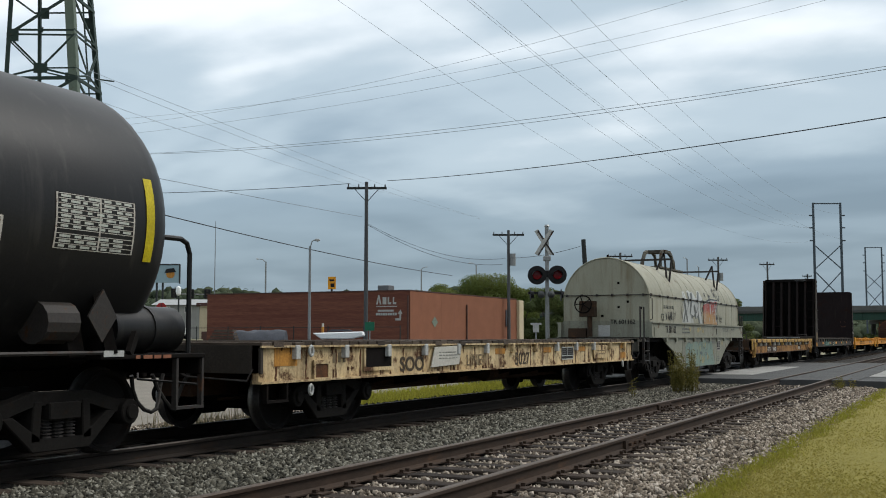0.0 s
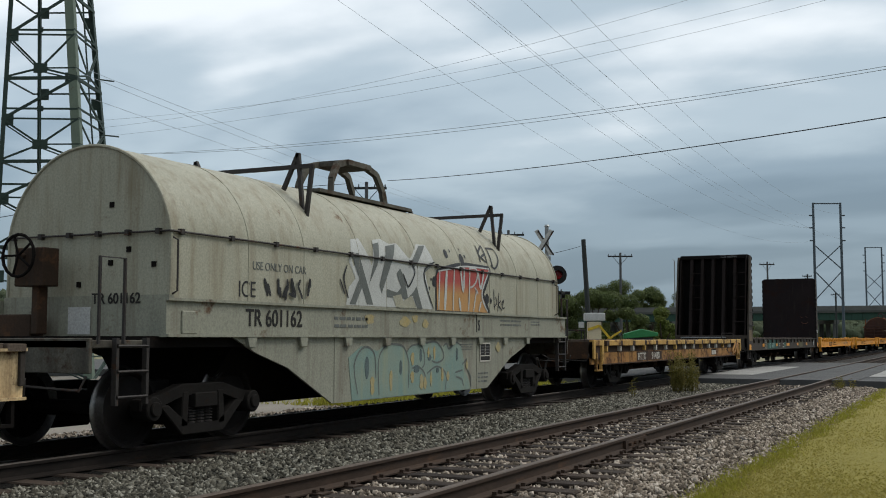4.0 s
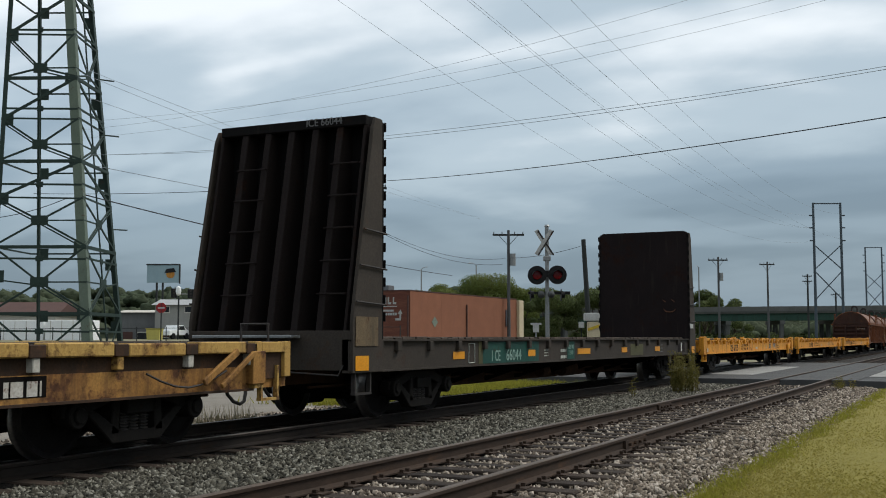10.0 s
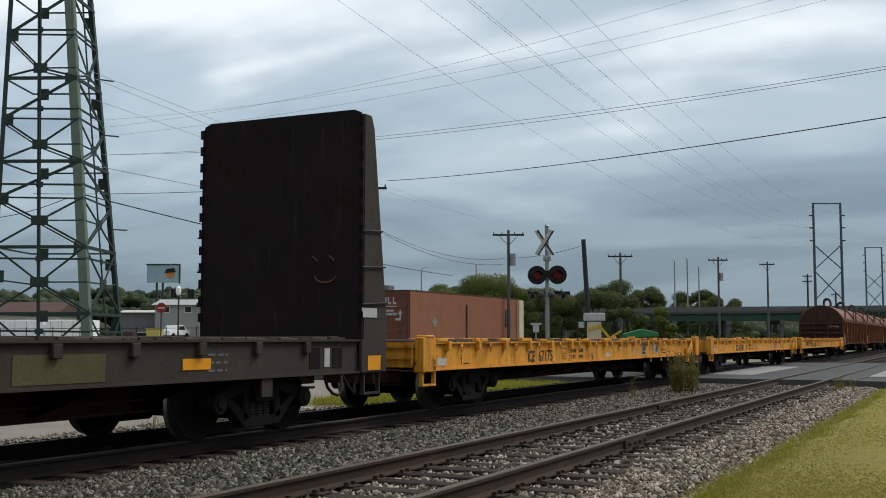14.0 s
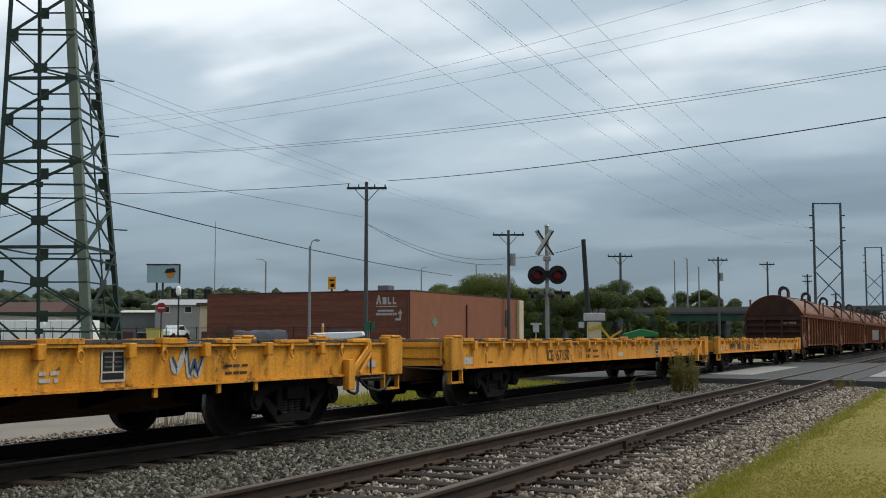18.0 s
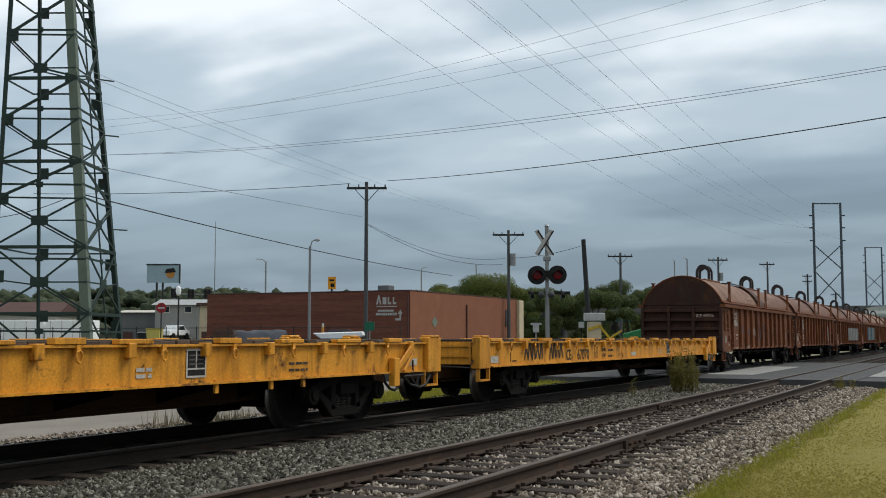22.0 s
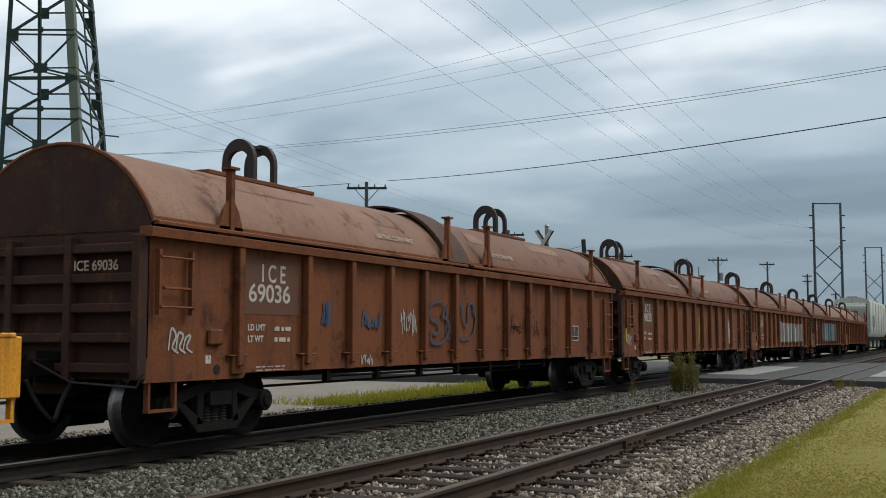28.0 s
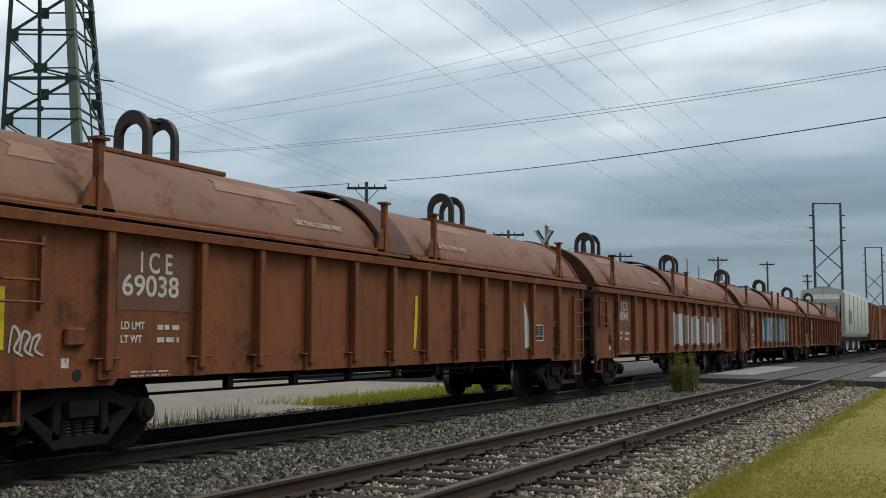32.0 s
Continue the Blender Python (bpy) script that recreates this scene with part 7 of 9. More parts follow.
    for pts in ([(2.68, 2.78), (2.59, 2.48)], [(2.96, 2.80), (2.63, 2.63), (2.84, 2.49)], [(2.96, 2.80), (2.88, 2.48)], [(2.70, 2.58), (2.95, 2.65)], [(3.14, 2.75), (3.09, 2.43)], [(3.10, 2.76), (3.46, 2.76), (3.46, 2.57), (3.19, 2.40), (3.02, 2.45)]):
        stroke(bm, pts, 0.02, lambda z: yy(z) - 0.004)
    part("spray_tag", bm, M[dark], car)
    bm = bmesh.new()
    for pts in ([(3.08, 2.02), (3.11, 1.66)], [(3.17, 1.89), (3.22, 1.79), (3.10, 1.70)], [(3.31, 1.97), (3.27, 1.64)], [(3.41, 1.83), (3.30, 1.75), (3.46, 1.66)], [(3.49, 1.75), (3.56, 1.84), (3.46, 1.79), (3.51, 1.69), (3.60, 1.72)]):
        stroke(bm, pts, 0.014, -wh - 0.002)
    part("spray_tag", bm, M[dark], car)

    def blot(x, z, rx, rz, y_, key, lift, wob=0.15):
        spray(car, [(x + rx * math.cos(math.pi * i / 5) * (1 + wob * math.sin(2.3 * i + 9 * x)), z + rz * math.sin(math.pi * i / 5)) for i in range(10)], y_, key, lift)
    for x, z, r in ((1.22, 2.53, 0.07), (1.80, 2.47, 0.09), (1.41, 2.59, 0.025), (1.96, 2.53, 0.03), (1.83, 2.65, 0.02), (2.95, 1.81, 0.045), (2.78, 1.84, 0.085), (0.68, 2.05, 0.08), (0.56, 2.08, 0.025), (0.51, 1.94, 0.025)):
        blot(x, z, r, r * 1.1, yy, dark, 0.001)
    spray(car, [(-2.05, 0.32), (-2.15, 0.90), (-1.80, 1.05), (-1.35, 0.98), (-1.10, 1.06), (-0.83, 1.07), (-0.58, 1.04), (-0.46, 0.95), (-0.35, 1.03), (-0.11, 1.06), (0.18, 1.08), (0.52, 1.10), (0.74, 1.03), (0.88, 1.06), (1.04, 1.01), (1.27, 1.09),
                (1.48, 1.02), (1.56, 0.85), (1.60, 0.62), (1.79, 0.45), (1.85, 0.32)], y, "g_teal", 0.0)
    bm = bmesh.new()
    for pts in ([(-1.9, 0.4), (-2.0, 0.8), (-1.75, 1.03), (-1.45, 0.95), (-1.4, 0.6)], [(-1.3, 0.36), (-1.32, 0.85), (-1.1, 1.05), (-0.83, 1.07), (-0.59, 1.04), (-0.46, 0.93), (-0.39, 0.75), (-0.41, 0.43)], [(-0.46, 0.95), (-0.32, 1.04), (-0.02, 1.06), (0.11, 0.94), (0.12, 0.77), (0.03, 0.70)],
                [(-0.30, 0.71), (-0.10, 0.73), (0.12, 0.63), (0.19, 0.42)], [(0.18, 1.08), (0.52, 1.10), (0.75, 0.98), (0.79, 0.84), (0.57, 0.78), (0.37, 0.81)], [(0.21, 0.62), (0.53, 0.72), (0.81, 0.65), (0.90, 0.53), (0.86, 0.35)],
                [(0.78, 1.03), (0.91, 1.07), (1.00, 0.99), (1.27, 1.09), (1.49, 1.02)], [(1.50, 0.73), (1.69, 0.82)], [(1.24, 0.61), (1.52, 0.64)], [(1.26, 0.54), (1.49, 0.49), (1.55, 0.38)], [(1.69, 0.66), (1.84, 0.52), (1.84, 0.34)]):
        stroke(bm, pts, 0.016, y - 0.002)
    part("spray_outline", bm, M["g_grey"], car)
    for x, z, rx, rz in ((-1.65, 0.75, 0.06, 0.16), (-0.65, 0.73, 0.04, 0.11), (0.0, 0.90, 0.04, 0.10), (1.30, 0.90, 0.04, 0.11), (0.30, 0.86, 0.06, 0.05), (0.58, 0.66, 0.05, 0.04), (-0.14, 0.70, 0.10, 0.06)):
        blot(x, z, rx, rz, y, "g_slate", 0.004)
    for x, z, rx, rz in ((-1.5, 0.5, 0.06, 0.13), (-0.95, 0.55, 0.05, 0.15), (-0.27, 0.85, 0.06, 0.10), (-0.28, 0.58, 0.06, 0.09), (0.02, 0.50, 0.06, 0.12), (0.14, 0.48, 0.05, 0.10), (0.47, 0.93, 0.04, 0.11), (0.75, 0.59, 0.04, 0.11), (0.35, 0.53, 0.03, 0.12), (0.26, 0.94, 0.03, 0.08),
                         (1.69, 0.72, 0.04, 0.08), (3.03, 1.0, 0.10, 0.09), (0.96, 0.56, 0.05, 0.08)):
        blot(x, z, rx, rz, y, "g_ochre", 0.005, 0.35)
    for x, z, rx, rz in ((-0.55, 1.40, 0.16, 0.08), (-0.22, 1.45, 0.10, 0.06), (0.12, 1.38, 0.09, 0.07), (-1.6, 1.42, 0.14, 0.07)):
        blot(x, z, rx, rz, -w - 0.02, "g_ochre", 0.002, 0.35)
    return car


def spray(car, pts, y, key, lift):
    """One flat painted shape on the side."""
    bm = bmesh.new()
    if callable(y):                        # follows a curved skin
        bm.faces.new([bm.verts.new((p[0], 0, p[1])) for p in pts])
        for z in [2.30 + 0.05 * k for k in range(14)]:
            bmesh.ops.bisect_plane(bm, geom=list(bm.verts) + list(bm.edges) + list(bm.faces), plane_co=(0, 0, z), plane_no=(0, 0, 1))
        for v in bm.verts:
            v.co.y = y(v.co.z) - 0.004 - lift
    else:
        prism(bm, pts, y - 0.003 - lift, y - lift)
    part("spray_shape", bm, M[key], car)


def graffiti_strokes(car, x, z, w, h, y, seed, key, r):
    rnd = random.Random(seed)
    n = 6
    for k in range(n):
        bm = bmesh.new()
        a = x + w * k / n
        pts = [(a + rnd.uniform(0, w / n), z + rnd.uniform(0, 0.25) * h)]
        for q in range(4):
            pts.append((a + rnd.uniform(-0.2, 1.2) * w / n, z + rnd.uniform(0.1, 1) * h))
        for q in range(4):                 # each short run of the line lies a little over the last
            lift = 0.0012 * (4 * k + q)
            stroke(bm, pts[q:q + 2], r, (lambda v, d=lift: y(v) - d) if callable(y) else y - lift)
        part("spray_stroke", bm, M[key], car)


def tank_car(front, rear):
    """The black tank car of which the trailing end is seen."""
    car, h = new_car("tank_car", "black tank car with white data panel and yellow reflective strip", "tank car", front, rear)
    R, zc = 1.50, 2.30
    e = h - 0.98                           # where the cylinder ends
    bm = bmesh.new()
    head = [(R * math.cos(a), e + 0.72 * math.sin(a)) for a in [math.pi / 2 * k / 10 for k in range(11)]]
    head[-1] = (0.03, e + 0.72)
    prof = [(r, -a) for r, a in head[::-1]] + [(R, a) for a in np.linspace(-e + 1, e - 1, 6)] + head
    lathe(bm, prof, 56, "x", (0, 0, zc))
    tank = part("tank", bm, M["black_tank"], car, "glossy black tank", smooth=True)
    for x in (e - 2.6, 0, -e + 2.6):
        bm = bmesh.new()
        lathe(bm, [(R + 0.004, x - 0.03), (R + 0.012, x - 0.015), (R + 0.012, x + 0.015), (R + 0.004, x + 0.03)], 56, "x", (0, 0, zc))
        part("weld_band", bm, M["black_tank"], tank)

    def on_tank(name, x0, x1, a0, a1, material, lift=0.006, parent=None, label=""):
        """A patch of paint wrapped on the tank between two angles above the horizontal."""
        b = bmesh.new()
        n = 6
        def ry(x):
            d = max(0.0, (x - e) / 0.72)
            return R * math.sqrt(max(0.0, 1 - d * d))
        rows = []
        for i in range(n + 1):
            a = radians(a0 + (a1 - a0) * i / n)
            rows.append([b.verts.new((x, -(ry(x) + lift) * math.cos(a), zc + (ry(x) + lift) * math.sin(a))) for x in (x0, (x0 + x1) / 2, x1)])
        for p, q in zip(rows, rows[1:]):
            for i in range(2):
                b.faces.new((p[i], p[i + 1], q[i + 1], q[i]))
        return part(name, b, material, parent or tank, label)

    on_tank("reflective_strip", e - 0.15, e - 0.03, -15, 17, M["lime"], label="yellow reflective strip")
    # white data table: ruled lines and rows of writing too small to read
    x0, x1 = e - 1.35, e - 0.32
    for k in range(12):
        a = -13 + 19 * k / 11
        on_tank("table_line", x0, x1, a, a + 0.28, M["white"])
    for x in (x0, x0 + 0.55, x1 - 0.02):
        on_tank("table_line", x, x + 0.02, -13, 6.3, M["white"])
    rnd = random.Random(3)
    for k in range(11):
        a = -13 + 19 * k / 11
        if k in (3,):
            continue
        x = x0 + 0.06
        while x < x1 - 0.12:
            l = rnd.uniform(0.05, 0.16)
            on_tank("table_writing", x, min(x + l, x1 - 0.05), a + 0.65, a + 1.5, M["hopper"])
            x += l + rnd.uniform(0.03, 0.07)
    on_tank("table_line", e - 2.5, e - 1.95, -14, -13.4, M["white"]); on_tank("table_line", e - 2.5, e - 1.95, -4.6, -4.0, M["white"])
    on_tank("table_line", e - 1.97, e - 1.94, -14, -4, M["white"])
    # end platform, cradle, reservoir, rails
    for s in (-1, 1):
        bm = bmesh.new()
        a, b = sorted((s * (e - 1.6), s * h))
        box(bm, a, b, -0.3, 0.3, 0.62, 0.98)
        a, b = sorted((s * (e - 0.6), s * h))
        box(bm, a, b, -1.38, 1.38, 0.95, 1.0)
        a, b = sorted((s * (h - 0.08), s * h))
        box(bm, a, b, -1.36, 1.36, 0.78, 1.0)
        part("end_platform", bm, M["under"], car, bevel=0.01)
    bm = bmesh.new()
    rod(bm, (e - 0.25, -1.02, 1.25), (e + 0.78, -1.02, 1.25), 0.24, 20)
    rod(bm, (e + 0.30, -1.02, 1.25), (e + 0.36, -1.02, 1.25), 0.255, 20)
    part("air_reservoir", bm, M["black_tank"], car, smooth=True)
    bm = bmesh.new()
    prism(bm, [(-1.32, 0.98), (1.32, 0.98), (1.18, 1.55), (0.8, 1.15), (-0.8, 1.15), (-1.18, 1.55)], e - 0.95, e - 0.75, "x")
    beam(bm, (e - 0.45, -1.36, 1.0), (e - 0.6, -1.30, 1.62), 0.05, 0.12)
    beam(bm, (e - 0.2, -1.36, 1.0), (e - 0.05, -1.30, 1.2), 0.05, 0.10)
    part("tank_cradle", bm, M["under"], car)
    bm = bmesh.new()
    d = [(e - 0.85, 1.36), (e - 0.66, 1.12), (e - 0.47, 1.36), (e - 0.66, 1.62)]
    prism(bm, d, -1.44, -1.42)
    part("placard_holder", bm, M["bar"], car, "diamond placard holder")
    for s in (-1, 1):
        bm = bmesh.new()
        c = [(e + 0.05, s * 1.30, 2.20), (e + 0.58, s * 1.34, 2.20), (e + 0.68, s * 1.34, 2.16), (e + 0.73, s * 1.34, 2.05), (e + 0.73, s * 1.34, 0.98)]
        pipe(bm, c, 0.028, 8)
        part("handrail", bm, M["black_tank"], car)
    bm = bmesh.new()
    rod(bm, (-h, -1.36, 1.02), (e - 0.5, -1.36, 1.02), 0.022, 6)
    rod(bm, (e - 1.3, -1.2, 1.3), (e - 0.9, -1.2, 1.3), 0.2, 14)
    part("side_rail", bm, M["bar"], car)
    for x in (e - 0.58, ):
        plate(car, "small_label", x, 0.98, 0.28, 0.06, -1.385, M["sign_white"], "small white label")
        bars(car, x + 0.45, 0.955, 0.55, 0.045, 1, -1.385, M["tan_wall"], 0.8, 1)
    step(car, h - 0.45, -1.34, 0.45, 0.95, M["bar"])
    for s in (-1, 1):
        truck(car, s * (h - 1.75))
        coupler(car, s * h, s)
    return car


def covered_hopper(front, rear):
    car, h = new_car("covered_hopper", "pale grey covered hopper car with curved sides", "freight car", front, rear)
    w = 1.35
    bm = bmesh.new()
    sec = [(-1.15, 1.25), (-w, 1.6), (-w, 4.05), (-1.26, 4.28), (-0.6, 4.42), (0.6, 4.42), (1.26, 4.28), (w, 4.05), (w, 1.6), (1.15, 1.25)]
    prism(bm, sec, -h + 0.45, h - 0.45, "x")
    part("body", bm, M["hopper"], car, smooth=True)
    bm = bmesh.new()
    prism(bm, [(-h + 0.45, 4.0), (-h + 0.1, 3.7), (-h + 0.1, 3.5), (-h + 0.45, 2.2)], -1.1, 1.1)
    prism(bm, [(h - 0.45, 4.0), (h - 0.1, 3.7), (h - 0.1, 3.5), (h - 0.45, 2.2)], -1.1, 1.1)
    part("end_slope", bm, M["hopper"], car)
    bm = bmesh.new()
    for s in (-1, 1):
        for yy in (-1.1, 1.1):
            rod(bm, (s * (h - 0.3), yy, 1.0), (s * (h - 0.3), yy, 3.9), 0.05, 6)
    box(bm, -h, h, -1.2, 1.2, 0.95, 1.2)
    part("end_frame", bm, M["under"], car)
    for k in range(3):
        bm = bmesh.new()
        x = -4.2 + k * 4.2
        prism(bm, [(x - 1.8, 1.3), (x + 1.8, 1.3), (x + 0.4, 0.35), (x - 0.4, 0.35)], -1.0, 1.0)
        part("hopper_bay", bm, M["hopper"], car)
    for k in range(7):
        bm = bmesh.new()
        x = -h + 0.6 + (2 * h - 1.2) * k / 6
        box(bm, x - 0.04, x + 0.04, -w - 0.04, -w, 1.6, 4.05)
        part("side_post", bm, M["hopper"], car)
    bm = bmesh.new()
    box(bm, -h + 0.8, h - 0.8, -0.4, 0.4, 4.44, 4.52)
    part("roof_walk", bm, M["galv"], car)
    plate(car, "painted_panel", -h + 3.0, 2.1, 2.2, 0.9, -w - 0.004, M["g_grey"], "faded dark painted mark", 0.004)
    for s in (-1, 1):
        truck(car, s * (h - 1.9)); coupler(car, s * h, s)
    return car


def boxcar(front, rear, key, label):
    car, h = new_car("boxcar", label, "freight car", front, rear)
    w = 1.38
    bm = bmesh.new()
    box(bm, -h, h, -w, w, 1.0, 3.9)
    prism(bm, [(-w - 0.03, 3.88), (w + 0.03, 3.88), (w, 4.0), (0, 4.15), (-w, 4.0)], -h - 0.03, h + 0.03, "x")
    part("body", bm, M[key], car, bevel=0.02)
    for s in (-1, 1):
        for k in range(13):
            bm = bmesh.new()
            x = -h + 0.5 + (2 * h - 1.0) * k / 12
            a, b = sorted((s * w, s * (w + 0.05)))
            box(bm, x - 0.06, x + 0.06, a, b, 1.05, 3.85)
            part("side_post", bm, M[key], car)
        bm = bmesh.new()
        a, b = sorted((s * w, s * (w + 0.09)))
        box(bm, -1.5, 1.5, a, b, 1.05, 3.75)
        part("door", bm, M[key], car, bevel=0.02)
    underframe(car, h - 0.1, h - 2.2, 1.0, 0.6)
    for s in (-1, 1):
        truck(car, s * (h - 2.2)); coupler(car, s * h, s)
    return car


def place(t0, d=7.5):
    """Where along the line, at the clip's start, an end stands that passes d metres from the eye after t0 seconds."""
    return SPEED * t0 - 0.478 * d


tank_car(place(2.76) - 16.0, place(2.76))
cream_flat(place(2.99), place(6.25))
coil_car(place(6.432), place(9.312))
old_flat(place(9.592), place(13.112))
bulkhead_flat(place(13.423, 7.56), place(17.619, 7.56))
yellow_flat(place(17.862), place(21.715), "67175", 31)
yellow_flat(place(22.073), place(25.981), "67150", 32)
yellow_flat(place(26.305), place(30.23), "67070", 33, True)
for k, (number, g) in enumerate((("69036", "tag"), ("69038", "yellow"), ("69041", "white"), ("69027", "blue"), ("69033", ""))):
    gondola(place(30.61 + 3.555 * k, 7.63), place(33.965 + 3.555 * k, 7.63), number, 40 + k, g)
covered_hopper(place(48.40), place(52.30))
boxcar(place(52.55), place(56.20), "brown", "red-brown steel boxcar at the rear")
boxcar(place(56.45), place(60.10), "tan_wall", "faded tan steel boxcar")

# ---- lattice tower ----


def lattice_tower():
    tw = thing("lattice_tower", "tall green steel lattice transmission tower", "pylon", pose(31.35, 30.97, 0, 0, 0, 23.76))

    lean = Vector((-0.0013, 0.0439))       # the tower leans a little as it rises

    def half(z):
        return 1.84 * (1 - 0.0281 * (z - 1.2))

    def spot(x, y, z):
        return Vector((x + lean.x * (z - 1.2), y + lean.y * (z - 1.2), z))

    def leg(sx, sy, z):
        p = spot(sx * half(z), sy * half(z), z)
        if sx > 0 and sy > 0:
            p.y -= 0.33 - 0.012 * z        # the rear leg stands in a little
        return p

    lv = [-0.4, 2.03, 4.45, 7.61, 10.74, 13.95, 16.9, 19.9]
    # within each storey: where the diagonals cross, the gusset on the leg, the light bar
    inner = [(0.5, 1.0, 1.4), (3.17, 3.4, 4.02), (5.42, 6.25, 6.75), (8.24, 9.20, 9.58), (11.12, 12.40, 12.58), (14.5, 15.6, 15.8), (17.5, 18.5, 18.8)]
    for sx in (-1, 1):
        for sy in (-1, 1):
            bm = bmesh.new()
            a, b = leg(sx, sy, lv[0]), leg(sx, sy, lv[-1])
            k = 0.30 if sx < 0 and sy < 0 else 0.07 if sx > 0 and sy > 0 else 0.22 if sx > 0 else 0.15
            off = Vector((-sx * k / 2, 0, 0)), Vector((0, -sy * k / 2, 0))
            for o, (wx, wy) in ((off[0], (k, 0.035)), (off[1], (0.035, k))):
                p, q = a + o, b + o
                vs = [bm.verts.new(c + Vector((dx * wx / 2, dy * wy / 2, 0))) for c in (p, q) for dx, dy in ((-1, -1), (1, -1), (1, 1), (-1, 1))]
                for f in ((3, 2, 1, 0), (4, 5, 6, 7), (0, 1, 5, 4), (1, 2, 6, 5), (2, 3, 7, 6), (3, 0, 4, 7)):
                    bm.faces.new([vs[i] for i in f])
            # light and shade on the legs come from two tones of one paint
            part("leg", bm, M["tower"] if sx < 0 and sy < 0 else M["tower_shaded"], tw, "green angle-steel leg")
            for (z0, z1), (zx, zg, zh) in zip(zip(lv, lv[1:]), inner):
                bm = bmesh.new()
                p = leg(sx, sy, z1 if sx * sy > 0 else zg if sx < 0 else z1 - 0.42)
                a_, b_ = sorted((p.y - sy * 0.42, p.y))
                box(bm, p.x - 0.02 - sx * 0.02, p.x + 0.02 - sx * 0.02, a_, b_, p.z - 0.24, p.z + 0.20)
                part("gusset", bm, M["tower_shaded"], tw)
    for face in range(4):
        c, s_ = ((1, 0), (0, 1), (-1, 0), (0, -1))[face]

        def at(u, z, inset=0.0):
            h = half(z) - inset
            return spot(c * h - s_ * u * half(z), s_ * h + c * u * half(z), z)

        def bar(name, p, q, w, h):
            b = bmesh.new()
            beam(b, p, q, w, h)
            part(name, b, M["tower_shaded"], tw)
        e = 1 if face in (1, 2) else -1        # the long diagonal rises the same way on both sides of a leg
        if face in (0, 1):                     # the two faces turned away carry lighter bars
            for z0, z1 in zip(lv, lv[1:]):
                bar("horizontal_bar", at(-1, z1), at(1, z1), 0.04, 0.06)
            continue
        for (z0, z1), (zx, zg, zh) in zip(zip(lv, lv[1:]), inner):
            d = z1 - z0
            bar("horizontal_bar", at(-1, z1), at(1, z1), 0.07, 0.12)
            bar("horizontal_bar", at(-1, zh + 0.02), at(1, zh - 0.02), 0.05, 0.07)
            if d > 2.9:
                bar("horizontal_bar", at(-1, zg + 0.03), at(1, zg - 0.03), 0.05, 0.06)
                bar("diagonal_bar", at(-e, zg), at(e, z1), 0.05, 0.10)
            bar("tie_bar", at(0, zx), at(e, zx), 0.04, 0.05)
            for u in (-1, 1):
                bar("diagonal_bar", at(u, z0 + 0.05), at(0, zx), 0.04, 0.07)
                bar("diagonal_bar", at(0, zx), at(u, zg if d > 2.9 else z1), 0.04, 0.07)
            for dz in (-0.12,):
                bar("diagonal_bar", at(e, z0 + 0.05 + dz), at(0, zx + dz), 0.04, 0.05)
                bar("diagonal_bar", at(0, zx + dz), at(-e, zg + dz), 0.04, 0.05)
            bar("gusset", at(-0.19, zx), at(0.19, zx), 0.03, 0.36)
            bar("gusset", at(-0.08, zh), at(0.08, zh), 0.03, 0.20)
            bar("middle_bar", at(0, z0, 0.02), at(0, z1, 0.02), 0.05, 0.05)
    for z in (11.3, 9.1, 5.4):             # short insulator arms
        bm = bmesh.new()
        p = leg(1, -1, z)
        rod(bm, p, p + Vector((0.35, -0.45, 0)), 0.03, 6)
        part("insulator_arm", bm, M["tower_shaded"], tw)
    return tw


lattice_tower()

# ---- poles and wires ----


def power_pole(x, y, top, arm, r, turn, label, key="pole", arm_drop=0.35, arms=1, transformer=False):
    p = thing("utility_pole", label, "utility pole", pose(x, y, -0.36, 0, 0, turn), "utility poles along the road")
    t = top + 0.36
    bm = bmesh.new()
    rod(bm, (0, 0, 0), (0, 0, t), r, 12, r * 0.72)
    part("pole", bm, M[key], p)
    for k in range(arms):
        z = t - arm_drop - 0.9 * k
        bm = bmesh.new()
        box(bm, -arm / 2, arm / 2, 0.10, 0.22, z - 0.07, z + 0.07)
        part("crossarm", bm, M["dark_pole"], p)
        bm = bmesh.new()
        for s in (-1, 1):
            beam(bm, (s * arm * 0.30, 0.16, z - 0.05), (0, 0.16, z - 0.85), 0.03, 0.04)
        part("brace", bm, M["pole"], p)
        for s in (-0.46, -0.2, 0.2, 0.46):
            bm = bmesh.new()
            rod(bm, (s * arm, 0.16, z + 0.05), (s * arm, 0.16, z + 0.24), 0.045, 8, 0.03)
            part("insulator", bm, M["pole"], p)
    if transformer:
        bm = bmesh.new()
        rod(bm, (0.32, 0, t - 2.7), (0.32, 0, t - 1.8), 0.22, 12)
        part("transformer", bm, M["galv"], p, "grey cylindrical transformer")
    return p


power_pole(57.57, 32.61, 10.5, 2.4, 0.14, -64.5, "weathered wooden utility pole with one crossarm")
power_pole(77.93, 31.73, 9.35, 2.4, 0.14, -64.5, "weathered wooden utility pole with a transformer", transformer=True)
power_pole(103.94, 30.65, 9.4, 2.4, 0.15, -64.5, "weathered wooden utility pole with one crossarm")
power_pole(126.19, 25.83, 10.3, 2.2, 0.15, -64.5, "weathered wooden utility pole with a transformer", transformer=True)
power_pole(144.01, 23.32, 10.8, 1.9, 0.15, -64.5, "weathered wooden utility pole with one crossarm")
power_pole(198.39, 25.47, 12.1, 1.6, 0.2, -64.5, "distant dark utility pole with two crossarms", "dark_pole", arms=2)
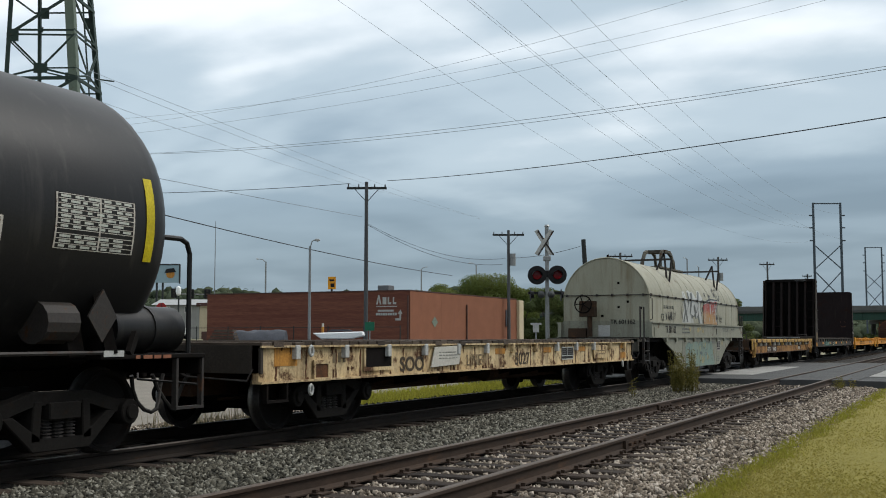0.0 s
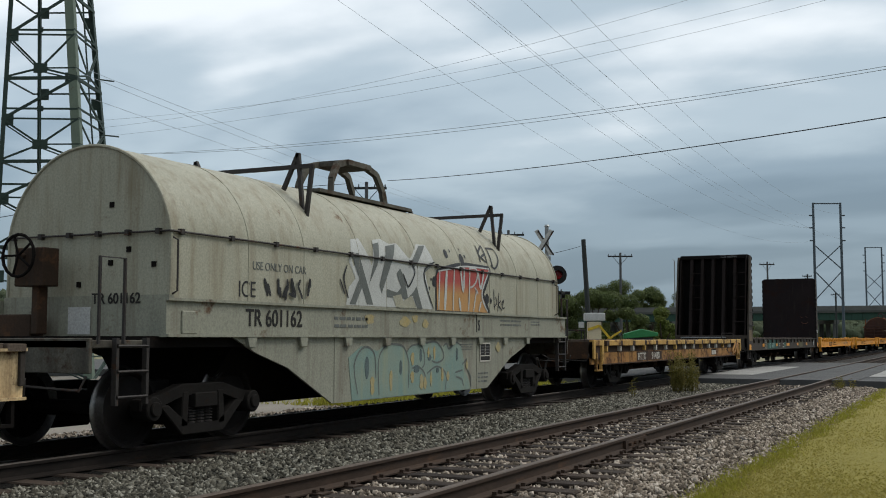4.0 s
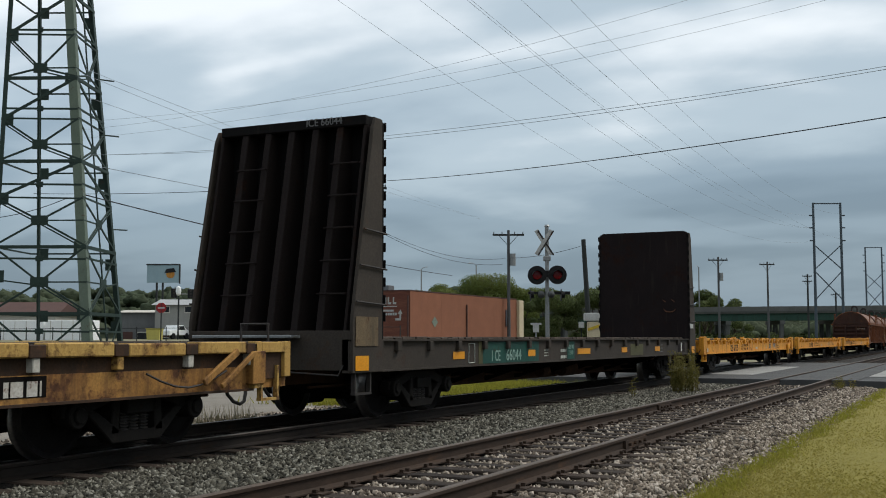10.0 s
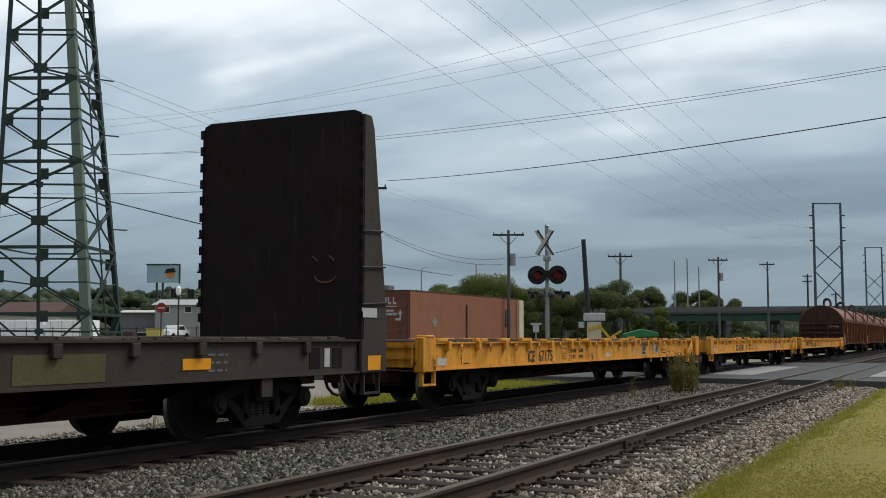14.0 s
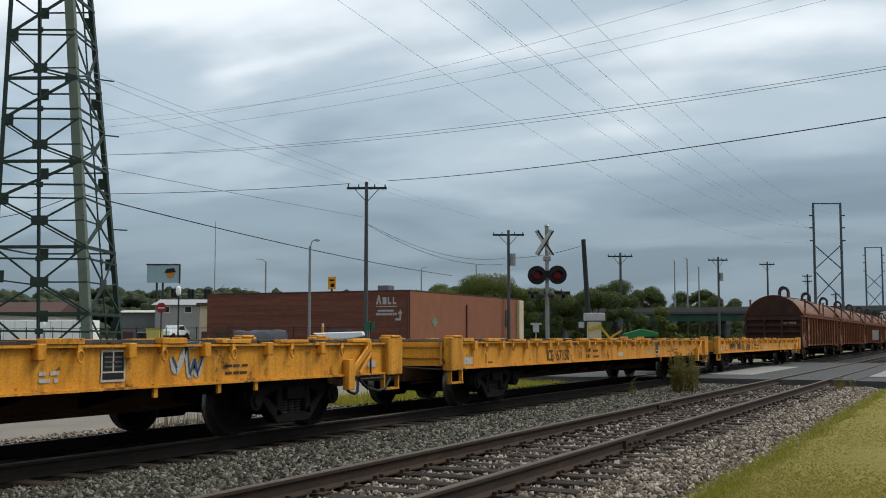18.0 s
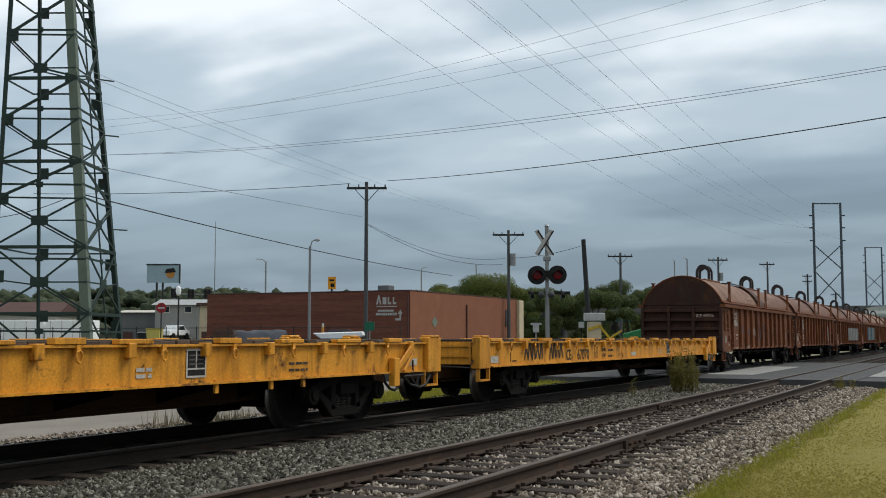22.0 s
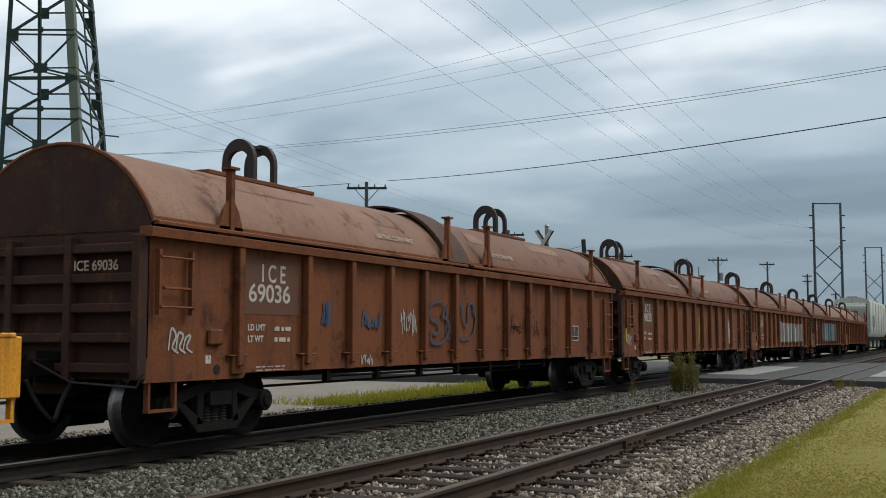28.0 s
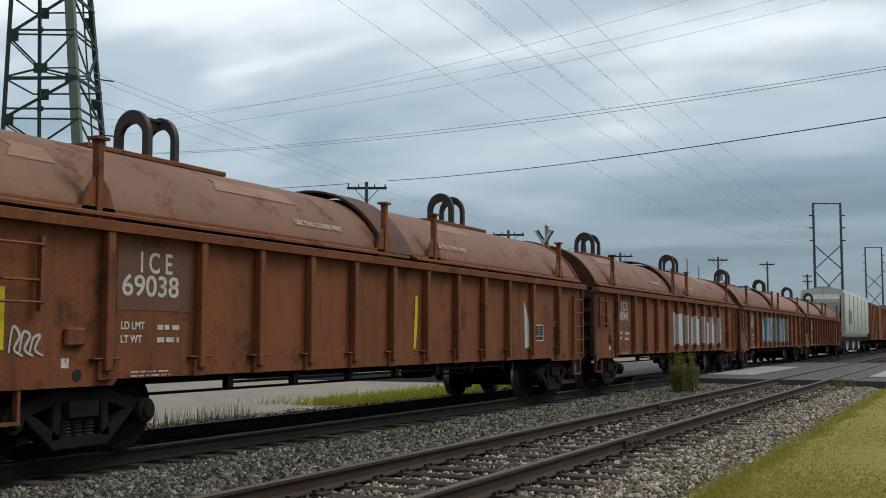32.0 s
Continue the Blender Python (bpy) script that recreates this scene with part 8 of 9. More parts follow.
power_pole(214.0, 22.6, 9.4, 1.7, 0.2, -64.5, "distant dark utility pole beside the overpass", "dark_pole")
leaning = thing("utility_pole", "dark leaning wooden pole without crossarm", "utility pole", pose(71.9, 23.6, -0.36, 0, 0, 0))
bm = bmesh.new()
rod(bm, (0.1, -0.25, 0), (-0.12, 0.14, 8.2), 0.19, 10, 0.15)
part("pole", bm, M["dark_pole"], leaning)


def street_lamp(x, y, top, reach, r, turn, label, far=False):
    p = thing("street_lamp", label, "street lamp", pose(x, y, -0.36, 0, 0, turn), "street lamps")
    t = top + 0.36
    bm = bmesh.new()
    rod(bm, (0, 0, 0), (0, 0, t), r, 10, r * 0.7)
    part("pole", bm, M["galv"] if far else M["pole"], p)
    bm = bmesh.new()
    pipe(bm, [(0, 0, t - 0.1), (reach * 0.45, 0, t + 0.28), (reach, 0, t + 0.36)], r * 0.35, 6)
    part("arm", bm, M["galv"], p)
    bm = bmesh.new()
    prism(bm, [(reach - 0.05, t + 0.32), (reach + 0.06, t + 0.42), (reach + 0.26, t + 0.42), (reach + 0.32, t + 0.32), (reach + 0.16, t + 0.26)], -0.10, 0.10)
    part("lamp_head", bm, M["sign_white"], p, "pale cobra-head lamp", bevel=0.02)
    return p


street_lamp(52.72, 33.48, 6.3, 0.25, 0.095, -64.5, "pale lamp pole with small cobra-head lamp", True)
street_lamp(124.97, 86.39, 11.5, 1.0, 0.14, 120, "distant steel street lamp", True)
street_lamp(178.75, 89.8, 13.6, 0.8, 0.15, -60, "distant steel street lamp", True)
street_lamp(164.73, 72.76, 13.0, 0.9, 0.14, 120, "distant steel street lamp", True)
street_lamp(264.5, 64.6, 19.6, 0.3, 0.2, 120, "tall steel lamp on the overpass", True)
street_lamp(267.4, 62.2, 20.2, 0.7, 0.22, 120, "tall steel lamp on the overpass", True)
street_lamp(268.2, 59.6, 18.2, 0.4, 0.2, 120, "tall steel lamp on the overpass", True)
bm = bmesh.new()
rod(bm, (0, 0, 0), (0, 0, 54), 0.3, 6, 0.12)
whole("radio_mast", bm, M["galv"], "thin distant radio mast above the trees", "mast", pose(406.6, 308.7, 0))


def cable(key, a, b, sag, r):
    """A hanging cable from a to b."""
    a, b = Vector(a), Vector(b)
    n = 24
    pts = [a.lerp(b, k / n) - Vector((0, 0, 4 * sag * (k / n) * (1 - k / n))) for k in range(n + 1)]
    bm = bmesh.new()
    pipe(bm, pts, r * (0.72 if key == "far_wire" else 0.9), 5)
    return whole("overhead_cable", bm, M[key], "thin dark overhead power cable" if key == "wire" else "thin high-voltage line in a haze-paled grey", "cable", group="overhead cables")


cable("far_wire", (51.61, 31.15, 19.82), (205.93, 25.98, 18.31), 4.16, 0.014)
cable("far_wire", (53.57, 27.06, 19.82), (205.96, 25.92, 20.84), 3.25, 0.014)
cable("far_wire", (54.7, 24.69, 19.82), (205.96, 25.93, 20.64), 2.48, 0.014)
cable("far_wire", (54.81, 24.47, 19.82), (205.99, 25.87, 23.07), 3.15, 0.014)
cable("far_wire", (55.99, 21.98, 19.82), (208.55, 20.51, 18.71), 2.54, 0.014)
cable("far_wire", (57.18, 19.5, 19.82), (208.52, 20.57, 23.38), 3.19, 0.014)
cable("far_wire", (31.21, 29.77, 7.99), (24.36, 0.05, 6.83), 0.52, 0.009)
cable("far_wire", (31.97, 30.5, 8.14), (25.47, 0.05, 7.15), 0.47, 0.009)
cable("wire", (55.63, 57.52, 10.98), (57.14, 33.49, 10.41), 0.23, 0.02)
cable("wire", (58.11, 31.47, 10.58), (33.2, 0.11, 7.54), 0.30, 0.02)
cable("wire", (31.23, 29.73, 6.48), (86.04, 40.27, 6.51), 0.30, 0.026)
cable("wire", (57.62, 32.5, 7.96), (77.88, 31.85, 7.22), 0.80, 0.014)
cable("wire", (57.62, 32.5, 7.89), (77.75, 32.12, 6.75), 0.77, 0.015)
cable("wire", (77.99, 31.62, 7.22), (71.69, 23.93, 7.38), 0.19, 0.018)
cable("far_wire", (31.18, 29.85, 11.26), (146.69, 64.12, 18.38), 0.25, 0.012)
cable("far_wire", (31.2, 29.8, 11.02), (146.69, 64.12, 18.63), 0.70, 0.012)
cable("far_wire", (31.23, 29.73, 10.18), (141.37, 75.24, 21.94), 0.45, 0.012)
cable("far_wire", (31.22, 29.76, 7.65), (57.44, 32.86, 8.4), 0.03, 0.018)
cable("far_wire", (31.2, 29.79, 8.94), (30.55, 5.65, 10.89), 0.54, 0.006)
cable("far_wire", (31.96, 30.53, 9.45), (31.9, 2.82, 11.05), 0.66, 0.006)
cable("far_wire", (31.97, 30.51, 8.8), (32.31, 1.98, 10.89), 0.56, 0.006)
cable("wire", (28.42, 30.97, 5.42), (29.45, 28.82, 6.12), 0.09, 0.015)


# portal towers


def portal_tower(x, y, x2, y2, top, label):
    p = thing("portal_tower", label, "pylon", pose(0, 0, 0), "portal towers")
    a, b = Vector((x, y, -0.36)), Vector((x2, y2, -0.36))
    for q, s in ((a, -1), (b, 1)):
        bm = bmesh.new()
        rod(bm, q, q + Vector((0, 0, top + 0.36)), 0.27, 8, 0.2)
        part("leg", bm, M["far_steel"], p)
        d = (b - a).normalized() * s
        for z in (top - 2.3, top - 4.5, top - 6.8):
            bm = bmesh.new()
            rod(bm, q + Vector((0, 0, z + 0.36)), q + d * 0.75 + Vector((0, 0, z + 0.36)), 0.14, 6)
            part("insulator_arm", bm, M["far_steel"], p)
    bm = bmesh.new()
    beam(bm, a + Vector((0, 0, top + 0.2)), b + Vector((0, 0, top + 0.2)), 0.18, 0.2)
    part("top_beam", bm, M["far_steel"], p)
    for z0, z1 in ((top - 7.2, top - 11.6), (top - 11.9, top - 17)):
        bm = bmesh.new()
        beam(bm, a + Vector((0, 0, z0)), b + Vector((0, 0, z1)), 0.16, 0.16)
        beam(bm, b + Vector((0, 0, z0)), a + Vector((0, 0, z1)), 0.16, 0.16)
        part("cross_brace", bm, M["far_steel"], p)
    return p


portal_tower(206.28, 25.2, 208.38, 20.81, 25.3, "tall grey steel portal tower with cross bracing")
portal_tower(332.9, 26.95, 334.9, 22.77, 26.8, "distant grey steel portal tower with cross bracing")

# ---- crossing signal ----


def crossing_signal():
    s = thing("crossing_signal", "railway crossing signal with weathered crossbuck and unlit red lamps", "crossing signal", pose(33.94, 12.47, -0.36, 0, 0, -64.5))
    t = 4.85 + 0.30
    bm = bmesh.new()
    rod(bm, (0, 0, 0), (0, 0, t), 0.065, 12)
    rod(bm, (0, 0, t), (0, 0, t + 0.06), 0.10, 10, 0.05)
    part("mast", bm, M["galv"], s)
    bm = bmesh.new()
    lathe(bm, [(0.30, 0.0), (0.26, 0.12), (0.10, 0.35)], 14, "z")
    part("base", bm, M["galv"], s)
    # everything faces along the road, edge-on turned towards the tracks
    for a in (36, -36):
        bm = bmesh.new()
        d = 1 if a > 0 else -1
        beam(bm, (-0.10 - d * 0.25, -0.09 - 0.015 * d, 4.22), (-0.10 + d * 0.25, -0.09 - 0.015 * d, 5.02), 0.02, 0.14)
        part("crossbuck_blade", bm, M["sign_white"], s, "weathered white crossbuck blade")
        bm = bmesh.new()
        beam(bm, (-0.10 - d * 0.25 + 0.06, -0.11 - 0.015 * d, 4.20), (-0.10 + d * 0.25 + 0.06, -0.11 - 0.015 * d, 5.00), 0.008, 0.05)
        part("blade_lettering_bar", bm, M["bar"], s)
    for x in (-0.34, 0.32):
        bm = bmesh.new()
        lathe(bm, [(0.305, 0.0), (0.305, 0.02), (0.15, 0.03), (0.15, 0.10)], 28)
        d = part("lamp_disc", bm, M["signal_black"], s, "round black lamp backing", at=pose(x, -0.16, 3.55 + (0.0 if x < 0 else 0.01)))
        bm = bmesh.new()
        lathe(bm, [(0.145, -0.05), (0.13, -0.075), (0.02, -0.085)], 24)
        part("lens", bm, M["lens"], d, "dark red lens")
        bm = bmesh.new()
        for k in range(9):
            a0, a1 = math.pi * k / 9, math.pi * (k + 1) / 9
            p = [(0.16 * math.cos(q), 0.16 * math.sin(q)) for q in (a0, a1)]
            vs = [bm.verts.new(v) for v in ((p[0][0], -0.01, p[0][1]), (p[1][0], -0.01, p[1][1]), (p[1][0], -0.30, p[1][1] * 0.9), (p[0][0], -0.30, p[0][1] * 0.9))]
            bm.faces.new(vs)
        part("hood", bm, M["signal_black"], d)
    bm = bmesh.new()
    rod(bm, (-0.42, -0.06, 3.60), (0.40, -0.06, 3.60), 0.035, 8)
    box(bm, -0.10, 0.10, -0.1, 0.1, 3.50, 3.70)
    part("lamp_bracket", bm, M["signal_black"], s)
    for x in (-0.55, 0.45):
        bm = bmesh.new()
        lathe(bm, [(0.20, 0.0), (0.20, 0.02), (0.11, 0.03), (0.11, 0.12)], 20, "x")
        d = part("lamp_disc", bm, M["signal_black"], s, "black lamp seen from the edge", at=pose(x, 0.05, 2.92))
    bm = bmesh.new()
    beam(bm, (-0.62, 0.05, 2.98), (0.62, 0.05, 2.98), 0.12, 0.08)
    box(bm, 0.10, 0.75, 0.0, 0.10, 2.93, 3.03)
    part("lamp_bracket", bm, M["signal_black"], s)
    for x in (-0.20, 0.12):
        bm = bmesh.new()
        lathe(bm, [(0.03, -0.10), (0.10, -0.02), (0.12, 0.05), (0.05, 0.09)], 14, "y", (x, -0.1, 2.93))
        part("bell", bm, M["pole"], s, "grey warning bell", smooth=True)
    bm = bmesh.new()
    box(bm, -0.12, 0.12, -0.07, 0.07, 4.02, 4.18)
    part("junction_box", bm, M["galv"], s, bevel=0.02)
    return s


crossing_signal()

# ---- buildings ----


def brick_building():
    b = thing("warehouse", "low dark brick warehouse with tan end wall and white wall sign", "building", pose(0, 0, -0.36))
    x0, x1, y0, y1, zt = 62.3, 80.4, 32.1, 47.9, 4.50
    bm = bmesh.new()
    box(bm, x0, x0 + 0.3, y0 + 0.02, y1, 0, zt)
    part("brick_wall", bm, M["brick"], b, "dark red brick wall")
    for k in range(4):                      # panels of the end wall
        bm = bmesh.new()
        a = x0 + (x1 - x0) * k / 4
        box(bm, a + 0.012, a + (x1 - x0) / 4, y0 - 0.02, y0 + 0.2, 0, zt - 0.02)
        part("wall_panel", bm, M["tan_wall"], b, "tan end wall panel")
    bm = bmesh.new()
    box(bm, x0 + 0.3, x1, y0 + 0.2, y1, 3.9, 4.1)
    part("roof", bm, M["roof_grey"], b)
    bm = bmesh.new()
    box(bm, x0 - 0.04, x0 + 0.35, y0 - 0.04, y1 + 0.05, zt, zt + 0.07)
    box(bm, x0 + 0.35, x1, y0 - 0.04, y0 + 0.3, zt, zt + 0.06)
    part("coping", bm, M["roof_brown"], b)
    bm = bmesh.new()
    box(bm, x1, x1 + 0.9, y0 - 0.25, y0 + 2.0, 0, zt - 0.05)
    part("corner_pier", bm, M["cream_wall"], b, "cream corner pier")
    bm = bmesh.new()
    box(bm, x1 - 0.3, x1, y0 + 0.2, y1, 0, zt); box(bm, x0 + 0.3, x1, y1 - 0.3, y1, 0, zt)
    part("rear_wall", bm, M["brick"], b)
    # white wall sign: plain blocks for its name and lines
    sx = x0 - 0.02
    bm = bmesh.new()
    for k, wd in enumerate((0.40, 0.30, 0.28, 0.27)):
        y = 34.52 - 0.37 * k - (0.10 if k else 0)
        h = 0.62 if k == 0 else 0.46
        if k == 0:
            prism(bm, [(y, 3.66), (y - wd * 0.38, 3.66 + h), (y - wd * 0.55, 3.66 + h), (y - wd * 0.95, 3.66), (y - wd * 0.68, 3.66), (y - wd * 0.47, 3.66 + h * 0.6), (y - wd * 0.26, 3.66)], sx - 0.012, sx, "x")
        else:
            box(bm, sx - 0.012, sx, y - wd * 0.35, y, 3.66, 3.66 + h); box(bm, sx - 0.012, sx, y - wd * 0.9, y - wd * 0.35, 3.66, 3.66 + h * (0.3 if k > 1 else 1) )
    box(bm, sx - 0.012, sx, 33.0, 34.53, 3.50, 3.555)
    part("wall_sign", bm, M["sign_white"], b, "white painted wall sign of plain blocks")
    bm = bmesh.new()
    box(bm, sx - 0.012, sx, 33.25, 34.40, 3.20, 3.32)
    for k in range(9):
        box(bm, sx - 0.012, sx, 33.02 + 0.172 * k, 33.16 + 0.172 * k, 2.96, 3.12)
    box(bm, sx - 0.012, sx, 32.72, 33.13, 2.63, 2.77); box(bm, sx - 0.012, sx, 32.72, 32.83, 2.77, 3.12)
    prism(bm, [(32.60, 3.04), (32.95, 3.04), (32.775, 3.32)], sx - 0.012, sx, "x")
    part("wall_sign", bm, M["sign_white"], b, "white painted lines and arrow")
    bm = bmesh.new()
    prism(bm, [(65.36, 2.57), (65.81, 2.93), (66.26, 2.57), (65.81, 2.21)], y0 - 0.05, y0 - 0.03)
    part("diamond_sign", bm, M["g_grey_pale"], b, "small faded diamond sign")
    bm = bmesh.new()
    box(bm, 78.08, 79.0, y0 - 0.08, y0 - 0.04, 2.42, 3.66)
    part("notice_board", bm, M["tarp"], b, "small grey notice board")
    bm = bmesh.new()
    rod(bm, (70.88, y0 - 0.08, 0), (70.88, y0 - 0.08, 3.85), 0.05, 6)
    part("downpipe", bm, M["roof_brown"], b)
    bm = bmesh.new()
    rod(bm, (x0 - 0.08, 32.2, 0), (x0 - 0.08, 32.2, 4.2), 0.06, 6)
    part("downpipe", bm, M["roof_brown"], b)
    for yy, w_, h_ in ((37.8, 0.9, 0.55), (42.0, 0.5, 0.2)):
        bm = bmesh.new()
        box(bm, 70, 70 + w_, yy, yy + w_, 4.1, 4.5 + h_ + 0.25)
        part("roof_unit", bm, M["roof_grey"], b, bevel=0.04)
    return b


brick_building()


def house(x, y, w, d, h, turn, wall, roof, label, rise=0.0, windows=3, storeys=1, door=True):
    """A small building: walls, roof, windows with panes, a door. Its front faces -y before the turn."""
    b = thing("small_building", label, "building", pose(x, y, -0.36, 0, 0, turn))
    bm = bmesh.new()
    box(bm, 0, w, 0, d, 0, h)
    part("wall", bm, M[wall], b)
    bm = bmesh.new()
    if rise:
        prism(bm, [(-0.3, h), (d + 0.3, h), (d / 2, h + rise)], -0.3, w + 0.3, "x")
    else:
        box(bm, -0.25, w + 0.25, -0.25, d + 0.25, h, h + 0.28)
    part("roof", bm, M[roof], b)
    for s in range(storeys):
        for k in range(windows):
            cx = w * (k + 0.5) / windows
            z = 0.95 + s * 2.8
            bm = bmesh.new()
            v = 1.0 if storeys == 1 else 0.55
            box(bm, cx - 0.6 * v, cx + 0.6 * v, -0.06, 0.02, z, z + 1.15 * v)
            f = part("window", bm, M["pale_wall"], b)
            bm = bmesh.new()
            box(bm, cx - 0.5 * v, cx + 0.5 * v, -0.075, -0.055, z + 0.1, z + 1.05 * v)
            part("pane", bm, M["window"], f)
    if door:
        bm = bmesh.new()
        box(bm, w * 0.08, w * 0.08 + 1.0, -0.05, 0.03, 0, 2.1)
        part("door", bm, M["roof_brown"], b)
    return b


house(80.6, 72.2, 4.6, 6, 3.9, -64.5, "roof_grey", "pale_wall", "dark shed with pale low roof", 0.3, 1)
house(79.2, 66.7, 4.0, 6, 4.5, -64.5, "house_wall", "roof_pale", "grey two-storey building with pale roof", 0.6, 2, 2)
house(80.93, 63.07, 2.6, 5, 4.4, -64.5, "cream_wall", "roof_brown", "narrow cream annex beside the warehouse", 0.0, 1, 2)
house(70.5, 82, 9, 6, 3.6, -64.5, "pale_wall", "roof_brown", "pale house with low brown roof among trees", 1.2, 3)
for k in range(3):                          # white trailers
    tr = thing("trailer", "white box trailer parked behind the tower", "trailer", pose(63.6 + 0.95 * k * 1.35, 74.2 - 2.75 * k * 1.35, -0.36, 0, 0, -64.5), "white trailers")
    bm = bmesh.new()
    box(bm, 0, 3.6, 0, 2.4, 0.9, 2.95)
    part("box", bm, M["white_wall"], tr, bevel=0.03)
    bm = bmesh.new()
    for q in range(4):
        box(bm, 0.4 + q * 0.9, 0.44 + q * 0.9, -0.03, 0.0, 0.95, 2.9)
    part("rib", bm, M["pale_wall"], tr)
    bm = bmesh.new()
    for q in (0.8, 1.7):
        rod(bm, (q, 0.1, 0.45), (q, 0.5, 0.45), 0.45, 14)
    part("wheel", bm, M["signal_black"], tr)

# billboard
bb = thing("billboard", "pale blue billboard on two dark posts", "billboard", pose(86.56, 74.0, -0.36, 0, 0, -64.5))
bm = bmesh.new()
box(bm, 0, 3.2, -0.1, 0.1, 7.0, 8.75)
part("board", bm, M["sign_blue"], bb, "pale blue board", bevel=0.02)
bm = bmesh.new()
box(bm, -0.06, 3.26, -0.14, 0.14, 8.75, 8.87); box(bm, 3.2, 3.3, -0.14, 0.14, 6.9, 8.8)
part("board_frame", bm, M["dark_pole"], bb)
bm = bmesh.new()
lathe(bm, [(0.42, -0.13), (0.42, -0.11)], 20, "y", (2.35, 0, 7.85))
part("round_emblem", bm, M["orange_patch"], bb, "orange and dark round emblem")
bm = bmesh.new()
prism(bm, [(1.75, 7.95), (2.9, 8.05), (2.7, 8.45), (1.95, 8.35)], -0.16, -0.135)
part("emblem_band", bm, M["signal_black"], bb)
for x in (0.95, 1.55):
    bm = bmesh.new()
    rod(bm, (x, 0.15, 0), (x, 0.15, 7.2), 0.11, 8)
    part("post", bm, M["dark_pole"], bb)

st = thing("stop_sign", "red octagonal stop sign on a thin post", "road sign", pose(47.56, 39.63, -0.36, 0, 0, -64.5))
bm = bmesh.new()
prism(bm, [(0.29 * math.cos(math.pi / 8 + k * math.pi / 4), 3.15 + 0.29 * math.sin(math.pi / 8 + k * math.pi / 4)) for k in range(8)], -0.03, -0.01)
part("sign_face", bm, M["sign_red"], st)
bm = bmesh.new()
box(bm, -0.18, 0.18, -0.036, -0.031, 3.10, 3.19)
part("sign_band", bm, M["sign_white"], st)
bm = bmesh.new()
rod(bm, (0, 0, 0), (0, 0, 3.4), 0.035, 6)
part("post", bm, M["dark_pole"], st)

ys = thing("roadside_sign", "tall yellow and black roadside sign", "sign", pose(128.62, 78.75, -0.36, 0, 0, -64.5))
bm = bmesh.new()
box(bm, 0, 1.05, -0.1, 0.1, 8.1, 9.8)
part("sign_face", bm, M["amber"], ys)
bm = bmesh.new()
box(bm, 0.2, 0.85, -0.13, -0.105, 9.2, 9.45); box(bm, 0.35, 0.85, -0.13, -0.105, 8.4, 8.9)
part("sign_mark", bm, M["signal_black"], ys)
bm = bmesh.new()
rod(bm, (0.5, 0, 0), (0.5, 0, 8.2), 0.15, 8)
part("post", bm, M["dark_pole"], ys)

sg = thing("traffic_signal", "traffic signal mast arm with three dark signal heads", "traffic signal", pose(119.7, 97.43, -0.36, 0, 0, -64.5))
bm = bmesh.new()
rod(bm, (0, 0, 0), (0, 0, 8.4), 0.13, 8, 0.10)
part("pole", bm, M["galv"], sg)
bm = bmesh.new()
rod(bm, (0, 0, 7.45), (5.4, 0, 7.40), 0.09, 8, 0.05)
part("mast_arm", bm, M["galv"], sg)
for x, z0 in ((-0.1, 6.95), (2.15, 6.85), (4.40, 6.85)):
    bm = bmesh.new()
    box(bm, x - 0.42, x + 0.42, -0.22, 0.05, z0, z0 + 1.25)
    hd = part("signal_head", bm, M["signal_black"], sg, "dark signal head", bevel=0.04)
    for k in range(3):
        bm = bmesh.new()
        lathe(bm, [(0.15, -0.24), (0.13, -0.22)], 12, "y", (x, 0, z0 + 0.22 + 0.4 * k))
        part("lens", bm, M["bar"], hd)

# ---- things in the yard before the warehouse ----
bm = bmesh.new()
shell(bm, arch(0.8, 0.9, 1.42, 10, 0.3), -1.3, 1.5, 8, dent=0.06, seed=2)
whole("covered_car", bm, M["tarp"], "car under a grey tarpaulin", "covered vehicle", pose(48.2, 33.7, -0.36, 0, 0, -64.5) @ Matrix.Diagonal((0.95, 1, 1.34, 1)), smooth=True)
stack = thing("board_stack", "low stack of dark boards on blocks", "stack of boards", pose(46.4, 34.6, -0.36, 0, 0, -64.5) @ Matrix.Diagonal((0.9, 1, 1.36, 1)))
for k in range(4):
    bm = bmesh.new()
    box(bm, -0.75 + 0.1 * k, 0.75 - 0.05 * k, -0.5, 0.5, 1.02 + 0.11 * k, 1.10 + 0.11 * k)
    part("board", bm, M["deck"], stack)
bm = bmesh.new()
for x in (-0.5, 0.4):
    box(bm, x - 0.1, x + 0.1, -0.4, 0.4, 0, 1.02)
part("block", bm, M["under"], stack)
boat = thing("boat", "small white boat on a trailer", "boat", pose(50.0, 29.9, -0.36, 0, 0, -64.5))
bm = bmesh.new()
prism(bm, [(-1.35, 1.78), (1.25, 1.86), (1.3, 1.62), (0.6, 1.46), (-0.9, 1.46)], -0.6, 0.6)
part("hull", bm, M["white_wall"], boat, bevel=0.05)
bm = bmesh.new()
prism(bm, [(-0.6, 1.84), (0.7, 1.88), (0.5, 1.96), (-0.4, 1.96)], -0.4, 0.4)
part("cover", bm, M["tarp"], boat)
bm = bmesh.new()
beam(bm, (-1.5, 0, 1.2), (1.5, 0, 1.3), 0.1, 0.1)
for x in (-0.3, 0.3):
    rod(bm, (x, -0.6, 0.4), (x, -0.4, 0.4), 0.38, 14)
box(bm, -0.1, 0.1, -0.5, 0.5, 0.4, 1.46)
part("boat_trailer", bm, M["signal_black"], boat)
